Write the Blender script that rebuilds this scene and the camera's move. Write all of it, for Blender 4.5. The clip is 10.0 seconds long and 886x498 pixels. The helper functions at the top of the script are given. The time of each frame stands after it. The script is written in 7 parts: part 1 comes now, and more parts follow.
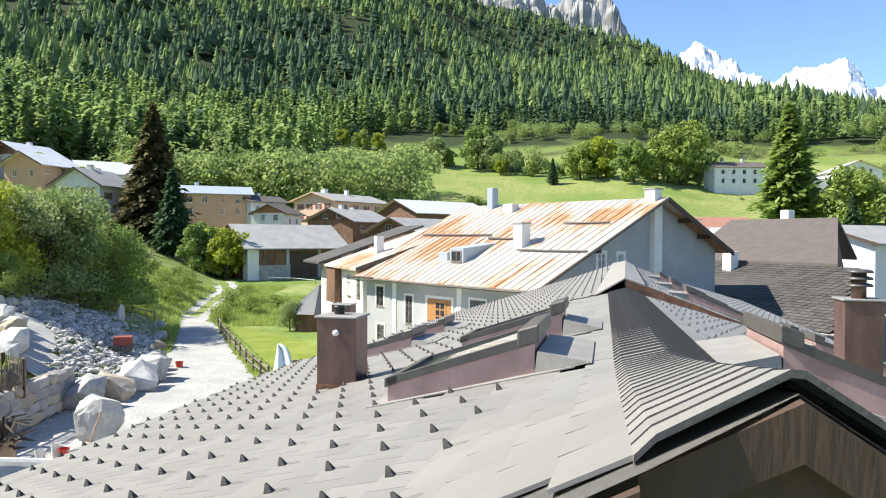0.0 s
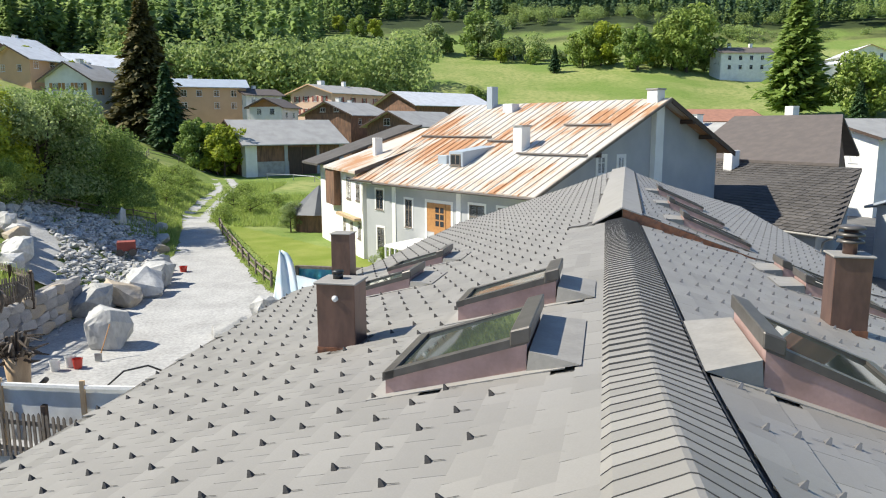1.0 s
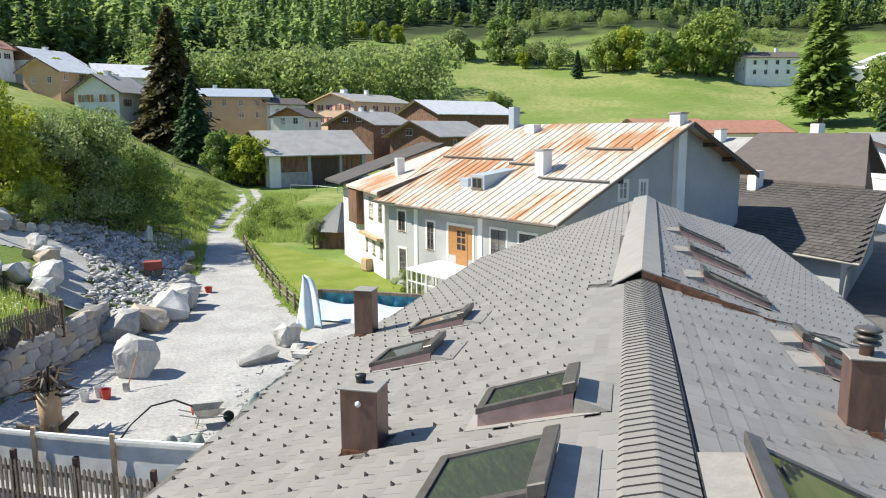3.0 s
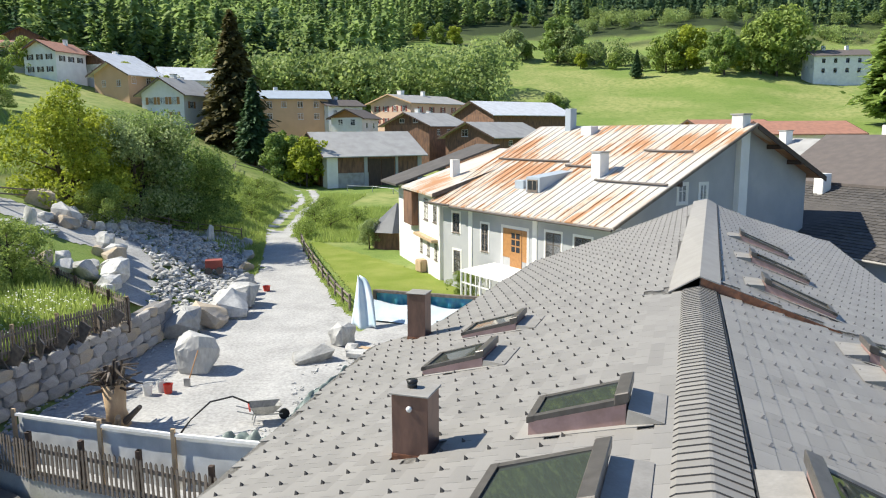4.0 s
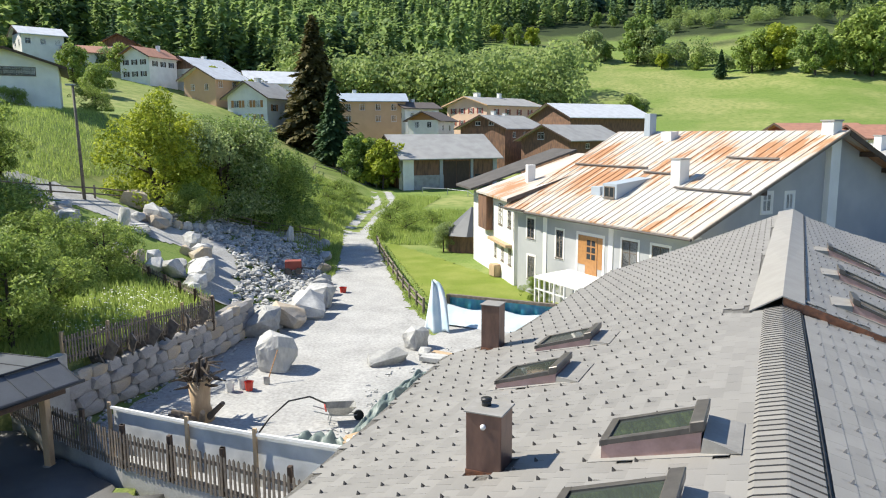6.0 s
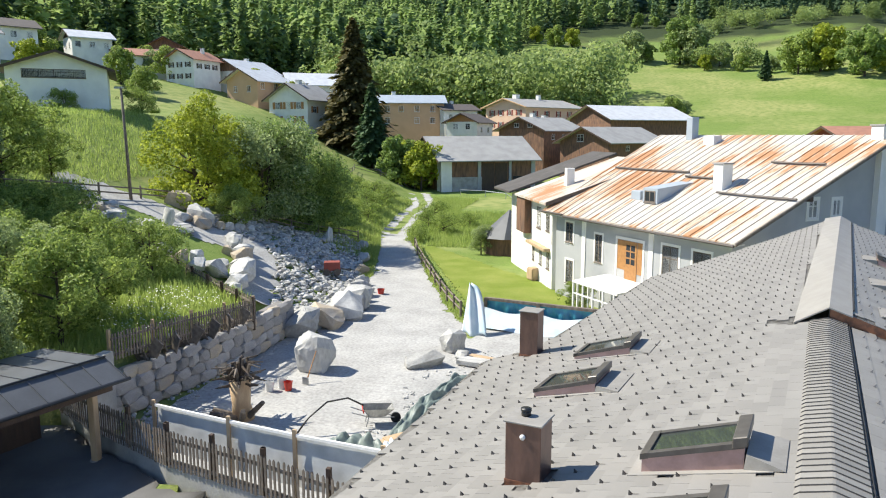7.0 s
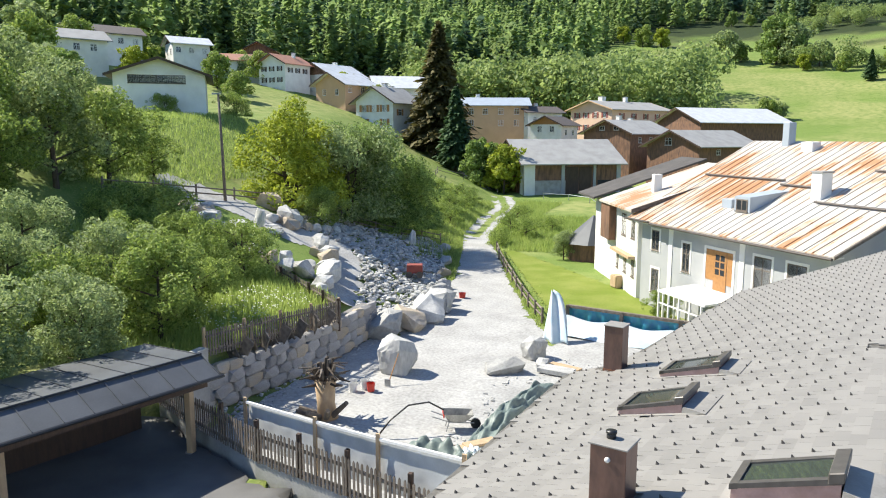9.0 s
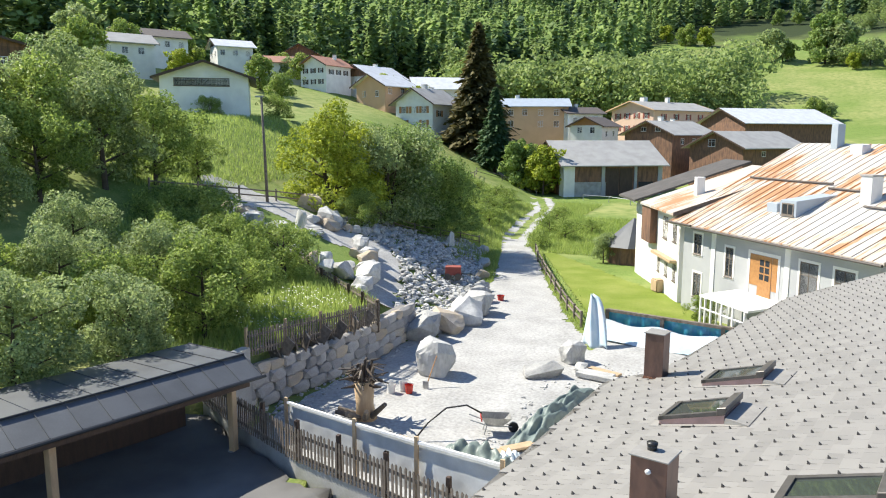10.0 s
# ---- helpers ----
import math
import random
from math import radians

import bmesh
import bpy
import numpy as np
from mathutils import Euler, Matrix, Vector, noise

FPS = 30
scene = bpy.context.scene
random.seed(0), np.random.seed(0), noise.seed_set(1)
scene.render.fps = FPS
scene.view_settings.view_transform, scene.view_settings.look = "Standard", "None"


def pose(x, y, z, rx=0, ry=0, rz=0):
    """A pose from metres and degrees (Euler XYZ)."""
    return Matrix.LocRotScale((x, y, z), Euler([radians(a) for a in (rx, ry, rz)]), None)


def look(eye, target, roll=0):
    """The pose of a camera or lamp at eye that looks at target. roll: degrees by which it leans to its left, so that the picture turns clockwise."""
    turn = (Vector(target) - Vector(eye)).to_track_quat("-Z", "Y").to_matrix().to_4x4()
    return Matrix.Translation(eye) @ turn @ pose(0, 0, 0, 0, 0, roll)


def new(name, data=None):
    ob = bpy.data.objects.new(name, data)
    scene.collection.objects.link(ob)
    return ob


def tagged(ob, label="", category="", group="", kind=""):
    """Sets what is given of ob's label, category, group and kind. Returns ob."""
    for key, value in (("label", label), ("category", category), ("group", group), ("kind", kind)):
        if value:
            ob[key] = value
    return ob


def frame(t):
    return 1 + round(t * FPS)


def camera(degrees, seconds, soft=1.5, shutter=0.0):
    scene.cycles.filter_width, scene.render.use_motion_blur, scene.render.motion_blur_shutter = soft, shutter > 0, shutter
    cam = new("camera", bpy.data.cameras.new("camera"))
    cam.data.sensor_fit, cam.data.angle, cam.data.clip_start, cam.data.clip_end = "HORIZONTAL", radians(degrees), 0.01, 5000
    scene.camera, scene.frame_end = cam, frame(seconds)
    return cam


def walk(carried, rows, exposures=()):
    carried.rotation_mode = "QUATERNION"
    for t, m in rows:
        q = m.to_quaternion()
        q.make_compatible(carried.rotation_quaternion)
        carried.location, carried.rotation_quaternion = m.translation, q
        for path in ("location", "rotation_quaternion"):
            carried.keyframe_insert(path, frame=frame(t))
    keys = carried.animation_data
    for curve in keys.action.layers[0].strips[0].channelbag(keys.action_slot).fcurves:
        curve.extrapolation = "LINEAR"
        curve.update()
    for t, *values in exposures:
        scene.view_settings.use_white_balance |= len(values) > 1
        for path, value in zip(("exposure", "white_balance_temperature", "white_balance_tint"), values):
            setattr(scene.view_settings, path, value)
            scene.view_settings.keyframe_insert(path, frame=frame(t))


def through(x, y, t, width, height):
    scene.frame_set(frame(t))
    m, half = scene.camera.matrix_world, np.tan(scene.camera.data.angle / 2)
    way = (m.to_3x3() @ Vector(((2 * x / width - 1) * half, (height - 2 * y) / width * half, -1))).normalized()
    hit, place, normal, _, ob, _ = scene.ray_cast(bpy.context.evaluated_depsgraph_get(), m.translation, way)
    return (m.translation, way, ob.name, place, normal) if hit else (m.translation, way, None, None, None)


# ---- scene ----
cam = camera(62.2, 10.0, 1.1)
PATH = [  # seconds; place; yaw, pitch, roll
    (0.0, (-0.069, 0.038, 8.528), -0.27, -0.88, 0.29),
    (0.5, (-0.048, 0.041, 8.985), -0.29, -8.94, -0.10),
    (1.0, (-0.023, 0.033, 9.390), -0.26, -9.43, -0.20),
    (1.5, (-0.013, 0.020, 9.781), -0.29, -9.37, -0.20),
    (2.0, (-0.005, 0.006, 10.177), -0.35, -9.28, -0.30),
    (2.5, (0.000, 0.000, 10.503), 0.00, -9.20, -0.30),
    (4.0, (0.029, 0.000, 10.711), 5.78, -9.08, -0.39),
    (4.5, (0.049, -0.041, 10.783), 7.40, -9.02, -0.28),
    (5.0, (0.046, -0.100, 10.862), 8.91, -8.98, -0.28),
    (6.5, (-0.011, -0.198, 11.045), 12.95, -8.92, -0.18),
    (7.0, (-0.033, -0.235, 11.105), 14.49, -8.85, -0.08),
    (7.5, (-0.049, -0.297, 11.170), 16.09, -8.82, -0.08),
    (8.0, (-0.062, -0.334, 11.238), 17.70, -8.81, 0.02),
    (8.5, (-0.079, -0.345, 11.289), 19.31, -8.78, 0.11),
    (9.0, (-0.088, -0.383, 11.352), 20.86, -8.74, 0.11),
    (9.5, (-0.089, -0.434, 11.421), 22.39, -8.73, 0.11),
    (10.0, (-0.103, -0.450, 11.469), 23.87, -8.70, 0.10),
]
def aim(eye, yaw, pitch, roll):
    y, p = radians(yaw), radians(pitch)
    return look(eye, Vector(eye) + Vector((-math.sin(y) * math.cos(p), math.cos(y) * math.cos(p), math.sin(p))), roll)
walk(cam, [(t, aim(e, y, p, r)) for t, e, y, p, r in PATH], ((0.0, 1.10), (0.5, 0.91), (1.0, 0.76), (4.0, 0.81), (7.0, 0.89), (10.0, 1.02)))

# ---------------------------------------------------------------- light
SUN_EL, SUN_AZ = radians(46.0), radians(-85.5)      # azimuth from +y, clockwise seen from above
sun_dir = Vector((math.sin(SUN_AZ) * math.cos(SUN_EL), math.cos(SUN_AZ) * math.cos(SUN_EL), math.sin(SUN_EL)))
world = bpy.data.worlds.new("sky")
scene.world = world
world.use_nodes = True
wn = world.node_tree.nodes
sky = wn.new("ShaderNodeTexSky")
sky.sky_type = 'NISHITA'
sky.sun_disc = False
sky.sun_elevation, sky.sun_rotation = SUN_EL, SUN_AZ
sky.altitude, sky.air_density, sky.dust_density, sky.ozone_density = 2200, 1.0, 0.0, 4.0
wn["Background"].inputs["Strength"].default_value = 0.12
world.node_tree.links.new(sky.outputs[0], wn["Background"].inputs["Color"])
sun_data = bpy.data.lights.new("sun", 'SUN')
sun_data.energy, sun_data.angle, sun_data.color = 4.6, radians(0.55), (1.0, 0.955, 0.835)
sun = new("sun", sun_data)
sun.matrix_world = look((0, 0, 60), Vector((0, 0, 60)) - sun_dir)

# ---------------------------------------------------------------- materials
def mat(name, base, rough=0.7, metal=0.0, second=None, scale=3.0, amount=0.6, grain=60.0, grain_amount=0.25,
        bump=0.15, spread=0.0, stretch=(1, 1, 1), spec=0.5):
    """A surface with stains (scale, towards the second colour), grain and relief; spread varies it from piece to piece."""
    m = bpy.data.materials.new(name)
    m.use_nodes = True
    n, l = m.node_tree.nodes, m.node_tree.links
    b = n["Principled BSDF"]
    b.inputs["Roughness"].default_value, b.inputs["Metallic"].default_value = rough, metal
    b.inputs["Specular IOR Level"].default_value = spec
    co = n.new("ShaderNodeTexCoord")
    mp = n.new("ShaderNodeMapping")
    mp.inputs["Scale"].default_value = stretch
    l.new(co.outputs["Object"], mp.inputs["Vector"])
    big = n.new("ShaderNodeTexNoise")
    big.inputs["Scale"].default_value, big.inputs["Detail"].default_value = scale, 6
    fine = n.new("ShaderNodeTexNoise")
    fine.inputs["Scale"].default_value, fine.inputs["Detail"].default_value = grain, 4
    l.new(mp.outputs[0], big.inputs["Vector"])
    l.new(mp.outputs[0], fine.inputs["Vector"])
    second = second or tuple(c * 0.65 for c in base)
    ramp = n.new("ShaderNodeMapRange")
    ramp.inputs[1].default_value, ramp.inputs[2].default_value = 0.38, 0.66
    ramp.inputs[4].default_value = amount
    l.new(big.outputs["Fac"], ramp.inputs[0])
    mix = n.new("ShaderNodeMix")
    mix.data_type = 'RGBA'
    mix.inputs[6].default_value, mix.inputs[7].default_value = (*base, 1), (*second, 1)
    l.new(ramp.outputs[0], mix.inputs[0])
    hsv = n.new("ShaderNodeHueSaturation")
    val = n.new("ShaderNodeMath")
    val.operation = 'MULTIPLY_ADD'
    val.inputs[1].default_value, val.inputs[2].default_value = grain_amount * 2, 1 - grain_amount
    l.new(fine.outputs["Fac"], val.inputs[0])
    last = val
    if spread:
        info = n.new("ShaderNodeObjectInfo")
        geo = n.new("ShaderNodeNewGeometry")
        add = n.new("ShaderNodeMath")
        l.new(info.outputs["Random"], add.inputs[0])
        l.new(geo.outputs["Random Per Island"], add.inputs[1])
        fr = n.new("ShaderNodeMath")
        fr.operation = 'FRACT'
        l.new(add.outputs[0], fr.inputs[0])
        k = n.new("ShaderNodeMath")
        k.operation = 'MULTIPLY_ADD'
        k.inputs[1].default_value, k.inputs[2].default_value = 2 * spread, 1 - spread
        l.new(fr.outputs[0], k.inputs[0])
        both = n.new("ShaderNodeMath")
        both.operation = 'MULTIPLY'
        l.new(val.outputs[0], both.inputs[0])
        l.new(k.outputs[0], both.inputs[1])
        last = both
    l.new(mix.outputs[2], hsv.inputs["Color"])
    l.new(last.outputs[0], hsv.inputs["Value"])
    l.new(hsv.outputs[0], b.inputs["Base Color"])
    if bump:
        bp = n.new("ShaderNodeBump")
        bp.inputs["Strength"].default_value, bp.inputs["Distance"].default_value = bump, 0.02
        l.new(fine.outputs["Fac"], bp.inputs["Height"])
        l.new(bp.outputs[0], b.inputs["Normal"])
    return m


def leafy(name, base, second, rough=0.55, through=0.45, patch=0.5, single=0.6):
    """Foliage: each leaf or clump has its own tone, and light passes through it."""
    m = bpy.data.materials.new(name)
    m.use_nodes = True
    n, l = m.node_tree.nodes, m.node_tree.links
    b = n["Principled BSDF"]
    b.inputs["Roughness"].default_value = rough
    b.inputs["Specular IOR Level"].default_value = 0.25
    geo = n.new("ShaderNodeNewGeometry")
    co = n.new("ShaderNodeTexCoord")
    no = n.new("ShaderNodeTexNoise")
    no.inputs["Scale"].default_value, no.inputs["Detail"].default_value = patch, 3
    l.new(co.outputs["Object"], no.inputs["Vector"])
    add = n.new("ShaderNodeMath")
    add.operation = 'MULTIPLY_ADD'
    add.inputs[1].default_value = single
    l.new(geo.outputs["Random Per Island"], add.inputs[0])
    l.new(no.outputs["Fac"], add.inputs[2])
    rg = n.new("ShaderNodeMapRange")
    rg.inputs[1].default_value, rg.inputs[2].default_value = 0.32, 0.62 + single * 0.88
    l.new(add.outputs[0], rg.inputs[0])
    mix = n.new("ShaderNodeMix")
    mix.data_type = 'RGBA'
    mix.inputs[6].default_value, mix.inputs[7].default_value = (*base, 1), (*second, 1)
    l.new(rg.outputs[0], mix.inputs[0])
    l.new(mix.outputs[2], b.inputs["Base Color"])
    if through:
        tr = n.new("ShaderNodeBsdfTranslucent")
        l.new(mix.outputs[2], tr.inputs["Color"])
        ms = n.new("ShaderNodeMixShader")
        ms.inputs[0].default_value = through
        l.new(b.outputs[0], ms.inputs[1])
        l.new(tr.outputs[0], ms.inputs[2])
        l.new(ms.outputs[0], n["Material Output"].inputs["Surface"])
    return m


M_SHINGLE = mat("grey_metal_shingle", (0.284, 0.268, 0.244), 0.52, 0.1, (0.245, 0.232, 0.212), 1.2, 0.6, 90, 0.10, 0.04, spread=0.09)
M_FLASH = mat("grey_metal_flashing", (0.30, 0.282, 0.255), 0.58, 0.1, (0.35, 0.335, 0.31), 2.0, 0.7, 40, 0.12, 0.03)
M_ZINC = mat("dull_zinc_sheet", (0.27, 0.255, 0.23), 0.62, 0.1, (0.34, 0.32, 0.29), 4.0, 0.8, 30, 0.15, 0.04)
M_COPPER = mat("weathered_copper", (0.19, 0.11, 0.085), 0.38, 0.45, (0.11, 0.07, 0.058), 5.0, 0.8, 30, 0.15, 0.04, stretch=(1, 1, 0.35))
M_COPPER_PINK = mat("dull_pink_copper", (0.50, 0.33, 0.30), 0.42, 0.3, (0.34, 0.22, 0.19), 3.0, 0.8, 30, 0.12, 0.04)
M_COPPER_RAW = mat("orange_copper_foot", (0.36, 0.16, 0.09), 0.35, 0.5, (0.16, 0.09, 0.07), 9.0, 0.8, 40, 0.15, 0.04)
M_FRAME = mat("brown_grey_window_frame", (0.10, 0.09, 0.08), 0.4, 0.3, (0.16, 0.145, 0.13), 8, 0.5, 40, 0.1, 0.03)
# One guard metal in two tones: left slope painted in shade, right slope lit
M_STOP_SHADED = mat("shaded_snow_guard", (0.05, 0.045, 0.04), 0.5, 0.4, None, 20, 0.3)
M_STOP_LIT = mat("lit_snow_guard", (0.22, 0.21, 0.20), 0.45, 0.4, None, 20, 0.3)
# Near-black that stands for shade: ridge shadow lines and the barn doorway
M_DEEPSHADE = mat("deep_shade", (0.03, 0.03, 0.032), 0.8)
M_BROWNWOOD = mat("dark_brown_boards", (0.075, 0.045, 0.03), 0.7, 0, (0.045, 0.027, 0.019), 6, 0.7, 50, 0.25, 0.2, stretch=(1, 1, 0.2))
M_OLDWOOD = mat("old_barn_boards", (0.22, 0.115, 0.068), 0.85, 0, (0.09, 0.055, 0.04), 3, 0.9, 30, 0.35, 0.3, spread=0.2, stretch=(1, 1, 0.25))
M_GREYWOOD = mat("weathered_grey_wood", (0.20, 0.165, 0.13), 0.85, 0, (0.10, 0.08, 0.065), 5, 0.8, 40, 0.3, 0.3, spread=0.25)
M_PALEWOOD = mat("pale_sawn_wood", (0.50, 0.36, 0.22), 0.75, 0, (0.36, 0.24, 0.14), 5, 0.6, 40, 0.2, 0.15, stretch=(1, 1, 0.3))
M_OAK = mat("orange_oak_joinery", (0.42, 0.21, 0.075), 0.5, 0, (0.30, 0.14, 0.05), 6, 0.6, 40, 0.2, 0.1)
M_WHITE = mat("white_lime_render", (0.80, 0.78, 0.73), 0.9, 0, (0.66, 0.64, 0.60), 0.7, 0.6, 25, 0.08, 0.2)
M_GREYRENDER = mat("grey_lime_render", (0.36, 0.365, 0.37), 0.9, 0, (0.45, 0.45, 0.44), 0.6, 0.7, 25, 0.1, 0.25)
M_PINK = mat("salmon_render", (0.72, 0.50, 0.37), 0.9, 0, (0.62, 0.42, 0.31), 0.5, 0.5, 25, 0.08, 0.15)
M_ORANGE = mat("ochre_render", (0.62, 0.40, 0.24), 0.9, 0, (0.52, 0.33, 0.2), 0.5, 0.5, 25, 0.08, 0.15)
M_REDWALL = mat("red_painted_boards", (0.30, 0.07, 0.05), 0.8, 0, (0.2, 0.05, 0.04), 2, 0.6, 30, 0.15, 0.2)
M_ROOFGREY = mat("pale_grey_sheet_roof", (0.36, 0.35, 0.33), 0.75, 0.0, (0.27, 0.26, 0.245), 0.6, 0.7, 20, 0.15, 0.1, spread=0.06)
M_ROOFWHITE = mat("bright_metal_roof", (0.66, 0.67, 0.68), 0.55, 0.1, (0.5, 0.5, 0.5), 0.8, 0.6, 20, 0.1, 0.1)
M_ROOFBLUE = mat("blue_grey_metal_roof", (0.40, 0.45, 0.50), 0.55, 0.1, (0.34, 0.38, 0.42), 0.8, 0.6, 20, 0.1, 0.1)
M_ROOFRED = mat("clay_red_roof", (0.42, 0.20, 0.13), 0.8, 0, (0.3, 0.15, 0.1), 1.5, 0.7, 20, 0.2, 0.15, spread=0.1)
M_ROOFBROWN = mat("brown_tile_roof", (0.105, 0.088, 0.078), 0.8, 0, (0.14, 0.115, 0.10), 1.5, 0.7, 20, 0.2, 0.15, spread=0.1)
M_SLATE = mat("dark_stone_slates", (0.075, 0.067, 0.06), 0.75, 0, (0.11, 0.098, 0.088), 1.0, 0.8, 20, 0.25, 0.3, spread=0.22)
M_STONE = mat("pale_limestone", (0.47, 0.462, 0.44), 0.9, 0, (0.33, 0.325, 0.31), 2.4, 0.8, 16, 0.32, 0.9, spread=0.24, stretch=(1, 1, 0.55))
M_STONEWARM = mat("ochre_stained_stone", (0.46, 0.37, 0.26), 0.9, 0, (0.36, 0.33, 0.30), 1.6, 0.7, 14, 0.25, 0.6, spread=0.15)
M_WALLSTONE = mat("grey_wall_stone", (0.37, 0.345, 0.32), 0.9, 0, (0.27, 0.255, 0.24), 1.6, 0.7, 14, 0.25, 0.6, spread=0.22)
M_MORTAR = mat("grey_wall_joint", (0.24, 0.225, 0.21), 0.95, 0, (0.15, 0.14, 0.13), 4, 0.7, 30, 0.3, 0.6)
M_CONCRETE = mat("rough_concrete", (0.40, 0.385, 0.36), 0.9, 0, (0.26, 0.25, 0.23), 1.2, 0.8, 20, 0.2, 0.3)
M_ASPHALT = mat("dark_asphalt", (0.14, 0.136, 0.13), 0.85, 0, (0.09, 0.088, 0.085), 0.7, 0.7, 60, 0.3, 0.3)
M_CONCYARD = mat("worn_concrete_yard", (0.30, 0.29, 0.28), 0.9, 0, (0.22, 0.21, 0.2), 0.8, 0.8, 40, 0.2, 0.2)
M_TARP_W = mat("white_plastic_sheet", (0.60, 0.645, 0.665), 0.4, 0, (0.36, 0.49, 0.55), 0.8, 0.9, 20, 0.05, 0.1)
M_SCREEN = mat("milky_plastic_sheet", (0.52, 0.53, 0.53), 0.45, 0, (0.38, 0.39, 0.395), 1.5, 0.8, 20, 0.08, 0.1)
M_TARP_T = mat("teal_plastic_sheet", (0.05, 0.30, 0.36), 0.35, 0, (0.03, 0.17, 0.36), 2.5, 0.8, 20, 0.2, 0.2)
M_TARP_G = mat("grey_green_sheet", (0.17, 0.21, 0.19), 0.5, 0, (0.1, 0.13, 0.12), 4, 0.7, 20, 0.15, 0.2)
M_BLACK = mat("black_plastic", (0.02, 0.02, 0.02), 0.4, 0, None, 8, 0.3)
M_RED = mat("red_plastic", (0.55, 0.05, 0.03), 0.5, 0, None, 8, 0.3)
M_WHITEPL = mat("white_plastic", (0.75, 0.74, 0.72), 0.5, 0, None, 8, 0.3)
M_STEEL = mat("galvanised_steel", (0.42, 0.43, 0.43), 0.4, 0.7, None, 8, 0.4)
M_GUTTER = mat("dark_gutter", (0.10, 0.085, 0.075), 0.5, 0.3, None, 8, 0.4)
M_BARK = mat("tree_bark", (0.09, 0.065, 0.045), 0.95, 0, (0.05, 0.04, 0.03), 6, 0.7, 30, 0.3, 0.5)
M_BARKPALE = mat("larch_bark", (0.16, 0.12, 0.09), 0.95, 0, (0.1, 0.08, 0.06), 6, 0.7, 30, 0.3, 0.5)
M_GLASSDARK = mat("window_glass", (0.03, 0.035, 0.04), 0.06, 0.0, (0.05, 0.055, 0.06), 1, 0.5, 5, 0.1, 0, spec=0.8)
M_ROCK = mat("grey_mountain_rock", (0.33, 0.32, 0.31), 0.95, 0, (0.16, 0.17, 0.15), 0.012, 0.9, 0.08, 0.4, 0.0)
M_LEAF = leafy("fresh_green_leaves", (0.09, 0.155, 0.026), (0.43, 0.52, 0.13), through=0.42, patch=0.9, single=0.8)
M_LEAFYEL = leafy("yellow_green_leaves", (0.15, 0.21, 0.016), (0.50, 0.54, 0.07), through=0.42, patch=0.7, single=0.8)
M_LEAFGREY = leafy("grey_green_leaves", (0.11, 0.165, 0.06), (0.47, 0.55, 0.23), through=0.45, patch=0.9, single=0.8)
M_LEAFDARK = leafy("dark_green_leaves", (0.075, 0.135, 0.033), (0.36, 0.47, 0.13), through=0.45, patch=0.7, single=0.8)
M_LARCH = leafy("larch_needles", (0.13, 0.20, 0.05), (0.34, 0.44, 0.12), 0.7, 0.4)
M_SPRUCE = leafy("spruce_needles", (0.035, 0.08, 0.035), (0.10, 0.17, 0.065), 0.7, 0.25)
M_SPRUCEBROWN = leafy("bronze_spruce_needles", (0.06, 0.058, 0.022), (0.17, 0.145, 0.05), 0.7, 0.25)
M_GRASSBLADE = leafy("grass_blades", (0.24, 0.34, 0.07), (0.46, 0.53, 0.16), 0.6, 0.5)
M_FARLEAF = leafy("far_leafy_wood", (0.11, 0.17, 0.05), (0.42, 0.51, 0.17), through=0.45, patch=0.07, single=0.22)
M_FARLARCH = leafy("far_larch_forest", (0.10, 0.165, 0.06), (0.38, 0.49, 0.17), 0.8, 0.5, 0.05, 0.18)
M_FARSPRUCE = leafy("far_spruce_forest", (0.028, 0.068, 0.045), (0.15, 0.235, 0.11), 0.8, 0.4, 0.05, 0.30)
# Shade in the gap under each folded lip, put into the edge colour
M_LIPSHADE = mat("lip_shade", (0.09, 0.087, 0.083), 0.7)
M_FLOWER = mat("white_flower_heads", (0.75, 0.75, 0.68), 0.8, 0, None, 4, 0.2)
M_FLOWERPINK = mat("purple_flower_heads", (0.35, 0.07, 0.26), 0.8, 0, None, 4, 0.2)

# ---------------------------------------------------------------- mesh helpers
def link(name, me, material, parent=None, label="", smooth=False):
    ob = new(name, me)
    if material:
        for m in (material if isinstance(material, (list, tuple)) else [material]):
            me.materials.append(m)
    if smooth:
        me.polygons.foreach_set("use_smooth", [True] * len(me.polygons))
    if parent:
        ob.parent = parent
    if label:
        tagged(ob, label)
    return ob


def part(name, bm, material, parent=None, label="", smooth=False):
    me = bpy.data.meshes.new(name)
    bm.to_mesh(me)
    bm.free()
    return link(name, me, material, parent, label, smooth)


def mesh_part(name, verts, faces, material, parent=None, label="", smooth=False):
    me = bpy.data.meshes.new(name)
    me.from_pydata([tuple(map(float, v)) for v in verts], [], [tuple(map(int, f)) for f in faces])
    return link(name, me, material, parent, label, smooth)


def thing(name, label, category, at=(0, 0, 0), turn=0.0, group="", kind=""):
    e = new(name)
    e.empty_display_size = 0.2
    e.matrix_world = pose(*at, 0, 0, turn)
    return tagged(e, label, category, group, kind)


def box(bm, x0, y0, z0, x1, y1, z1, m=None):
    v = [bm.verts.new((x, y, z)) for z in (z0, z1) for x, y in ((x0, y0), (x1, y0), (x1, y1), (x0, y1))]
    if m is not None:
        for q in v:
            q.co = m @ q.co
    for f in ((3, 2, 1, 0), (4, 5, 6, 7), (0, 1, 5, 4), (1, 2, 6, 5), (2, 3, 7, 6), (3, 0, 4, 7)):
        bm.faces.new([v[i] for i in f])
    return v


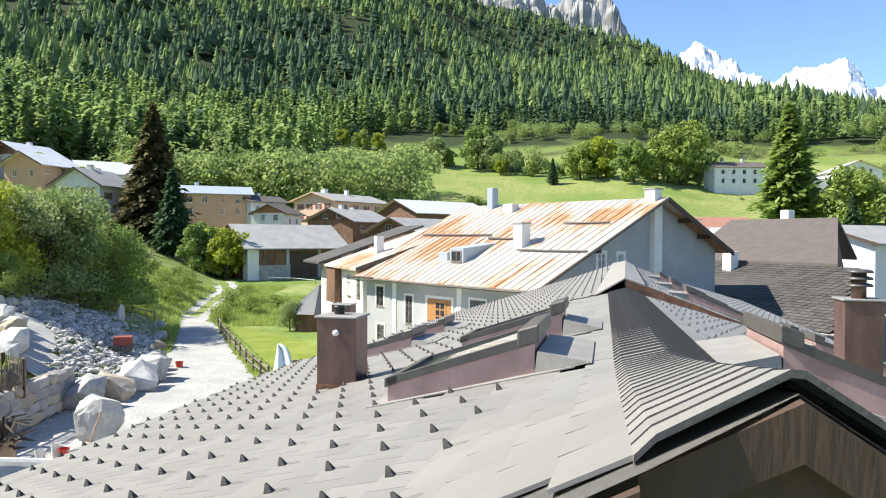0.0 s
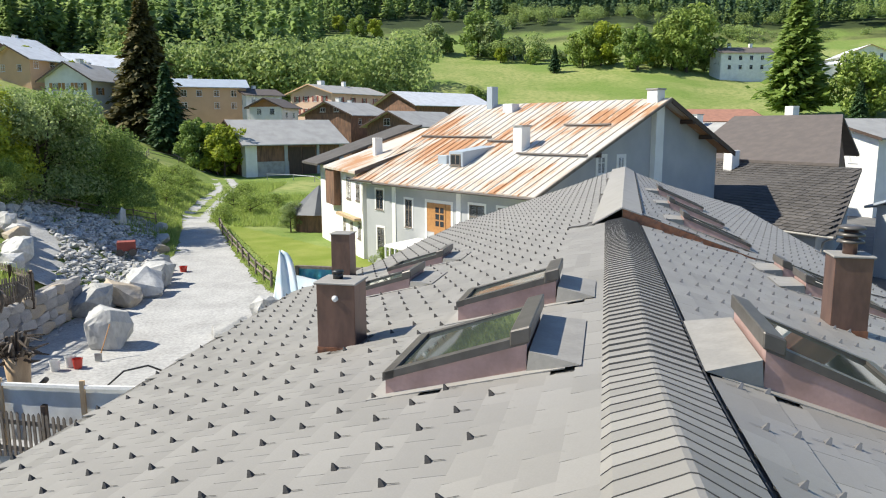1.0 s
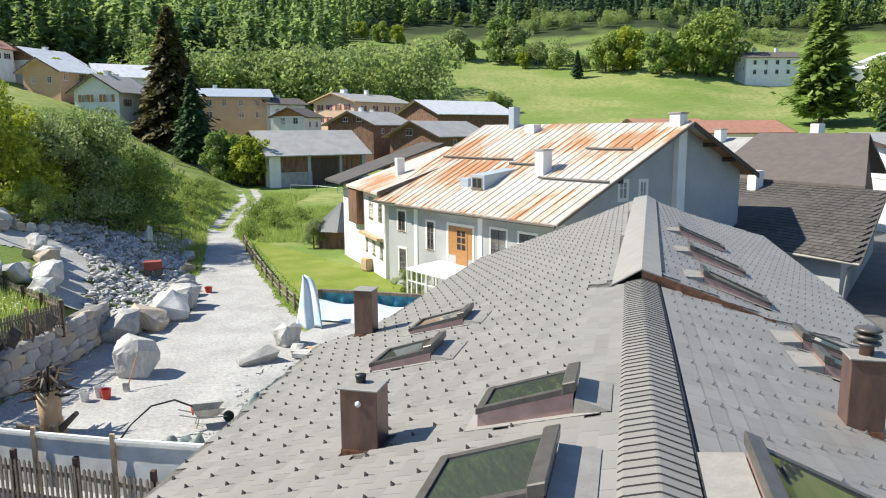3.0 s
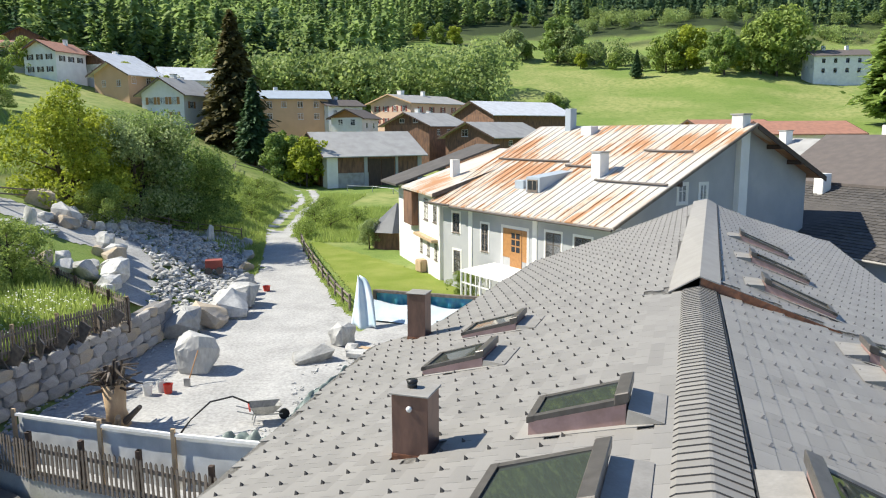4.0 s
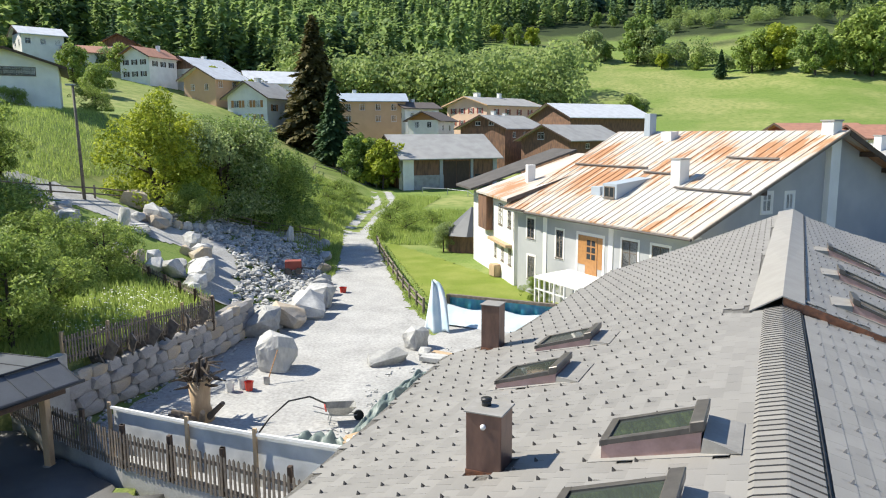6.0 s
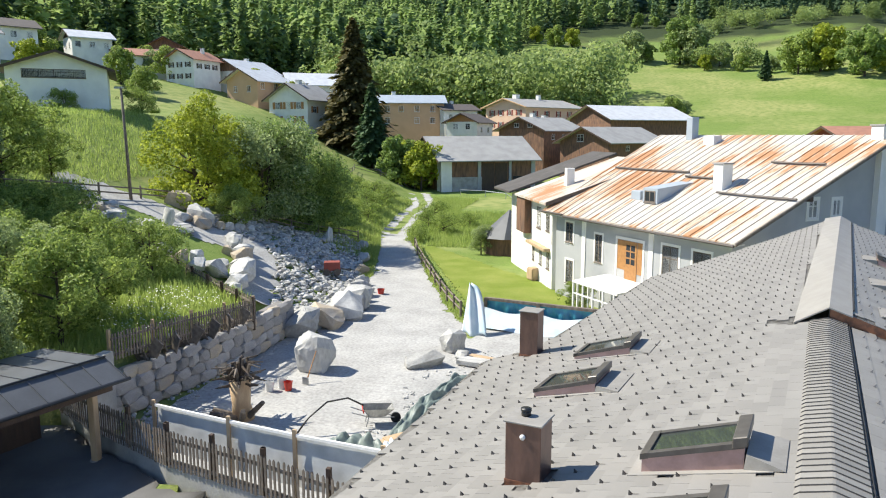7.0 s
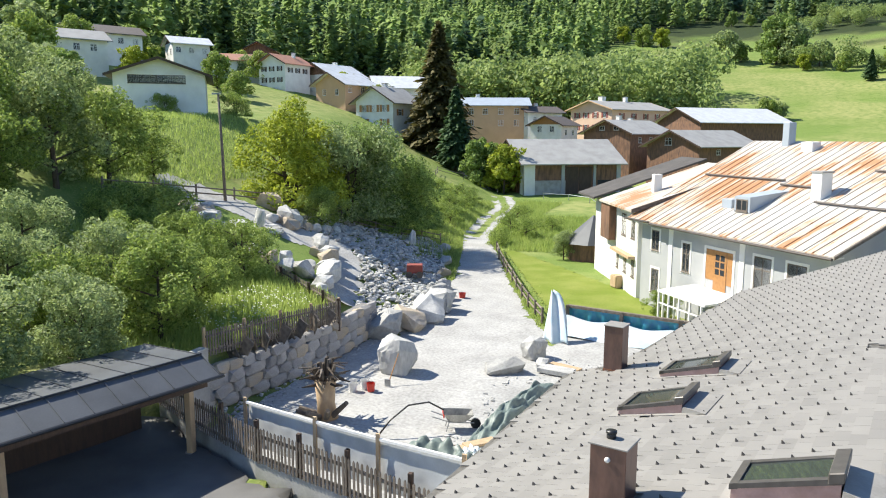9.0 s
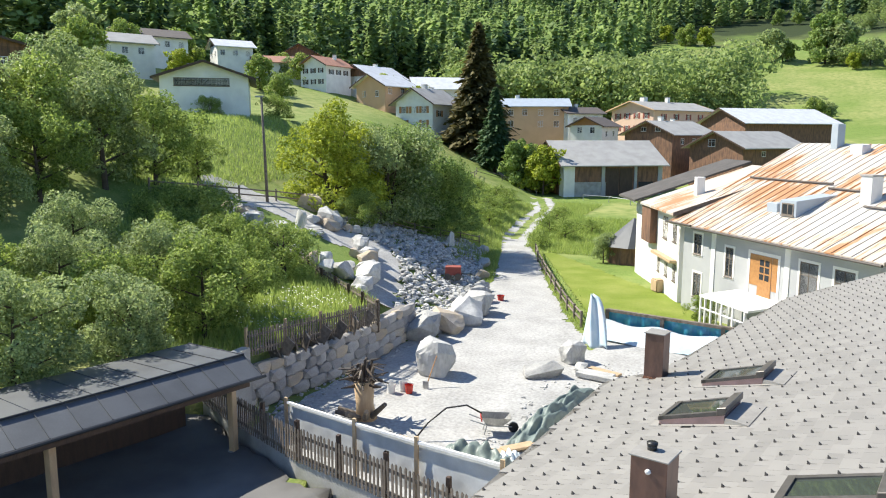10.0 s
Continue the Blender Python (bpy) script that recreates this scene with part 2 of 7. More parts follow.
def boxes(*rows):
    bm = bmesh.new()
    for r in rows:
        box(bm, *r)
    return bm


def bevelled(bm, w=0.01, seg=1):
    bmesh.ops.bevel(bm, geom=bm.edges[:], offset=w, segments=seg, affect='EDGES', clamp_overlap=True)
    return bm


def prism(points, z0, z1, bm=None):
    """An upright prism over a plan outline."""
    bm = bm or bmesh.new()
    a = [bm.verts.new((x, y, z0)) for x, y in points]
    b = [bm.verts.new((x, y, z1)) for x, y in points]
    n = len(points)
    bm.faces.new(a[::-1])
    bm.faces.new(b)
    for i in range(n):
        bm.faces.new((a[i], a[(i + 1) % n], b[(i + 1) % n], b[i]))
    bmesh.ops.recalc_face_normals(bm, faces=bm.faces[:])
    return bm


def slab(bm, corners, thick):
    """A plate under four or more corners (seen from above, any order round), thick downwards."""
    a = [bm.verts.new(c) for c in corners]
    b = [bm.verts.new((c[0], c[1], c[2] - thick)) for c in corners]
    n = len(a)
    bm.faces.new(a)
    bm.faces.new(b[::-1])
    for i in range(n):
        bm.faces.new((a[i], b[i], b[(i + 1) % n], a[(i + 1) % n]))
    return bm


def tube(bm, pts, radii, seg=8, cap=True):
    """A round, tapering bar along points."""
    rings = []
    for i, p in enumerate(pts):
        p = Vector(p)
        d = (Vector(pts[min(i + 1, len(pts) - 1)]) - Vector(pts[max(i - 1, 0)])).normalized()
        side = d.cross(Vector((0, 0, 1)))
        side = side.normalized() if side.length > 1e-3 else Vector((1, 0, 0))
        other = d.cross(side)
        r = radii[i] if isinstance(radii, (list, tuple)) else radii
        rings.append([bm.verts.new(p + (side * math.cos(a) + other * math.sin(a)) * r)
                      for a in (2 * math.pi * k / seg for k in range(seg))])
    for a, b in zip(rings, rings[1:]):
        for k in range(seg):
            bm.faces.new((a[k], a[(k + 1) % seg], b[(k + 1) % seg], b[k]))
    if cap:
        bm.faces.new(rings[0][::-1])
        bm.faces.new(rings[-1])
    return bm


def smooth01(t):
    t = min(1.0, max(0.0, t))
    return t * t * (3 - 2 * t)


def fbm(x, y, z=0.0, o=4):
    return noise.fractal(Vector((x, y, z)), 1.0, 2.0, o)

# ---------------------------------------------------------------- ground
def lerp_table(t, table):
    for (a, za), (b, zb) in zip(table, table[1:]):
        if t <= b:
            return za + (zb - za) * max(0.0, (t - a) / (b - a))
    return table[-1][1]


VALLEY = ((0, 0), (95, 0), (130, 1), (160, 2.5), (200, 6), (270, 14), (330, 26), (373, 37), (420, 46), (520, 70), (620, 96), (680, 118), (760, 155),
          (1000, 275), (1500, 580), (2200, 1020), (5000, 1300))


def left_line(y):
    return -17.2 - 0.22 * (y - 35)


def ground(x, y):
    """Height of the land."""
    r = math.hypot(x, y)
    az = math.degrees(math.atan2(x, max(y, 1e-3)))
    z = lerp_table(r if y > 0 else abs(x) * 0.5, VALLEY)
    z *= 1 - 0.22 * smooth01((az - 14) / 9)
    if r > 600:
        lo = lerp_table(600, VALLEY)
        k = lerp_table(az, ((-60, 0.8), (-25, 0.95), (-5, 0.9), (3, 0.68), (8, 0.61), (14, 0.53), (19, 0.50), (25, 0.43), (31, 0.32), (40, 0.25)))
        z = lo + (z - lo) * k + 45 * fbm(x / 420, y / 420, 3.1) * smooth01((r - 650) / 300)
    elif r > 110:
        z += (1.0 + 2.5 * smooth01((r - 230) / 150)) * fbm(x / 120, y / 120, 1.7) * smooth01((r - 110) / 120)
    d = left_line(y) - x
    if d > 0 and y > -60:
        far = 1 - 0.75 * smooth01((y - 95) / 130)
        hill = 0.39 * min(d, 18) + 0.46 * max(0, min(d - 18, 13)) + 0.07 * max(0, min(d - 31, 160))
        hill *= far * smooth01(d / 5.0 + 0.25)
        if y < 34 and x < lerp_table(y, ((22.4, -19.5), (28.0, -18.55), (32.0, -18.2), (36.4, -18.45))) - 0.45:
            hill = 2.35 + 0.10 * max(0, min(-18.6 - x, 40)) + 0.30 * max(0, min(-26 - x, 30)) * (0.55 + 0.45 * smooth01((y - 12) / 20))
        elif y < 34:
            hill = 0
        elif y < 39:
            k = smooth01((y - 34) / 5)
            hill = hill * k + ((2.35 + 0.10 * max(0, min(-18.6 - x, 40)) + 0.30 * max(0, min(-26 - x, 30))) if x < -20.5 else 0.0) * (1 - k)
        z = max(z, 0) + hill
        z += 0.5 * math.exp(-((x + 63) ** 2 + (y - 74) ** 2) / 260)              # knoll under the white house
        z += 8.5 * smooth01((r - 120) / 75) * smooth01((-az - 18) / 16)          # the upper village stands on a shoulder
    if d <= 0 or y < 34:
        if y < yard_line(x) and y > -40 and x > yard_back(y):
            z = yard(x, y)
    return z + 0.06 * fbm(x / 3.0, y / 3.0, 9.0, 3)


def yard_line(x):
    """The low wall between the yard and the gravel."""
    return 18.7 - 0.50 * (x + 16.5) if x < -12.5 else 16.7 - 0.36 * (x + 12.5)


def yard_back(y):
    """The foot of the garden bank behind the carport."""
    return -19.4 - 0.272 * (19.5 - y)


def yard(x, y):
    return 1.2 + 0.06 * max(0.0, min(x + 16.0, 9.0))

def graded(lo, a, b, hi, k, grow=1.13):
    xs, s, x = list(np.arange(a, b, k)), k, a
    left = []
    while x > lo:
        s *= grow
        x -= min(s, 90)
        left.append(x)
    s, x, right = k, xs[-1], []
    while x < hi:
        s *= grow
        x += min(s, 90)
        right.append(x)
    return left[::-1] + xs + right


def make_ground():
    xs, ys = graded(-3200, -42, 8, 3200, 0.5), graded(-900, 8, 62, 4200, 0.5)
    verts = [(x, y, ground(x, y)) for y in ys for x in xs]
    w = len(xs)
    faces = [(j * w + i, j * w + i + 1, (j + 1) * w + i + 1, (j + 1) * w + i) for j in range(len(ys) - 1) for i in range(w - 1)]
    m = bpy.data.materials.new("meadow_and_forest_floor")
    m.use_nodes = True
    n, l = m.node_tree.nodes, m.node_tree.links
    b = n["Principled BSDF"]
    b.inputs["Roughness"].default_value, b.inputs["Specular IOR Level"].default_value = 0.9, 0.15
    co = n.new("ShaderNodeTexCoord")
    cols = []
    for sc, det in ((0.035, 5), (0.6, 6), (9.0, 4)):
        t = n.new("ShaderNodeTexNoise")
        t.inputs["Scale"].default_value, t.inputs["Detail"].default_value = sc, det
        l.new(co.outputs["Object"], t.inputs["Vector"])
        cols.append(t)
    def mixed(a, b2, fac, lo=0.35, hi=0.65):
        r = n.new("ShaderNodeMapRange")
        r.inputs[1].default_value, r.inputs[2].default_value = lo, hi
        l.new(fac, r.inputs[0])
        x = n.new("ShaderNodeMix")
        x.data_type = 'RGBA'
        for k, c in ((6, a), (7, b2)):
            if isinstance(c, tuple):
                x.inputs[k].default_value = (*c, 1)
            else:
                l.new(c, x.inputs[k])
        l.new(r.outputs[0], x.inputs[0])
        return x.outputs[2]
    green = mixed((0.145, 0.215, 0.045), (0.29, 0.30, 0.11), cols[0].outputs["Fac"], 0.40, 0.6)
    green = mixed(green, (0.11, 0.175, 0.035), cols[1].outputs["Fac"], 0.42, 0.72)
    green = mixed(green, (0.27, 0.30, 0.10), cols[2].outputs["Fac"], 0.48, 0.75)
    sep = n.new("ShaderNodeSeparateXYZ")
    l.new(co.outputs["Object"], sep.inputs[0])
    hgt = n.new("ShaderNodeMath")
    hgt.operation = 'MULTIPLY_ADD'
    hgt.inputs[1].default_value = 60.0
    l.new(cols[0].outputs["Fac"], hgt.inputs[0])
    l.new(sep.outputs["Z"], hgt.inputs[2])
    col = mixed(green, (0.035, 0.05, 0.018), hgt.outputs[0], 92, 112)
    l.new(col, b.inputs["Base Color"])
    bp = n.new("ShaderNodeBump")
    bp.inputs["Strength"].default_value, bp.inputs["Distance"].default_value = 0.5, 0.08
    l.new(cols[2].outputs["Fac"], bp.inputs["Height"])
    l.new(bp.outputs[0], b.inputs["Normal"])
    g = mesh_part("ground", verts, faces, m, smooth=True)
    tagged(g, "green alpine meadow rising to a wooded mountainside", "ground", kind="structure")


make_ground()


def overlay(name, inside, bounds, step, material, lift, label, category):
    """A skin that lies on the land wherever inside() holds."""
    x0, y0, x1, y1 = bounds
    xs, ys = np.arange(x0, x1 + step, step), np.arange(y0, y1 + step, step)
    index, verts, faces = {}, [], []
    def at(i, j):
        if (i, j) not in index:
            index[i, j] = len(verts)
            x, y = xs[i], ys[j]
            x += 0.3 * step * math.sin(7.1 * x + 3 * y)
            y += 0.3 * step * math.sin(5.3 * y - 4 * x)
            verts.append((x, y, ground(x, y) + lift))
        return index[i, j]
    for j in range(len(ys) - 1):
        for i in range(len(xs) - 1):
            if inside(xs[i] + step / 2, ys[j] + step / 2):
                faces.append((at(i, j), at(i + 1, j), at(i + 1, j + 1), at(i, j + 1)))
    return tagged(mesh_part(name, verts, faces, material, smooth=True), label, category, kind="structure")


M_GRAVEL = mat("pale_gravel", (0.40, 0.392, 0.375), 0.95, 0, (0.30, 0.293, 0.28), 0.45, 0.8, 7, 0.5, 1.0)
M_LAWN = mat("mown_lawn", (0.155, 0.205, 0.03), 0.9, 0, (0.23, 0.26, 0.06), 0.35, 0.9, 12, 0.35, 0.5, spec=0.15)
TRACK = ((-12.5, 37, 4.6), (-14.2, 43, 3.6), (-17.5, 54, 2.3), (-22.3, 68, 1.8), (-26, 78, 1.5), (-29.5, 95, 1.7), (-31, 108, 1.9),
         (-36, 122, 2.0), (-47, 135, 2.0))


def track_side(x, y):
    """Distance from the middle of the track, in half widths."""
    for (xa, ya, wa), (xb, yb, wb) in zip(TRACK, TRACK[1:]):
        if ya <= y <= yb:
            k = (y - ya) / (yb - ya)
            return (x - (xa + (xb - xa) * k)) / (wa + (wb - wa) * k)
    return 9.0


def on_gravel(x, y):
    e = 0.5 * fbm(x / 1.6, y / 1.6, 4.0, 3)
    if y < 37:
        return y > yard_line(x) + 0.2 and -18.3 < x < -2.0
    if y < 43 and x > -8.2:
        return x < 3
    t = track_side(x, y)
    if abs(t) > 1 + 0.35 * e:
        return False
    return y < 78 or abs(t + 0.1 * e) > 0.32 + 0.25 * e


TERRACE = ((-21.4, 37.6), (-22.8, 41.5), (-25.4, 47.0), (-27.6, 49.6), (-29.6, 47.2), (-33.6, 47.2), (-36, 46.2), (-38, 45))


def on_terrace(x, y):
    best = 99.0
    for (xa, ya), (xb, yb) in zip(TERRACE, TERRACE[1:]):
        k = ((x - xa) * (xb - xa) + (y - ya) * (yb - ya)) / ((xb - xa) ** 2 + (yb - ya) ** 2)
        k = min(1.0, max(0.0, k))
        best = min(best, math.hypot(x - xa - (xb - xa) * k, y - ya - (yb - ya) * k))
    return best < (0.95 if x > -27 else 2.3) + 0.5 * fbm(x / 1.5, y / 1.5, 6.0, 3)


overlay("gravel", on_gravel, (-50, 14, 0, 136), 0.25, M_GRAVEL, 0.03, "pale crushed gravel yard and cart track", "gravel")
overlay("gravel_terrace", on_terrace, (-42, 36, -20, 62), 0.25, M_GRAVEL, 0.04, "pale gravel path across the rock garden", "gravel")


def on_lawn(x, y):
    fence = -9.4 - 0.415 * (y - 43)
    return 43.3 < y < 70 and x > fence + 0.3 and (x + 5.0) * 0.92 + (y - 51.5) * 0.39 < 0.2 and x * 0.779 + y * 0.627 < 29.0


overlay("lawn", on_lawn, (-24, 43, 2, 70), 0.3, M_LAWN, 0.05, "short bright green lawn beside the old house", "lawn")


def on_yard(x, y):
    return y < yard_line(x) + 0.3 and y > -6 and max(-34, yard_back(y)) < x < -1


overlay("road", on_yard, (-34, -6, -1, 30), 0.5, M_ASPHALT, 0.10, "dark asphalt yard in front of the carport", "yard")


def on_street(x, y):
    return x * 0.779 + y * 0.627 > 28.2 or x > 9


overlay("street", on_street, (4, 0, 60, 78), 1.0, M_ASPHALT, 0.12, "shaded asphalt street beside the slate-roofed building", "road")

# ---------------------------------------------------------------- the large metal roof below the camera
U, V = Vector((0.22, 0.9755, 0)), Vector((-0.9755, 0.22, 0))       # along the ridge, and down to the left
W0, S0, STEP_S, END_S = -0.34, 1.74, 16.2, 37.4


def crest_w(s):
    return W0 - (0.58 * max(0.0, s - STEP_S) / (END_S - STEP_S))


def lift_far(s):
    return 0.46 * max(0.0, s - STEP_S) / (END_S - STEP_S)


def rise_near(s, w):
    """The ridge sweeps up towards its near end."""
    return 0.34 * (max(0.0, 5.2 - s) / 3.2) ** 1.2 * max(0.0, 1 - abs(w - W0) / (1.3 if w > W0 else 1.0))


def z_left(s, w):
    return rise_near(s, w) + 7.887 - 0.0274 * s - 0.243 * (w - W0) + lift_far(s) * max(0.0, 1 - (w + 0.9) / 6.5)


def z_right(s, w):
    z = rise_near(s, w) + 7.887 - 0.0274 * s - 0.29 * (W0 - w) + lift_far(s)
    if s > STEP_S:
        z += 0.24 * max(0.0, 1 - (W0 - w) / 2.7)
    return z


def eave_left(s):
    return lerp_table(s, ((2.0, 4.9), (7, 5.6), (15.6, 7.0), (16.4, 5.95), (28, 5.6), (37.5, -0.8)))


def eave_right(s):
    return lerp_table(s, ((2.0, -6.1), (37.6, -6.4)))


def roof_point(s, w, h=0.0):
    z = z_left(s, w) if w >= crest_w(s) else z_right(s, w)
    p = U * s + V * w
    return Vector((p.x, p.y, z + h))


house = thing("house", "large dwelling with a grey metal shingle roof", "house", (0, 0, 0))


def deck(name, side):
    bm = bmesh.new()
    rows = []
    ss = ([S0 - 0.1] if side > 0 else []) + [S0 + i * 0.4 for i in range(int((STEP_S - S0) / 0.4) + 1)] + [STEP_S - 0.001, STEP_S + 0.001] + \
         [STEP_S + 0.4 + i * 0.4 for i in range(int((END_S - STEP_S) / 0.4))]
    for s in ss:
        a = crest_w(s) if s >= S0 else -0.02
        b = eave_left(s) if side > 0 else eave_right(s)
        if side > 0 and b < a + 0.05:
            b = a + 0.05
        row = []
        for k in range(21):
            w = a + (b - a) * (k / 20) ** 1.8
            p = U * s + V * w
            z = z_left(s, w) if side > 0 else z_right(s, w)
            row.append(bm.verts.new((p.x, p.y, z - 0.02)))
        rows.append(row)
    for a, b in zip(rows, rows[1:]):
        for k in range(20):
            f = (a[k], a[k + 1], b[k + 1], b[k])
            bm.faces.new(f if side > 0 else f[::-1])
    geom = bmesh.ops.solidify(bm, geom=bm.faces[:], thickness=0.14)
    bmesh.ops.recalc_face_normals(bm, faces=bm.faces[:])
    return part(name, bm, M_SHINGLE, house)


roof_a = deck("roof", 1)
roof_b = deck("roof", -1)
bm = bmesh.new()
outline = []
for s in (S0 + 0.5, 7, 15.4, 16.0, 27.8):
    p = U * s + V * (eave_left(s) - 0.5)
    outline.append((p.x, p.y))
for s, w in ((36.5, -1.2), (36.8, -5.9), (S0 + 0.5, -5.6)):
    p = U * s + V * w
    outline.append((p.x, p.y))
prism(outline, 0.0, 5.3, bm)
part("wall", bm, M_WHITE, house)

# ---------------------------------------------------------------- skylights, chimneys and ridge of the metal roof
def skylight(s0, s1, wt, wb, low, high, label, glass):
    """A roof window between s0 and s1 along the ridge, from its upper edge wt to its lower edge wb, standing proud of the roof."""
    e = thing("skylight", label, "roof window", roof_point((s0 + s1) / 2, (wt + wb) / 2), group="skylights on the metal roof")
    inv = e.matrix_world.inverted()
    sg = 1 if wb > wt else -1
    def P(s, w, h):
        return inv @ roof_point(s, w, h)
    def hexa(a0, a1, w0, w1, lo0, lo1, hi0, hi1):
        """Solid between heights lo and hi over the roof at its upper (0) and lower (1) edge."""
        bm = bmesh.new()
        v = [bm.verts.new(P(s, w, h)) for s, w, h in ((a0, w0, lo0), (a1, w0, lo0), (a1, w1, lo1), (a0, w1, lo1),
                                                        (a0, w0, hi0), (a1, w0, hi0), (a1, w1, hi1), (a0, w1, hi1))]
        for f in ((3, 2, 1, 0), (4, 5, 6, 7), (0, 1, 5, 4), (1, 2, 6, 5), (2, 3, 7, 6), (3, 0, 4, 7)):
            bm.faces.new([v[i] for i in f])
        bmesh.ops.recalc_face_normals(bm, faces=bm.faces[:])
        return bm
    curb_h0, curb_h1 = high - 0.07, low - 0.06
    part("curb", hexa(s0, s1, wt, wb, -0.05, -0.05, curb_h0, curb_h1), M_COPPER_PINK, e, "dull pink copper upstand")
    # sloping apron behind the window and flat flashing round it
    bm = bmesh.new()
    for a, b in (((s0 - 0.02, wt - sg * 0.02), (s1 + 0.02, wt - sg * 0.02)),):
        t0, t1 = P(*a, curb_h0 * 0.75), P(*b, curb_h0 * 0.75)
        g0, g1 = P(s0 - 0.12, wt - sg * 0.42, 0.02), P(s1 + 0.12, wt - sg * 0.42, 0.02)
        d0, d1 = P(s0 - 0.02, wt, 0.0), P(s1 + 0.02, wt, 0.0)
        v = [bm.verts.new(q) for q in (t0, t1, g1, g0, d0, d1)]
        bm.faces.new((v[0], v[1], v[2], v[3]))
        bm.faces.new((v[0], v[3], v[4]))
        bm.faces.new((v[1], v[5], v[2]))
        bm.faces.new((v[4], v[3], v[2], v[5]))
    bmesh.ops.recalc_face_normals(bm, faces=bm.faces[:])
    part("apron", bm, M_ZINC, e, "dull zinc apron")
    part("flashing", hexa(s0 - 0.1, s1 + 0.1, wt - sg * 0.30, wb + sg * 0.14, 0.004, 0.004, 0.014, 0.014), M_FLASH, e)
    f = 0.075
    part("side_frame", hexa(s0 - 0.02, s0 + f, wt, wb, curb_h0, curb_h1, high, low), M_FRAME, e)
    part("side_frame", hexa(s1 - f, s1 + 0.02, wt, wb, curb_h0, curb_h1, high, low), M_FRAME, e)
    part("bottom_frame", hexa(s0 - 0.02, s1 + 0.02, wb - sg * f, wb + sg * 0.02, low - 0.06, low - 0.07, low + 0.01, low), M_FRAME, e)
    part("top_cover", bevelled(hexa(s0 - 0.03, s1 + 0.03, wt - sg * 0.03, wt + sg * 0.13, high - 0.06, high - 0.07, high + 0.07, high + 0.06), 0.012),
         M_FRAME, e, "brown-grey metal top cover")
    part("pane", hexa(s0 + f, s1 - f, wt + sg * 0.1, wb - sg * f, high - 0.05, low - 0.045, high - 0.02, low - 0.02), glass, e, "dark glass pane")
    return e


M_PANE = bpy.data.materials.new("roof_window_glass")
M_PANE.use_nodes = True
_b = M_PANE.node_tree.nodes["Principled BSDF"]
_b.inputs["Base Color"].default_value = (0.05, 0.06, 0.05, 1)
_b.inputs["Roughness"].default_value, _b.inputs["Specular IOR Level"].default_value = 0.03, 0.9
DARK = "dark roof window with a brown metal frame and copper upstand"
skylight(5.50, 6.74, 0.58, 1.72, 0.20, 0.30, "largest dark roof window with brown frame and copper upstand", M_PANE)
skylight(8.02, 8.78, 0.52, 1.62, 0.24, 0.33, DARK, M_PANE)
skylight(11.75, 12.75, 3.20, 4.30, 0.16, 0.24, DARK, M_PANE)
skylight(14.55, 15.50, 3.25, 4.42, 0.14, 0.22, DARK, M_PANE)
skylight(5.50, 6.85, -1.14, -2.30, 0.22, 0.36, "dark roof window with brown frame near the ridge", M_PANE)
skylight(12.45, 13.2, -3.15, -4.35, 0.16, 0.26, DARK, M_PANE)
skylight(14.0, 14.75, -3.15, -4.35, 0.16, 0.26, DARK, M_PANE)
for s in (17.4, 21.3, 25.8):
    skylight(s, s + 0.78, -1.75, -3.2, 0.16, 0.26, DARK, M_PANE)


def chimney(s, w, dw, ds, top, label, cowl):
    base = roof_point(s + ds / 2, w + dw / 2)
    e = thing("chimney", label, "chimney", base, math.degrees(math.atan2(V.y, V.x)) - 180, group="copper-clad chimneys")
    h = top - base.z
    lo = -0.35
    part("shaft", bevelled(boxes((-dw / 2, -ds / 2, lo, dw / 2, ds / 2, h)), 0.008), M_COPPER, e)
    part("foot", boxes((-dw / 2 - 0.006, -ds / 2 - 0.006, lo, dw / 2 + 0.006, ds / 2 + 0.006, 0.02)), M_COPPER_RAW, e, "orange copper foot")
    part("cap", bevelled(boxes((-dw / 2 - 0.025, -ds / 2 - 0.025, h, dw / 2 + 0.025, ds / 2 + 0.025, h + 0.025)), 0.006), M_ZINC, e, "thin grey metal cap")
    if cowl == "pot":
        bm = tube(bmesh.new(), [(-0.05, 0.03, h + 0.02), (-0.05, 0.03, h + 0.10)], [0.06, 0.06], 16)
        tube(bm, [(-0.05, 0.03, h + 0.09), (-0.05, 0.03, h + 0.12)], [0.068, 0.068], 16)
        part("flue_pipe", bm, M_BLACK, e, "short black flue pipe", True)
        bm = tube(bmesh.new(), [(0.0, -ds / 2 - 0.022, h - 0.16), (0.0, -ds / 2, h - 0.16)], [0.036, 0.036], 14)
        part("round_cover", bm, M_WHITEPL, e, "pale round inspection cover", True)
    if cowl == "rings":
        part("flue_pipe", tube(bmesh.new(), [(0, 0, h), (0, 0, h + 0.34)], [0.085, 0.085], 18), M_COPPER, e, "", True)
        for k, z in enumerate((0.17, 0.255, 0.34)):
            bm = tube(bmesh.new(), [(0, 0, h + z), (0, 0, h + z + 0.03), (0, 0, h + z + 0.045)], [0.165, 0.15, 0.10], 24)
            part("cowl_ring", bm, M_FRAME, e, "dark brown metal cowl ring", True)
    return e


chimney(7.76, 2.77, 0.46, 0.42, 7.62, "brown copper-clad chimney with a short black flue pipe", "pot")
chimney(15.55, 5.62, 0.44, 0.42, 7.00, "dark brown copper-clad chimney near the eave", "none")
chimney(9.80, -3.22, 0.44, 0.42, 7.78, "brown copper-clad chimney with stacked steel cowl rings", "rings")

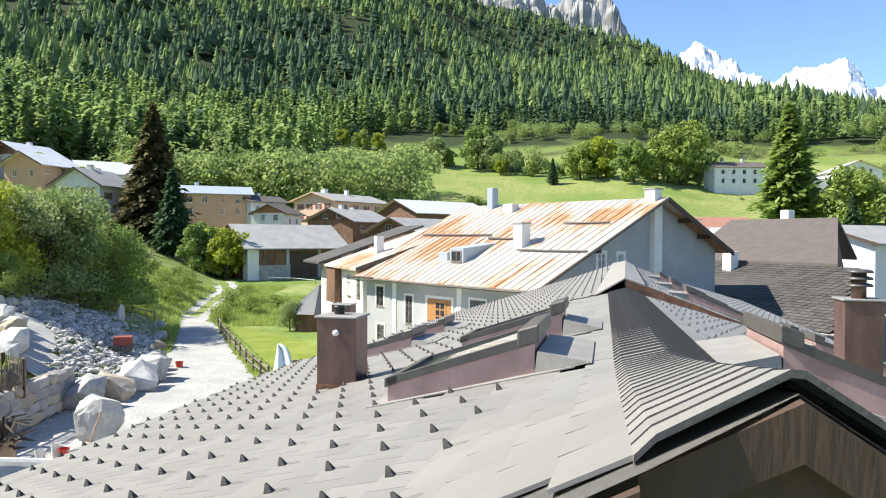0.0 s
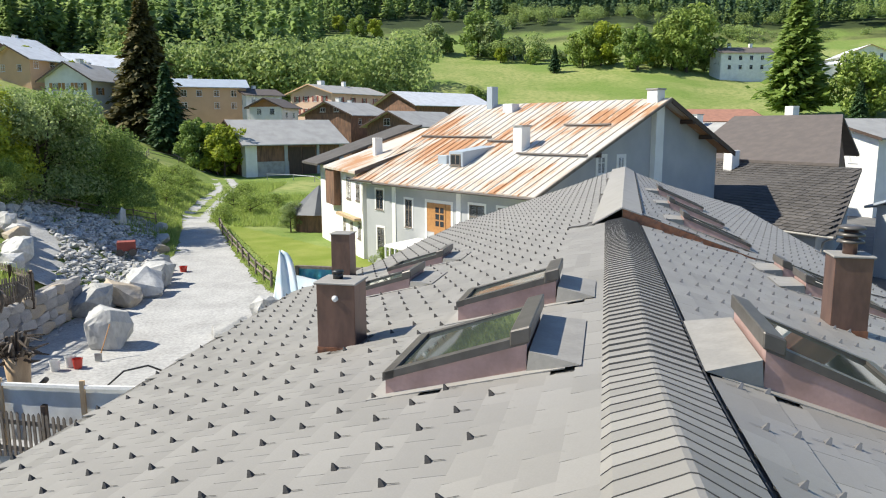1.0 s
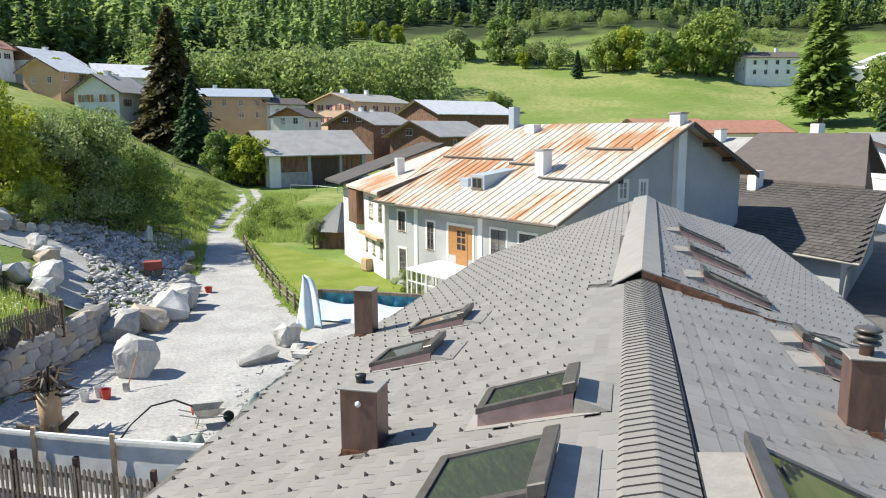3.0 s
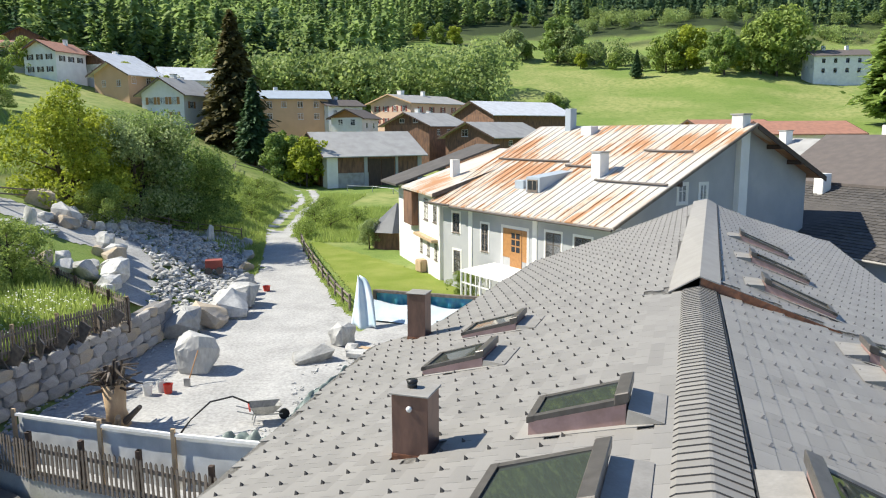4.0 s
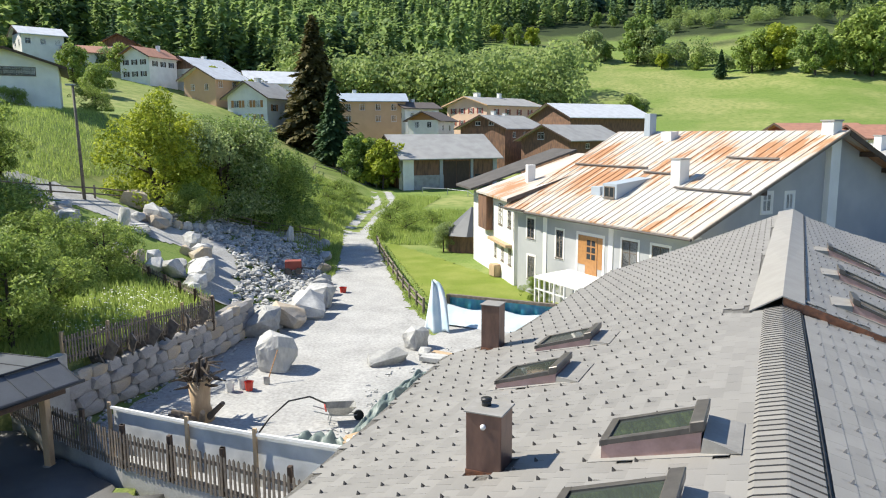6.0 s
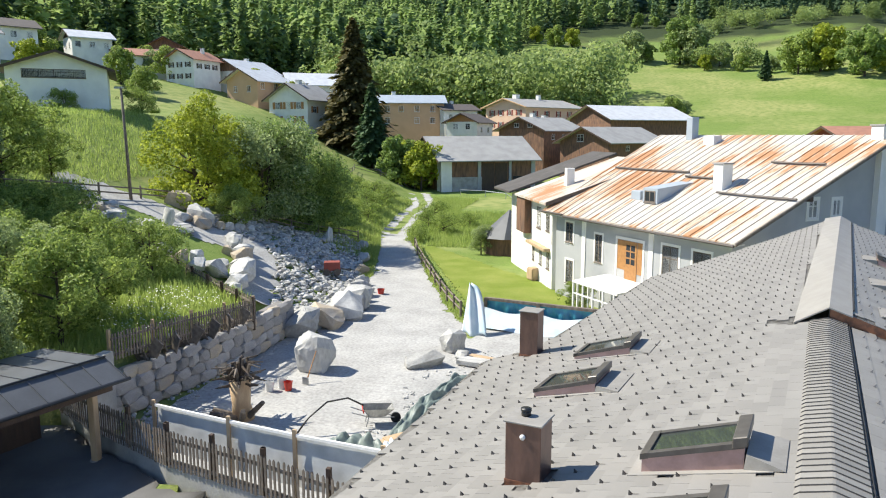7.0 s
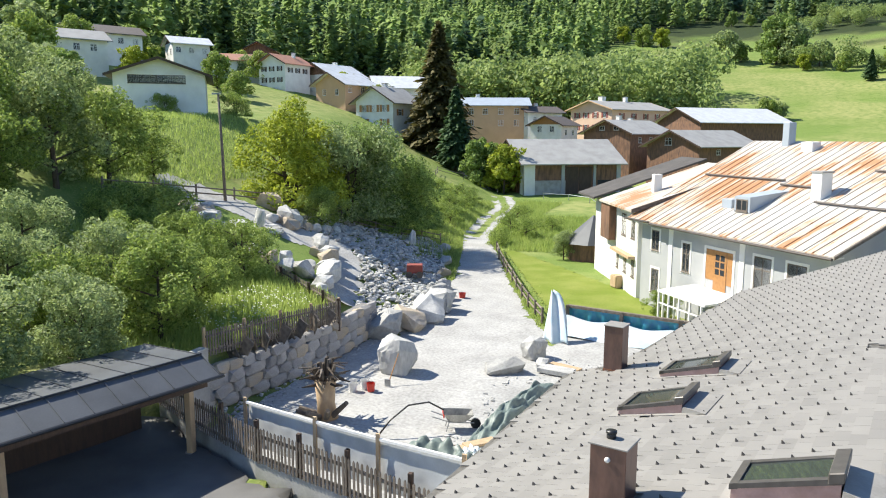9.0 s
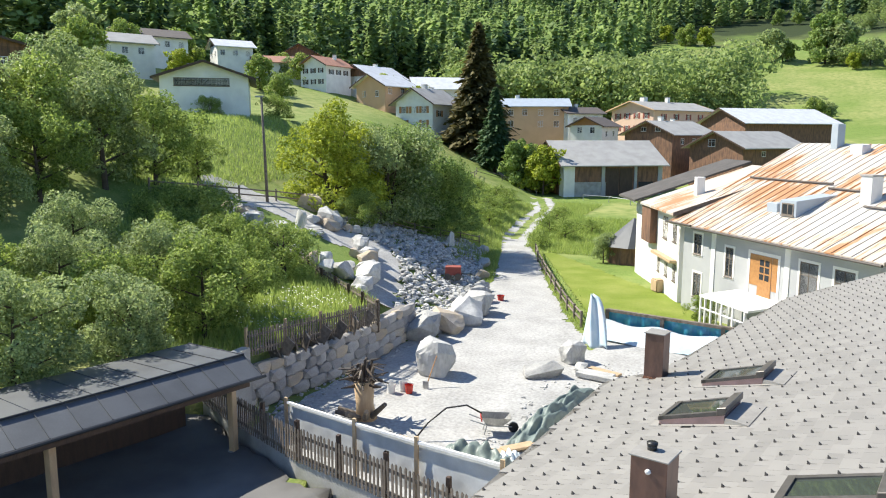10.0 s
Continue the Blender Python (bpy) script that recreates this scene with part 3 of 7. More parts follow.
# ridge capping: overlapping bent pieces, then the raised far stretch with its copper riser
def ridge_cap(s):
    """One bent piece of capping, following the roof on both sides; its near edge laps over the next."""
    bm = bmesh.new()
    rows = []
    top = roof_point(s, W0)
    for ds, up in ((0.0, 0.025), (0.205, 0.002)):
        row = []
        for w, dip in ((0.35, 0.028), (0.30, 0.004), (0.015, 0.0), (-0.015, 0.0), (-0.17, 0.0), (-0.34, 0.0)):
            base = roof_point(s + ds, W0 + w) - roof_point(s + ds, W0)
            row.append((w, ds, base.z + up + 0.016 - dip))
        rows.append([bm.verts.new(q) for q in row])
        rows.append([bm.verts.new((q[0], q[1], q[2] - 0.019)) for q in row])
    t0, b0, t1, b1 = rows
    for i in range(5):
        bm.faces.new((t0[i], t0[i + 1], t1[i + 1], t1[i]))
        # near edge coloured dark for the shade below the lap
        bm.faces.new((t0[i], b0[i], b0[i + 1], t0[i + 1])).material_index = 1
    bm.faces.new((t0[0], t1[0], b1[0], b0[0]))
    bm.faces.new((t0[5], b0[5], b1[5], t1[5]))
    bmesh.ops.recalc_face_normals(bm, faces=bm.faces[:])
    me = bpy.data.meshes.new("ridge_cap")
    bm.to_mesh(me)
    bm.free()
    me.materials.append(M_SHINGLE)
    me.materials.append(M_LIPSHADE)
    return me


cap_mesh = None
s = S0 + 0.01
while s < STEP_S - 0.1:
    if s < 5.3 or cap_mesh is None:
        me = ridge_cap(s)
        if s >= 5.3:
            cap_mesh = me
    else:
        me = cap_mesh
    ob = new("ridge_cap", me)
    ob.parent = roof_a
    p = roof_point(s, W0)
    fall = (roof_point(s + 0.2, W0).z - p.z) / 0.2
    ob.matrix_world = Matrix(((V.x, U.x, 0, p.x), (V.y, U.y, 0, p.y), (0, fall, 1, p.z), (0, 0, 0, 1)))
    s += 0.175
# shadow line along the right of the caps, laid as a dark strip
bm = bmesh.new()
tube(bm, [roof_point(s, W0 - 0.37, 0.012) for s in (S0 + 0.02, 2.2, 2.7, 3.2, 3.8, 4.5, 5.2, 9, 12, 16.2)], 0.010, 6)
part("shadow_line", bm, M_DEEPSHADE, roof_b, "dark strip painted as the shadow line beside the ridge capping")


def far_crest(s):
    p = U * s + V * crest_w(s)
    return Vector((p.x, p.y, 7.70 - 0.25 * (s - STEP_S) / (END_S - STEP_S)))


for side in (1, -1):
    rows = []
    for s in (STEP_S - 0.25, 20, 26, 32, END_S):
        c = far_crest(s)
        w = crest_w(s) + (0.62 if side > 0 else -0.42)
        q = U * s + V * w
        z = (z_left(max(s, STEP_S), w) if side > 0 else z_right(max(s, STEP_S + 0.01), w)) + 0.035
        rows.append((c, Vector((q.x, q.y, z))))
    for (c, q), (c2, q2) in zip(rows, rows[1:]):
        bm = bmesh.new()
        slab(bm, [c, q, q2, c2], 0.03)
        bmesh.ops.recalc_face_normals(bm, faces=bm.faces[:])
        part("ridge_flashing", bm, M_FLASH, roof_a, "plain grey sheet ridge flashing")
# the shadow beside the flashing is laid as a dark strip too
bm = bmesh.new()
tube(bm, [roof_point(s, crest_w(s) - 0.45, 0.03) for s in (16.6, 22, 28, 37)], 0.016, 6)
part("shadow_line", bm, M_DEEPSHADE, roof_b, "dark strip painted as the shadow line beside the ridge flashing")
# copper riser where the far stretch stands higher
bm = bmesh.new()
top, low = [], []
for k in range(9):
    w = W0 - 0.02 - 2.75 * k / 8
    p = U * (STEP_S - 0.03 - 0.12 * (1 - k / 8)) + V * w
    zl = z_right(STEP_S - 0.02, w) - 0.05
    top.append(bm.verts.new((p.x, p.y, max(z_right(STEP_S + 0.02, w) + 0.01, zl + 0.05))))
    low.append(bm.verts.new((p.x, p.y, zl)))
for k in range(8):
    bm.faces.new((low[k], low[k + 1], top[k + 1], top[k]))
part("riser", bm, M_COPPER_RAW, roof_b, "brown copper riser")
# boarded gable below the near end of the roof
GW = (4.4, 1.6, 1.0, 0.6, 0.34, 0.0, W0, -0.6, -0.9, -1.3, -2.4, -5.8)
for w0, w1 in zip(GW, GW[1:]):
    bm = bmesh.new()
    pts = []
    for w in (w0, w1):
        p = U * (S0 + 0.02) + V * w
        z = z_left(S0, w) if w >= W0 else z_right(S0, w)
        pts += [(p, z - 0.13)]
    (pa, za), (pb, zb) = pts
    n = U * 0.08
    v = [bm.verts.new(q) for q in ((pa.x, pa.y, 2.5), (pb.x, pb.y, 2.5), (pb.x, pb.y, zb), (pa.x, pa.y, za))]
    v2 = [bm.verts.new(q.co + n) for q in v]
    bm.faces.new(v)
    bm.faces.new(v2[::-1])
    for i in range(4):
        bm.faces.new((v[i], v2[i], v2[(i + 1) % 4], v[(i + 1) % 4]))
    bmesh.ops.recalc_face_normals(bm, faces=bm.faces[:])
    part("gable_panel", bm, M_BROWNWOOD, house, "dark brown boarded gable")
for w0, w1 in zip(GW, GW[1:]):
    bm = bmesh.new()
    pts = []
    for w in (w0, w1):
        p = U * (S0 - (0.105 if w1 >= 0 else 0.004)) + V * w
        pts.append(Vector((p.x, p.y, (z_left(S0, w) if w >= W0 else z_right(S0, w)) - 0.03)))
    a, b = pts
    n, d = U * 0.04, Vector((0, 0, 0.13))
    v = [bm.verts.new(q) for q in (a, b, b - d, a - d)]
    v2 = [bm.verts.new(q.co - n) for q in v]
    bm.faces.new(v)
    bm.faces.new(v2[::-1])
    for i in range(4):
        bm.faces.new((v[i], v2[i], v2[(i + 1) % 4], v[(i + 1) % 4]))
    bmesh.ops.recalc_face_normals(bm, faces=bm.faces[:])
    part("verge_board", bm, M_BROWNWOOD, house)

# ---------------------------------------------------------------- houses of the village
def window_at(parent, m, w, h, frame_mat, shutters=None, surround=None, deep=0.0, bars=1):
    """A window on a wall: m places its middle, x along the wall, z up, y into the wall."""
    if surround:
        t = 0.14
        bm = boxes((-w / 2 - t, -0.025, -h / 2 - t, w / 2 + t, 0.02, -h / 2), (-w / 2 - t, -0.025, h / 2, w / 2 + t, 0.02, h / 2 + t),
                   (-w / 2 - t, -0.025, -h / 2, -w / 2, 0.02, h / 2), (w / 2, -0.025, -h / 2, w / 2 + t, 0.02, h / 2))
        bmesh.ops.transform(bm, matrix=m, verts=bm.verts)
        part("surround", bm, surround, parent)
    win = new("window")
    win.parent = parent
    f = 0.07
    rows = [(-w / 2, -0.015, -h / 2, w / 2, 0.05, -h / 2 + f), (-w / 2, -0.015, h / 2 - f, w / 2, 0.05, h / 2),
            (-w / 2, -0.015, -h / 2 + f, -w / 2 + f, 0.05, h / 2 - f), (w / 2 - f, -0.015, -h / 2 + f, w / 2, 0.05, h / 2 - f)]
    for i in range(bars):
        x = -w / 2 + w * (i + 1) / (bars + 1)
        rows.append((x - 0.035, -0.012, -h / 2 + f, x + 0.035, 0.045, h / 2 - f))
    if bars and h > 0.9:
        rows.append((-w / 2 + f, -0.010, 0.12 * h, w / 2 - f, 0.04, 0.12 * h + 0.05))
    bm = boxes(*rows)
    bmesh.ops.transform(bm, matrix=m, verts=bm.verts)
    part("frame", bm, frame_mat, win)
    bm = boxes((-w / 2 + f, 0.0, -h / 2 + f, w / 2 - f, 0.01, h / 2 - f))
    bmesh.ops.transform(bm, matrix=m, verts=bm.verts)
    part("pane", bm, M_GLASSDARK, win)
    bm = boxes((-w / 2 - 0.06, -0.07, -h / 2 - 0.06, w / 2 + 0.06, 0.02, -h / 2 - 0.005))
    bmesh.ops.transform(bm, matrix=m, verts=bm.verts)
    part("sill", bm, frame_mat, win)
    if shutters:
        for sx in (-1, 1):
            x0 = sx * (w / 2 + 0.02) - (0.5 * w if sx < 0 else 0)
            bm = boxes((x0, -0.05, -h / 2, x0 + 0.5 * w, -0.01, h / 2))
            bmesh.ops.transform(bm, matrix=m, verts=bm.verts)
            part("shutter", bm, shutters, parent)
    return win


def gabled(name, label, at, turn, length, width, eave, slope, wall, roof, gable=None, over=0.7, windows=(), chimneys=(), group="",
           frame_mat=None, shutters=None, category="house", seams=0.0, ridge_off=0.0, verge=None):
    """A gabled building: ridge along its x axis, middle of the floor at its origin, eaves at a height above it.
    windows: rows of (side, along, height, width, height of opening); side f/b long walls, l/r gables."""
    z = at[2]
    e = thing(name, label, category, at, turn, group)
    hl, hw = length / 2, width / 2
    rise = hw * slope
    bm = boxes((-hl, -hw, min(-3.0, ground(at[0], at[1]) - z - 3.0), hl, hw, eave))
    part("wall", bm, wall, e)
    for sx in (-1, 1):
        bm = bmesh.new()
        tri = [(sx * hl, -hw, eave), (sx * hl, hw, eave), (sx * hl, ridge_off, eave + rise)]
        tri2 = [(sx * (hl - 0.25), y, zz) for _, y, zz in tri]
        a, b = [bm.verts.new(q) for q in tri], [bm.verts.new(q) for q in tri2]
        bm.faces.new(a)
        bm.faces.new(b[::-1])
        for i in range(3):
            bm.faces.new((a[i], b[i], b[(i + 1) % 3], a[(i + 1) % 3]))
        bmesh.ops.recalc_face_normals(bm, faces=bm.faces[:])
        part("gable", bm, gable or wall, e)
    t = 0.18
    for sy in (-1, 1):
        bm = bmesh.new()
        lo = eave - over * slope + t
        slab(bm, [(-hl - over, ridge_off, eave + rise + t), (hl + over, ridge_off, eave + rise + t), (hl + over, sy * (hw + over), lo), (-hl - over, sy * (hw + over), lo)], t)
        bmesh.ops.recalc_face_normals(bm, faces=bm.faces[:])
        r = part("roof", bm, roof, e)
        if seams:
            for i in range(int((length + 2 * over) / seams)):
                x = -hl - over + (i + 0.5) * seams
                bm = bmesh.new()
                slab(bm, [(x - 0.02, ridge_off, eave + rise + t + 0.035), (x + 0.02, ridge_off, eave + rise + t + 0.035), (x + 0.02, sy * (hw + over), lo + 0.035), (x - 0.02, sy * (hw + over), lo + 0.035)], 0.035)
                bmesh.ops.recalc_face_normals(bm, faces=bm.faces[:])
                part("seam", bm, roof, r)
        for sx in (-1, 1):
            bm = bmesh.new()
            x = sx * (hl + over)
            slab(bm, [(x, ridge_off, eave + rise + t + 0.03), (x + sx * 0.05, ridge_off, eave + rise + t + 0.03), (x + sx * 0.05, sy * (hw + over), lo + 0.03), (x, sy * (hw + over), lo + 0.03)], 0.3)
            bmesh.ops.recalc_face_normals(bm, faces=bm.faces[:])
            part("verge", bm, verge or M_BROWNWOOD, e)
    windows = list(windows)
    if category == "house" and name != "bungalow":           # walls without a listed row take a plain one
        listed = {q[0] for q in windows}
        for sd, run in (('f', length), ('l', width), ('r', width)):
            if sd not in listed:
                n = max(2, int(run / 4.2))
                for hh in ((eave - 1.7, eave - 4.5) if eave > 6.5 else (eave - 1.9,)):
                    windows += [(sd, (i - (n - 1) / 2) * run / (n + 0.3), hh, 1.05, 1.3) for i in range(n)]
    for side, along, h, w, wh in windows:
        if side == 'f':
            m = Matrix.Translation((along, -hw, h))
        elif side == 'b':
            m = Matrix.Translation((along, hw, h)) @ Matrix.Rotation(math.pi, 4, 'Z')
        elif side == 'l':
            m = Matrix.Translation((-hl, along, h)) @ Matrix.Rotation(-math.pi / 2, 4, 'Z')
        else:
            m = Matrix.Translation((hl, along, h)) @ Matrix.Rotation(math.pi / 2, 4, 'Z')
        window_at(e, m, w, wh, frame_mat or M_WHITEPL, shutters)
    for x, y, h, w in chimneys:
        zr = eave + rise * (1 - abs(y) / hw)
        ch = part("chimney", bevelled(boxes((x - w / 2, y - w / 2, zr - 0.6, x + w / 2, y + w / 2, zr + h)), 0.02), M_WHITE, e)
        part("chimney_cap", boxes((x - w / 2 - 0.08, y - w / 2 - 0.08, zr + h, x + w / 2 + 0.08, y + w / 2 + 0.08, zr + h + 0.08)), M_ROOFGREY, ch)
    return e


def row(side, xs, h, w, wh):
    return [(side, x, h, w, wh) for x in xs]


# the weathered barn beyond the track
gabled("barn", "old barn with stone piers, dark boards and a grey roof", (-29.5, 137.0, 1.0), 34, 18, 15, 5.9, 0.50, M_OLDWOOD, M_ROOFGREY,
       M_OLDWOOD, 1.1, category="barn")
barn = bpy.data.objects["barn"]
# Front piers right of the corner are greyed for the shade on that face
for x0, x1, y0, y1 in ((-9.2, -7.2, -7.7, -6.6), (-9.2, -8.7, -7.6, -5.4), (-9.2, -8.7, 5.2, 7.6), (-2.2, -1.6, -7.7, -7.4), (3.9, 4.4, -7.7, -7.4), (8.4, 9.2, -7.7, -6.6)):
    part("pier", boxes((x0, y0, -3.0, x1, y1, 5.7)), M_WHITE if x0 < -5 else M_GREYRENDER, barn, "pale rendered stone pier")
part("plinth", boxes((-7.2, -7.62, -3.0, -1.4, -7.45, 2.6)), M_CONCRETE, barn, "rough grey masonry")
for x0, x1 in ((-1.4, 1.0), (1.2, 3.6)):
    part("barn_door", boxes((x0, -7.58, 0.2, x1, -7.48, 5.0)), M_BROWNWOOD, barn, "dark boarded barn door")
part("barn_door", boxes((-9.12, -3.2, 0.4, -9.02, 2.6, 4.6)), M_OAK, barn, "brown boarded gable door")
# flat panel on the wall; the shade inside the doorway is its colour
part("barn_opening", boxes((4.8, -7.58, 0.0, 7.6, -7.48, 2.6)), M_DEEPSHADE, barn, "near-black panel for the shade in an open doorway")
gabled("pink_house", "salmon-rendered house with red shutters and a flat grey roof", (-28.7, 215.7, 10.8), 57, 24, 15, 7.9, 0.30, M_PINK, M_ROOFGREY, M_PINK, 1.2,
       row('l', (-5, -1.7, 1.7, 5), 6.3, 1.1, 1.5) + row('l', (-5, -1.7, 1.7, 5), 3.0, 1.1, 1.5) + row('f', (-8, -3, 2, 7), 6.0, 1.1, 1.5), [(-6, 1.5, 1.8, 1.5), (2, 0, 1.4, 1.0)], shutters=M_REDWALL, frame_mat=M_WHITEPL, verge=M_ORANGE)
gabled("ochre_house", "long ochre-rendered house with a blue-grey metal roof", (-57.2, 186.1, 13.4), 22, 17, 10, 5.8, 0.38, M_ORANGE, M_ROOFBLUE, None, 0.8,
       row('f', (-6, -2.5, 1.5, 5.5), 4.2, 1.3, 1.5) + row('f', (-6, 1.5, 5.5), 1.3, 1.3, 1.5), [(-4, 1, 1.4, 1.0)], frame_mat=M_WHITEPL)
gabled("red_barn", "dark red timber barn with a bright sheet roof", (-1.4, 196, 9.5), 42, 26, 16, 5.4, 0.40, M_OLDWOOD, M_ROOFWHITE, M_OLDWOOD, 1.2, category="barn")
gabled("red_barn", "dark brown timber barn with a small white window", (-4.6, 155.5, 5.2), 56, 18, 12, 4.6, 0.44, M_OLDWOOD, M_ROOFGREY, M_OLDWOOD, 1.2,
       [('l', 1.0, 5.2, 1.6, 1.4), ('f', -3.0, 3.2, 1.2, 1.0)], category="barn")
gabled("timber_house", "timber house with a rendered base and grey roof", (-20.4, 166.4, 6.2), 62, 15, 12, 6.0, 0.42, M_OLDWOOD, M_ROOFGREY, M_OLDWOOD, 1.1,
       row('l', (-2.4, 1.2), 6.9, 1.3, 0.9) + row('f', (-4, 0, 4), 4.4, 1.1, 1.2), [(-2, 1, 1.5, 0.9), (3, 1.5, 1.3, 0.8)])
gabled("small_house", "small white house with a brown roof and oak gable", (-38.7, 175.4, 9.6), 77, 9, 8, 4.5, 0.46, M_WHITE, M_ROOFBROWN, M_OAK, 0.9, row('l', (-1.6, 1.6), 3.4, 1.2, 1.4))
gabled("white_house", "white house with a dark brown roof", (-46.2, 189.1, 11.8), 44, 10, 8, 5.6, 0.36, M_WHITE, M_ROOFBROWN, None, 0.8, row('f', (-3, 0, 3), 3.8, 1.1, 1.3), [(0, 1, 1.3, 0.9)])
gabled("chalet", "white chalet with timber balconies and a grey roof", (-67.9, 144.5, 12.6), 80, 10, 9.5, 5.9, 0.60, M_WHITE, M_ROOFGREY, M_WHITE, 1.1,
       row('l', (-2.6, 0, 2.6), 4.4, 1.2, 1.4) + row('l', (-2.6, 2.6), 1.6, 1.2, 1.4) + row('f', (-2.5, 2.5), 3.6, 1.2, 1.3), [(0, 0.8, 1.5, 1.0), (3, 1.2, 1.3, 0.9)], shutters=M_OAK)
gabled("white_house", "low white house with a brown roof beside the spruce", (-60.5, 150.5, 10.8), 70, 10, 9, 5.6, 0.45, M_WHITE, M_ROOFBROWN, M_WHITE, 0.9, row('l', (-2, 2), 3.6, 1.2, 1.3), [(-2, 1, 1.4, 0.9)])
gabled("white_house", "house with a bright snow-white metal roof", (-88.3, 195.7, 18.5), 34, 15, 13, 6.3, 0.50, M_WHITE, M_ROOFWHITE, None, 1.0)
gabled("chalet", "white and timber chalet with a pale metal roof", (-90.5, 161.0, 20.7), 74, 11, 10, 5.0, 0.52, M_WHITE, M_ROOFWHITE, M_OLDWOOD, 1.2,
       row('l', (-3, 0, 3), 3.2, 1.2, 1.4), [(2, 1, 1.3, 0.9)])
gabled("chalet", "ochre chalet with a pale sheet roof", (-80.6, 148.9, 19.4), 74, 9, 9, 3.3, 0.50, M_ORANGE, M_ROOFWHITE, M_ORANGE, 1.1, row('f', (-3, 1), 2.0, 1.2, 1.4))
gabled("red_roof_house", "white house with a clay-red roof", (-97.5, 151.0, 22.6), 80, 8.5, 8, 5.2, 0.50, M_WHITE, M_ROOFRED, None, 0.9,
       row('l', (-2.4, 0, 2.4), 3.9, 0.8, 1.1) + row('l', (-2.4, 0, 2.4), 1.4, 0.8, 1.1) + row('f', (-2.5, 0, 2.5), 3.6, 0.8, 1.1), [(2, -1, 1.2, 0.7)], shutters=M_BROWNWOOD)
gabled("red_roof_house", "long low house with a clay-red roof", (-112.1, 153.1, 26.0), 46, 13, 8, 3.2, 0.40, M_WHITE, M_ROOFRED, None, 0.8, row('f', (-4, 0, 4), 1.8, 1.4, 1.2))
gabled("timber_house", "brown timber gable rising above other roofs", (-115.9, 168.7, 26.5), 112, 8, 7.5, 6.8, 0.5, M_OLDWOOD, M_ROOFRED, M_OLDWOOD, 1.0)
# white house with a ribbon window on the meadow
gabled("bungalow", "white house with a wide ribbon window and dark eaves", (-66.8, 75.6, 13.9), 127.5, 13.5, 10.2, 4.6, 0.34, M_WHITE, M_ROOFBROWN, None, 0.9,
       [('l', 0.3, 4.0, 6.4, 0.95), ('l', 3.4, 1.0, 0.7, 1.0)], [(-1, 2.0, 0.9, 0.6)], frame_mat=M_GREYWOOD)
gabled("timber_house", "brown timber house with a row of windows", (-95, 64, 17.0), 150, 15, 12, 5.4, 0.26, M_OLDWOOD, M_ROOFBROWN, M_OLDWOOD, 0.9, row('f', (-5, -2.5, 0, 2.5, 5), 4.0, 1.4, 1.4))
for x, y, z, tn, L, Wd, ev, mt, lab in ((-121.1, 146.1, 28.7, 55, 8.5, 7, 4.0, M_ROOFWHITE, "grey house with a pale metal roof"), (-125.7, 128.5, 29.6, 60, 9, 7.5, 3.4, M_ROOFBROWN, "white house with a brown roof on the slope"),
                              (-137.2, 131.2, 31.5, 70, 9, 8, 2.6, M_ROOFBROWN, "brown-roofed house among trees"), (-117.3, 108.5, 25.7, 62, 11, 8, 3.6, M_ROOFGREY, "house with a grey gabled roof")):
    gabled("hill_house", lab, (x, y, z), tn, L, Wd, ev, 0.46, M_WHITE, mt, M_BROWNWOOD, 0.8, row('f', (-3, 0, 3), ev - 1.6, 1.2, 1.3), group="houses on the upper slope")
gabled("farmhouse", "white farmhouse with a brown roof on the meadow", (141, 352, 33.0), 0, 24, 14, 9.5, 0.40, M_WHITE, M_ROOFBROWN, None, 0.8,
       row('f', (-8, -3, 2, 7), 7.2, 1.5, 2.0) + row('f', (-8, -3, 2, 7), 3.0, 1.5, 2.0), [(-6, 0, 1.8, 1.4), (4, 0, 1.8, 1.4)])
gabled("farmhouse", "white gabled farmhouse with a timber-trimmed roof", (196, 352, 33.0), -100, 26, 20, 8.0, 0.42, M_WHITE, M_ROOFWHITE, None, 1.2,
       row('r', (-5, 0, 5), 7.5, 1.4, 1.8) + row('r', (-5, 5), 3.0, 1.4, 1.8), verge=M_OAK)
gabled("shed", "low white-roofed farm building", (172, 350, 33.5), 0, 26, 10, 3.5, 0.30, M_WHITE, M_ROOFWHITE, None, 0.6)
gabled("red_house", "dark red timber house with a maroon roof", (30.5, 113, 5.2), 20, 11, 9, 5.2, 0.36, M_REDWALL, M_ROOFRED, M_REDWALL, 0.9)
gabled("red_house", "timber house with a maroon roof behind the ridge", (40.5, 112, 5.2), 10, 12, 9, 5.0, 0.34, M_WHITE, M_ROOFRED, M_WHITE, 0.9)
gabled("grey_house", "low house with a grey roof and chimney", (28.0, 80, 3.2), 117, 14, 10, 4.6, 0.36, M_WHITE, M_ROOFGREY, None, 0.6, (), [(-1, 1.5, 1.5, 0.9)])
gabled("white_house", "white street house with small dark windows", (49.5, 84, 1.0), 30, 20, 12, 7.2, 0.30, M_WHITE, M_ROOFGREY, None, 0.7,
       row('l', (-3.5, 0, 3.5), 5.2, 0.9, 1.2) + row('l', (-3.5, 0, 3.5), 2.4, 0.9, 1.2) + row('f', (-6, -2, 2, 6), 5.0, 0.9, 1.2))

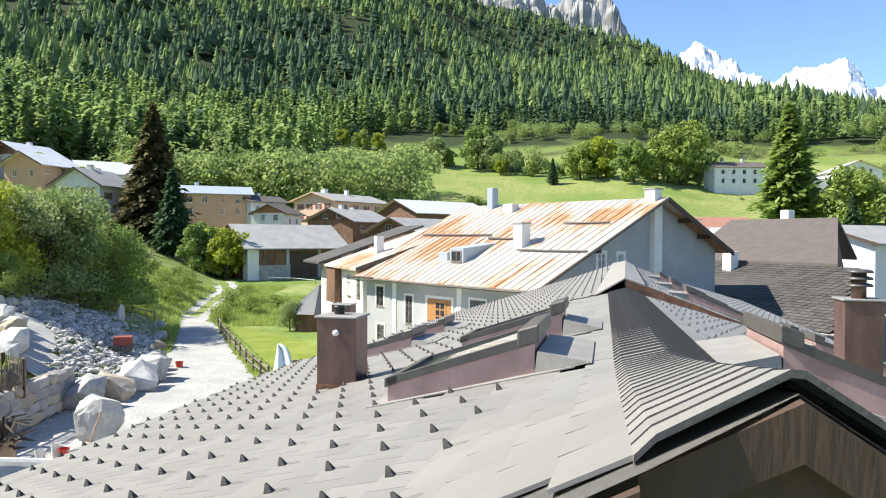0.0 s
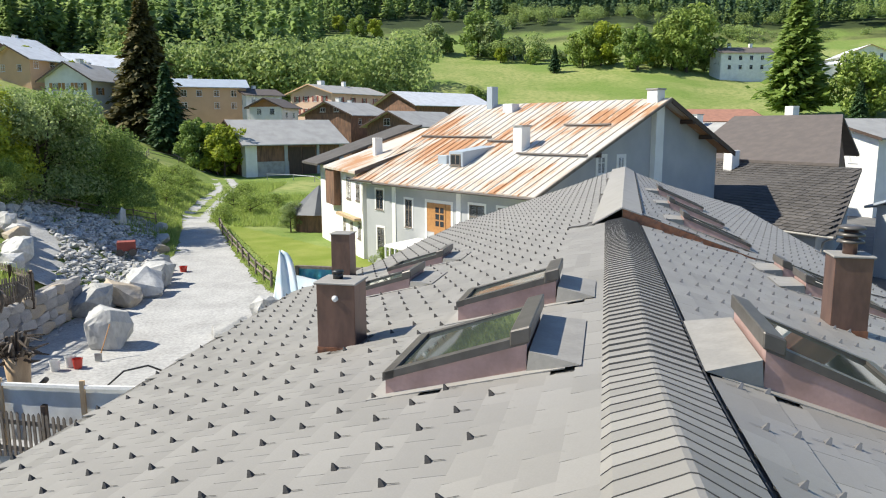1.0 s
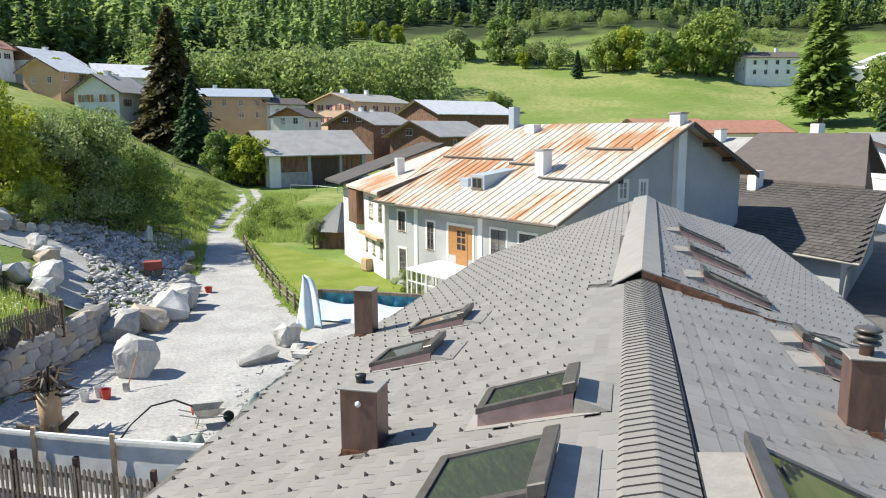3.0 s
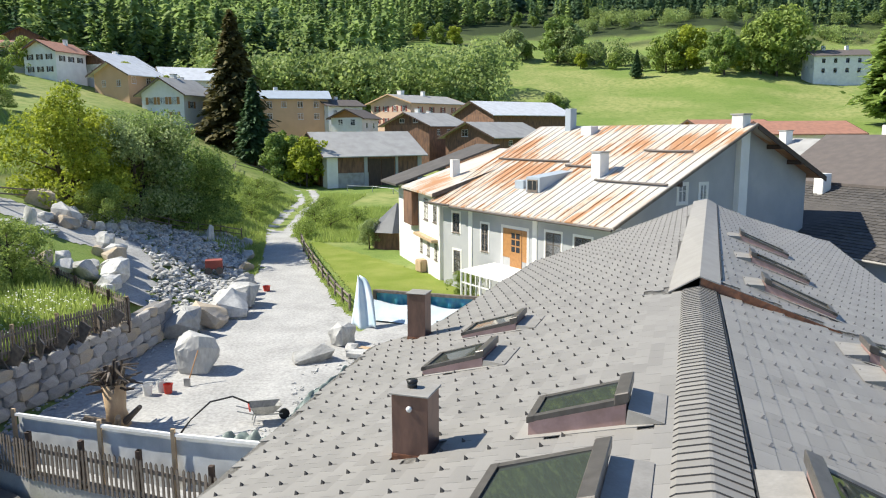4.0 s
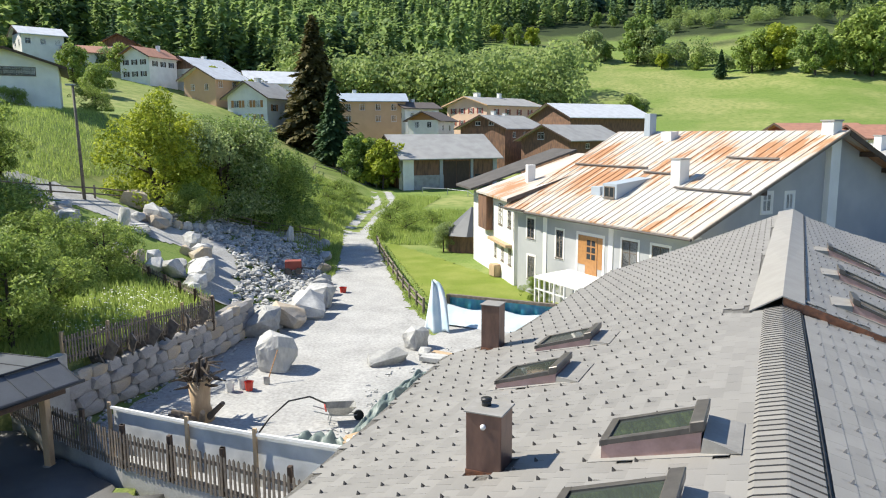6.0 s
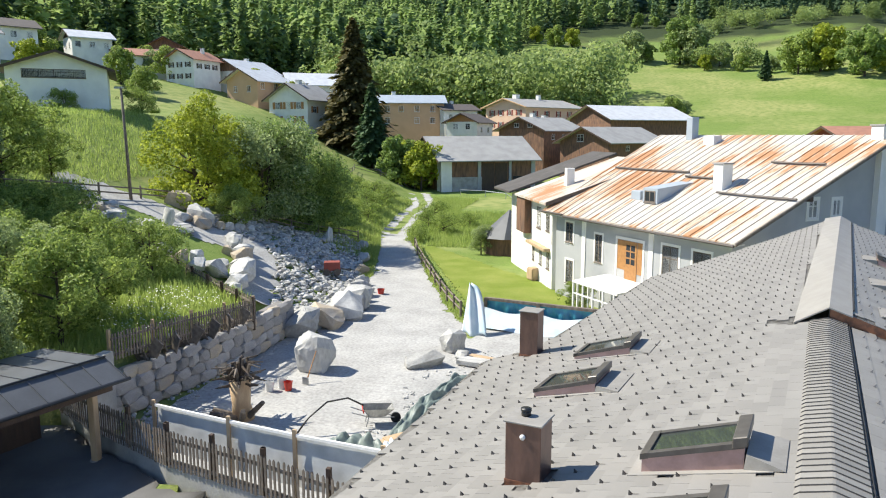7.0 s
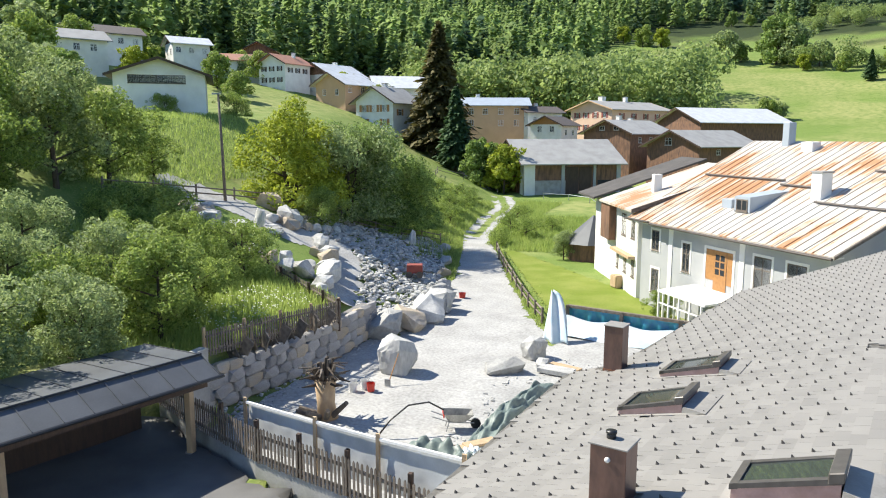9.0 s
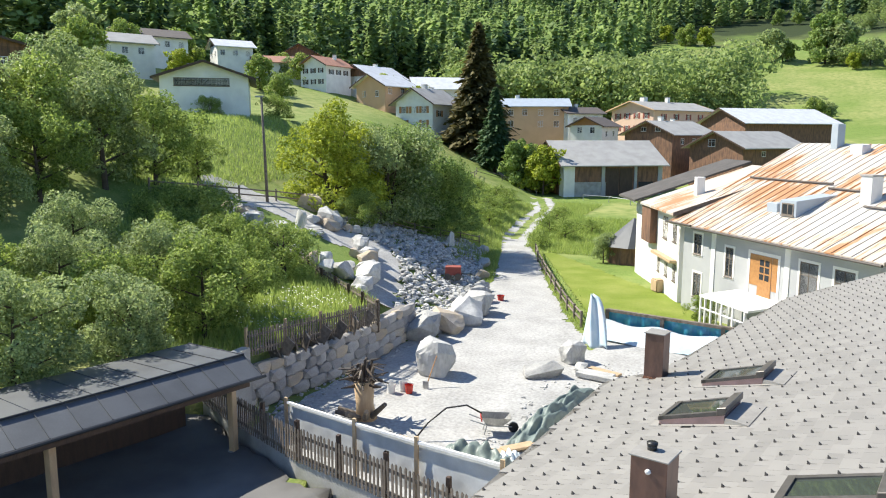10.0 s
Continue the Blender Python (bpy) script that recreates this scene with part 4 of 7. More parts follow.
# ---------------------------------------------------------------- the old white house with the rusty roof
M_RUST = bpy.data.materials.new("rust_streaked_white_sheet")
M_RUST.use_nodes = True
_n, _l = M_RUST.node_tree.nodes, M_RUST.node_tree.links
_b = _n["Principled BSDF"]
_b.inputs["Roughness"].default_value = 0.55
_co = _n.new("ShaderNodeTexCoord")
_mp = _n.new("ShaderNodeMapping")
_mp.inputs["Scale"].default_value = (2.4, 0.26, 0.26)
_l.new(_co.outputs["Object"], _mp.inputs["Vector"])
_t = _n.new("ShaderNodeTexNoise")
_t.inputs["Scale"].default_value, _t.inputs["Detail"].default_value, _t.inputs["Roughness"].default_value = 1.0, 9, 0.72
_l.new(_mp.outputs[0], _t.inputs["Vector"])
_p = _n.new("ShaderNodeTexNoise")
_p.inputs["Scale"].default_value, _p.inputs["Detail"].default_value = 0.16, 3
_l.new(_co.outputs["Object"], _p.inputs["Vector"])
_a = _n.new("ShaderNodeMath")
_a.operation = 'MULTIPLY_ADD'
_a.inputs[1].default_value = 0.9
_l.new(_p.outputs["Fac"], _a.inputs[0])
_l.new(_t.outputs["Fac"], _a.inputs[2])
_r = _n.new("ShaderNodeValToRGB")
_e = _r.color_ramp.elements
_e[0].position, _e[0].color = 0.84, (0.50, 0.475, 0.43, 1)
_e[1].position, _e[1].color = 1.13, (0.40, 0.20, 0.09, 1)
_x = _e.new(0.99)
_x.color = (0.48, 0.37, 0.27, 1)
_l.new(_a.outputs[0], _r.inputs["Fac"])
_l.new(_r.outputs[0], _b.inputs["Base Color"])

HD, HN, HG = Vector((-0.627, 0.779, 0)), Vector((0.779, 0.627, 0)), Vector((4.30, 38.10, 0))   # along the eave, into the house, eave corner
HT = math.degrees(math.atan2(HD.y, HD.x))
old = thing("old_house", "old white and grey rendered house with a rust-streaked metal roof", "house", HG, HT - 180)
# local axes of the house: x runs towards the near gable (-HD), y into the house (HN)
EZ, RZ, RN, BN, BZ = 5.84, 11.05, 11.5, 19.0, 7.7


def hp(l, n, z):
    """House point: l along the eave from the near corner, n inwards from the gutter."""
    return (-l, n, z)


def plate(quads, thick=0.12):
    bm = bmesh.new()
    for q in quads:
        slab(bm, q, thick)
    bmesh.ops.recalc_face_normals(bm, faces=bm.faces[:])
    return bm


def front_z(n):
    return EZ + (RZ - EZ) * n / RN


far = 18.2
front = part("roof", plate([[hp(-0.9, 0, EZ), hp(16.7, 0, EZ), hp(far, RN, RZ), hp(-0.9, RN, RZ)]]), M_RUST, old)
back = part("roof", plate([[hp(-0.9, RN, RZ), hp(far, RN, RZ), hp(far, BN, BZ), hp(-0.9, BN, BZ)]]), M_RUST, old)
l = -0.9
while l < 16.7:                                         # standing seams
    k = min(1.0, (l + 0.9) / 17.6)
    a, b = l, l + (far - 16.7) * k
    bm = plate([[hp(a, 0, EZ + 0.045), hp(a + 0.045, 0, EZ + 0.045), hp(b + 0.045, RN, RZ + 0.045), hp(b, RN, RZ + 0.045)]], 0.045)
    part("seam", bm, M_RUST, front)
    l += 0.62
for l0, l1, n in ((-0.3, 4.6, 4.1), (5.2, 8.8, 5.6), (9.0, 16.5, 6.1), (0.6, 4.2, 7.8), (8.3, 9.6, 3.3), (-0.8, 2.0, 4.1)):
    bm = tube(bmesh.new(), [hp(l0, n, front_z(n) + 0.14), hp((l0 + l1) / 2, n, front_z(n) + 0.11), hp(l1, n, front_z(n) + 0.14)], 0.065, 8)
    part("snow_rail", bm, M_GUTTER, front, "dark tubular snow rail")
bm = tube(bmesh.new(), [hp(-0.9, -0.08, EZ - 0.12), hp(8, -0.08, EZ - 0.15), hp(13.9, -0.08, EZ - 0.12)], 0.075, 8)
part("gutter", bm, M_GUTTER, old)
bm = tube(bmesh.new(), [hp(14.0, -0.08, EZ - 0.02), hp(16.9, -0.08, EZ - 0.02)], 0.07, 8)
part("gutter", bm, M_GUTTER, old)
part("eave_board", plate([[hp(-0.8, 0.06, EZ - 0.13), hp(16.6, 0.06, EZ - 0.13), hp(16.6, 0.75, EZ - 0.06), hp(-0.8, 0.75, EZ - 0.06)]], 0.06), M_WHITE, old)
# walls
FB = 0.75
bm = prism([hp(0, FB, 0)[:2], hp(15.9, FB, 0)[:2], hp(17.4, 18.3, 0)[:2], hp(0, 18.3, 0)[:2]], -1.0, EZ - 0.1)
part("wall", bm, M_GREYRENDER, old)
for lx, th in ((0.0, 0.4), (17.0, -0.4)):
    bm = bmesh.new()
    pts = [hp(lx, FB, EZ - 0.1), hp(lx, 18.3, EZ - 0.1), hp(lx, 18.3, BZ + 0.2), hp(lx, RN, RZ - 0.15), hp(lx, FB, EZ + 0.2)]
    a = [bm.verts.new(q) for q in pts]
    b = [bm.verts.new((q[0] - th, q[1], q[2])) for q in pts]
    bm.faces.new(a)
    bm.faces.new(b[::-1])
    for i in range(5):
        bm.faces.new((a[i], b[i], b[(i + 1) % 5], a[(i + 1) % 5]))
    bmesh.ops.recalc_face_normals(bm, faces=bm.faces[:])
    part("gable", bm, M_GREYRENDER, old)
for n0, z0, n1, z1 in ((0, EZ, RN, RZ), (RN, RZ, BN, BZ)):
    part("verge", plate([[hp(-0.92, n0, z0 + 0.02), hp(-0.98, n0, z0 + 0.02), hp(-0.98, n1, z1 + 0.02), hp(-0.92, n1, z1 + 0.02)]], 0.16 if n0 == 0 else 0.32), M_GREYWOOD if n0 == 0 else M_BROWNWOOD, old, "weathered verge board")
for n in (14.0, 16.2, 5.0):
    z = RZ - (n - RN) * (RZ - BZ) / (BN - RN) if n > RN else front_z(n)
    part("purlin", boxes((0.0, n - 0.12, z - 0.40, 0.95, n + 0.12, z - 0.14)), M_BROWNWOOD, old)
# openings of the front wall
def front_m(l, z, n=FB):
    return Matrix.Translation(hp(l, n, z))


for l, z, w, h in ((14.3, 4.55, 0.85, 1.35), (14.2, 1.85, 0.85, 1.6), (11.0, 3.9, 0.75, 1.8), (4.4, 4.0, 1.3, 1.9), (2.0, 4.0, 1.3, 1.9)):
    window_at(old, front_m(l, z), w, h, M_GREYWOOD, None, M_WHITE)
dm = front_m(7.9, 3.62)
for nm, rows, mt in (("surround", ((-1.35, -0.03, -1.25, -1.18, 0.02, 1.35), (1.18, -0.03, -1.25, 1.35, 0.02, 1.35), (-1.18, -0.03, 1.18, 1.18, 0.02, 1.35)), M_WHITE),
                     ("door_panel", ((-1.15, -0.02, -0.65, -0.45, 0.05, 1.15),), M_OAK), ("door_panel", ((0.72, -0.02, -0.75, 1.15, 0.05, 1.15),), M_OAK),
                     ("door", ((-0.42, -0.04, -1.2, 0.68, 0.05, 1.15),), M_OAK)):
    bm = boxes(*rows)
    bmesh.ops.transform(bm, matrix=dm, verts=bm.verts)
    d = part(nm, bm, mt, old, "orange oak door with glass panes" if nm == "door" else "")
    if nm == "door":
        for i in range(2):
            for j in range(3):
                bm = boxes((-0.28 + i * 0.45, -0.048, -0.25 + j * 0.42, 0.07 + i * 0.45, -0.042, 0.08 + j * 0.42))
                bmesh.ops.transform(bm, matrix=dm, verts=bm.verts)
                part("pane", bm, M_GLASSDARK, d)
for l in (12.6, 6.0):
    bm = boxes((l * -1 - 0.2, FB - 0.05, -0.8, l * -1 + 0.2, FB, EZ - 0.2))
    part("pilaster", bm, M_WHITE, old, "white painted pilaster strip")
# dormer, roof chimneys and vents
def roof_box(name, l, n, w, d, h, mt, label="", cap=None):
    z = front_z(n)
    o = part(name, bevelled(boxes((-l - w / 2, n - d / 2, z - 0.5, -l + w / 2, n + d / 2, z + h)), 0.02), mt, old, label)
    if cap:
        part("chimney_cap", boxes((-l - w / 2 - 0.06, n - d / 2 - 0.06, z + h, -l + w / 2 + 0.06, n + d / 2 + 0.06, z + h + 0.08)), cap, o)
    return o


roof_box("chimney", 5.0, 4.9, 0.75, 0.75, 1.35, M_WHITE, "pale rendered chimney", M_ROOFGREY)
roof_box("chimney", 14.2, 11.0, 0.6, 0.6, 1.5, M_ROOFBLUE, "pale blue-grey metal-clad chimney")
roof_box("vent", 11.5, 10.3, 1.0, 0.7, 0.5, M_ROOFWHITE, "low white metal roof vent")
roof_box("vent", 9.9, 3.0, 0.9, 0.7, 0.40, M_ROOFBLUE, "low pale blue metal roof vent")
roof_box("chimney", 0.05, 11.3, 0.75, 0.75, 0.6, M_WHITE, "pale rendered gable chimney", M_ROOFGREY)
part("chimney_breast", boxes((0.0, 10.9, 0.0, 0.35, 11.7, RZ - 0.1)), M_WHITE, old)
z = front_z(2.4)
bm = bmesh.new()
v = [bm.verts.new(q) for q in (hp(7.6, 2.4, z), hp(8.9, 2.4, z), hp(8.9, 2.4, z + 0.95), hp(7.6, 2.4, z + 0.95), hp(7.6, 5.2, front_z(5.2)), hp(8.9, 5.2, front_z(5.2)))]
for f in ((0, 1, 2, 3), (3, 2, 5, 4), (0, 3, 4), (1, 5, 2)):
    bm.faces.new([v[i] for i in f])
bmesh.ops.recalc_face_normals(bm, faces=bm.faces[:])
dormer = part("dormer", bm, M_ROOFBLUE, old, "small pale metal dormer")
window_at(old, front_m(8.25, z + 0.45, 2.38), 0.95, 0.7, M_GREYWOOD)
for n, z, w, h in ((6.3, 7.2, 0.7, 1.0), (8.1, 7.2, 0.6, 0.9)):
    window_at(old, Matrix.Translation((0.0, n, z)) @ Matrix.Rotation(math.pi / 2, 4, 'Z'), w, h, M_WHITEPL, None, M_WHITE)

# the white wing behind it, with a mono-pitch rusty roof
WA, WB = Vector((-5.45, 51.9, 0)), Vector((-10.2, 63.2, 0))
wd = (WB - WA).normalized()
wing = thing("house_wing", "white rendered wing with a rusty lean roof and timber upper bay", "house", WA, math.degrees(math.atan2(wd.y, wd.x)))
# local: x along the wall away from the camera, y to the left of it (outwards), so the house lies at negative y
part("wall", boxes((0.0, -7.0, -2.0, 12.3, 0.0, 6.3)), M_WHITE, wing)
part("roof", plate([[(-0.5, 0.7, 6.35), (8.5, 0.7, 6.35), (8.5, -8.0, 9.3), (-0.5, -8.0, 9.3)]], 0.16), M_RUST, wing)
part("roof", plate([[(8.7, 1.1, 6.5), (14.5, 1.1, 6.5), (14.5, -8.0, 9.6), (8.7, -8.0, 9.6)]], 0.16), M_SLATE, wing, "dark slate lean roof")
part("gable", plate([[(0.02, 0.0, 6.3), (0.02, -7.9, 9.1), (0.3, -7.9, 9.1), (0.3, 0.0, 6.3)]], 3.0), M_WHITE, wing)
part("verge", plate([[(-0.55, 0.7, 6.42), (-0.5, 0.7, 6.42), (-0.5, -8.0, 9.37), (-0.55, -8.0, 9.37)]], 0.3), M_GREYWOOD, wing)
part("chimney", bevelled(boxes((3.2, -2.6, 6.6, 3.8, -2.0, 8.6)), 0.02), M_WHITE, wing, "tall pale chimney")
part("bay", boxes((5.8, 0.0, 3.4, 8.4, 0.55, 6.2)), M_OLDWOOD, wing, "brown timber bay")
part("bay_beam", boxes((0.5, 0.0, 2.75, 5.6, 0.5, 2.95)), M_PALEWOOD, wing, "pale sawn timber hood")
for x, z, w, h in ((1.2, 4.9, 0.9, 1.5), (3.6, 4.9, 1.1, 1.6), (1.0, 2.0, 0.7, 1.2), (3.0, 2.0, 0.7, 1.2), (5.0, 2.0, 0.6, 1.2)):
    window_at(wing, Matrix.Translation((x, 0.0, z)) @ Matrix.Rotation(math.pi, 4, 'Z'), w, h, M_GREYWOOD)

# ---------------------------------------------------------------- grey slate building to the right
GD, GN = Vector((-0.47, 0.883, 0)), Vector((0.883, 0.47, 0))
gb = thing("slate_house", "building with a worn dark slate roof and white walls", "house", (26.5, 46.8, 0), math.degrees(math.atan2(GD.y, GD.x)))
# local: x along GD (away), y = left of it = -GN (towards the camera)
def gq(p, z):
    q = Vector(p) - Vector((26.5, 46.8))
    return (q.x * GD.x + q.y * GD.y, -(q.x * GN.x + q.y * GN.y), z)


def lg(l, n, z):
    return (l, -n, z)


slates = part("roof", plate([[lg(-0.3, 0.1, 6.72), lg(14.5, 0.1, 6.72), lg(16.5, -8.3, 3.42), lg(-4.0, -7.6, 3.42)]], 0.2), M_SLATE, gb, "rough stone-slate roof")
SLATE_ROWS = (24, 31)
slate_mesh = bpy.data.meshes.new("slate")
slate_mesh.from_pydata([(0.01, 0, 0.0), (0.52, 0, 0.0), (0.50, 0.42, 0.05), (0.02, 0.44, 0.055), (0.02, 0.44, 0.0), (0.50, 0.42, 0.0)], [], [(0, 1, 2, 3), (3, 2, 5, 4), (0, 3, 4), (1, 5, 2)])
slate_mesh.materials.append(M_SLATE)
sr = random.Random(3)
extra_v, extra_f = [], []
count = 0
for i in range(SLATE_ROWS[0]):
    t = i / SLATE_ROWS[0]
    n_, z_ = 0.1 - 7.9 * t, 6.74 - 3.30 * t
    l0, l1 = -0.3 - 3.7 * t, 14.5 + 2.0 * t
    k = l0 + 0.25 * (i % 2)
    while k < l1 - 0.3:
        m = Matrix.Translation((k, -n_, z_ + 0.01 * sr.random())) @ Matrix.Rotation(radians(-22.5), 4, 'X') @ Matrix.Rotation(sr.uniform(-0.05, 0.05), 4, 'Z')
        if k < 8.5 and count < 300:
            o = new("slate", slate_mesh)
            o.parent = slates
            o.matrix_basis = m
            count += 1
        else:
            b0 = len(extra_v)
            extra_v += [m @ v.co for v in slate_mesh.vertices]
            extra_f += [tuple(q + b0 for q in p.vertices) for p in slate_mesh.polygons]
        k += 0.53
tagged(mesh_part("slate_rest", extra_v, extra_f, M_SLATE, slates), "rough dark stone slates", kind="stuff")
part("roof", plate([[lg(6.7, 8.3, 10.25), lg(16.8, 8.3, 10.25), lg(14.5, 0.0, 6.95), lg(1.2, 0.0, 6.95)]], 0.2), M_ROOFBROWN, gb, "smooth dark brown-grey roof")
part("roof", plate([[lg(6.7, 8.3, 10.25), lg(16.8, 8.3, 10.25), lg(18.8, 16.0, 7.0), lg(10.0, 16.0, 7.0)]], 0.2), M_ROOFBROWN, gb)
part("wall", prism([lg(10.3, 15.5, 0)[:2], lg(16, 15.5, 0)[:2], lg(14, -7.0, 0)[:2], lg(-2.4, -7.0, 0)[:2]], -2.0, 3.7), M_GREYRENDER, gb)
bm = bmesh.new()
pts = [lg(10.3, 15.5, 3.6), lg(7.0, 8.3, 10.0), lg(1.5, 0, 6.6), lg(-2.2, -7.0, 3.6)]
a = [bm.verts.new(q) for q in pts]
b = [bm.verts.new((q[0] + 0.3, q[1], q[2])) for q in pts]
bm.faces.new(a)
bm.faces.new(b[::-1])
for i in range(4):
    bm.faces.new((a[i], b[i], b[(i + 1) % 4], a[(i + 1) % 4]))
bmesh.ops.recalc_face_normals(bm, faces=bm.faces[:])
part("gable", bm, M_OLDWOOD, gb)
part("gutter", tube(bmesh.new(), [lg(-4.0, -7.75, 3.32), lg(4, -8.0, 3.34), lg(14, -8.3, 3.34)], 0.08, 8), M_ZINC, gb)
part("downpipe", tube(bmesh.new(), [lg(-3.9, -7.7, 3.3), lg(-3.0, -7.2, 2.9), lg(-2.6, -7.1, 0.0)], 0.06, 8), M_ZINC, gb)
for l, n, h in ((9.0, -0.9, 1.7), (12.0, 9.5, 2.0)):
    z = 6.7 + (10.25 - 6.95) * max(0, n) / 8.4 - 0.4 * max(0, -n) if n < 8.4 else 9.4
    part("chimney", bevelled(boxes((l - 0.4, -n - 0.4, z - 0.6, l + 0.4, -n + 0.4, z + h - 0.4)), 0.03), M_WHITE, gb, "pale rendered chimney")
window_at(gb, Matrix.Translation((1.0, 7.02, 2.4)) @ Matrix.Rotation(math.pi, 4, 'Z'), 1.0, 0.9, M_GREYWOOD)
"""far right house with a blue sheet over its corner"""
bl = thing("shed", "dark house corner covered with a blue roof sheet", "house", (30.6, 41.5, 0), 22)
part("wall", boxes((-2.2, -4.0, -1.5, 6, 4.5, 4.6)), M_GREYRENDER, bl)
part("roof", plate([[(-2.7, -4.5, 4.5), (6, -4.5, 4.5), (6, 0.2, 6.2), (-2.7, 0.2, 6.2)]], 0.15), M_ROOFBLUE, bl)
part("roof", plate([[(-2.7, 5.0, 4.5), (6, 5.0, 4.5), (6, 0.2, 6.2), (-2.7, 0.2, 6.2)]], 0.15), M_ROOFBLUE, bl)

# ---------------------------------------------------------------- trees
def leaf_cloud(rng, blobs, count, size, flat=0.5):
    """Leaf quads strewn over and through lumps (x, y, z, r); returns vertices and faces."""
    blobs = np.array(blobs, float)
    wgt = blobs[:, 3] ** 2
    pick = rng.choice(len(blobs), count, p=wgt / wgt.sum())
    d = rng.normal(size=(count, 3))
    d /= np.linalg.norm(d, axis=1)[:, None]
    rad = blobs[pick, 3] * (0.62 + 0.46 * rng.random(count) ** 0.5)
    c = blobs[pick, :3] + d * rad[:, None] * np.array([1, 1, 0.85])
    nrm = d * 0.7 + rng.normal(size=(count, 3)) * 0.6 + np.array([0, 0, 0.35])
    nrm /= np.linalg.norm(nrm, axis=1)[:, None]
    a = np.cross(nrm, rng.normal(size=(count, 3)))
    a /= np.linalg.norm(a, axis=1)[:, None] + 1e-9
    b = np.cross(nrm, a)
    sz = size * (0.6 + 0.8 * rng.random(count))[:, None]
    v = np.stack([c - a * sz, c - b * sz * flat + nrm * sz * 0.15, c + a * sz, c + b * sz * flat + nrm * sz * 0.15], 1).reshape(-1, 3)
    f = np.arange(count * 4).reshape(-1, 4)
    return v, f


def quick_mesh(name, v, f, material):
    me = bpy.data.meshes.new(name)
    v, f = np.asarray(v, np.float32), np.asarray(f, np.int32)
    k = f.shape[1]
    me.vertices.add(len(v))
    me.vertices.foreach_set("co", v.ravel())
    me.loops.add(f.size)
    me.loops.foreach_set("vertex_index", f.ravel())
    me.polygons.add(len(f))
    me.polygons.foreach_set("loop_start", np.arange(0, f.size, k, dtype=np.int32))
    me.polygons.foreach_set("use_smooth", np.zeros(len(f), dtype=bool))
    me.update(calc_edges=True)
    me.materials.append(material)
    return me


def broadleaf(seed, height, spread, count, leaf, material, trunk=True, low=0.25, multi=1):
    """Meshes of a broad-leaved tree: trunk with limbs, and a crown of leaves."""
    rng = np.random.default_rng(seed)
    bm = bmesh.new()
    blobs = []
    for m in range(multi):
        lean = rng.normal(size=2) * 0.05 * height + (rng.normal(size=2) * 0.12 * spread if multi > 1 else 0)
        r0 = 0.022 * height + 0.03
        pts = [(lean[0] * 0.5 * t * 2, lean[1] * t, height * 0.8 * t - 0.4 * (t == 0)) for t in (0, 0.25, 0.5, 0.75, 1.0)]
        tube(bm, pts, [r0, r0 * 0.8, r0 * 0.6, r0 * 0.35, r0 * 0.12], 7)
        for k in range(int(11 if multi == 1 else 6)):
            t = low + (0.95 - low) * (k + 0.5) / 11 if multi == 1 else 0.15 + 0.8 * rng.random()
            an = 2.4 * k + rng.random()
            reach = spread * (0.95 - 0.75 * abs(t - 0.45)) * (0.6 + 0.5 * rng.random())
            z0 = height * 0.8 * t
            p0 = Vector((lean[0] * t, lean[1] * t, z0))
            p1 = p0 + Vector((math.cos(an) * reach * 0.5, math.sin(an) * reach * 0.5, reach * 0.22))
            p2 = p0 + Vector((math.cos(an) * reach, math.sin(an) * reach, reach * 0.42))
            tube(bm, [p0, p1, p2], [r0 * 0.4, r0 * 0.22, r0 * 0.06], 5, False)
            for q, f in ((p1, 0.22), (p2, 0.25), (p0.lerp(p2, 0.8) + Vector((0, 0, 0.12 * height)), 0.22), (p2, 0.14), (p1, 0.13), (p2, 0.12)):
                j = rng.normal(size=3) * spread * (0.0 if f > 0.2 else 0.17)
                blobs.append((q.x + j[0], q.y + j[1], q.z + j[2], spread * f * (0.6 + 0.7 * rng.random())))
    if multi > 1:
        for k in range(12):
            a = k * 0.52 + rng.random()
            blobs.append((math.cos(a) * spread * 0.75, math.sin(a) * spread * 0.75, height * (0.08 + 0.12 * rng.random()), spread * (0.25 + 0.1 * rng.random())))
    for k in range(4):
        blobs.append((rng.normal() * spread * 0.18, rng.normal() * spread * 0.18, height * (0.72 + 0.08 * k), spread * (0.34 - 0.05 * k)))
    v, f = leaf_cloud(rng, blobs, count, leaf)
    v[:, 2] = np.where(v[:, 2] < 0.15, 0.15 + 0.3 * rng.random(len(v)), v[:, 2])
    tm = bpy.data.meshes.new("trunk")
    bm.to_mesh(tm)
    bm.free()
    tm.materials.append(M_BARK)
    return tm, quick_mesh("crown", v, f, material)


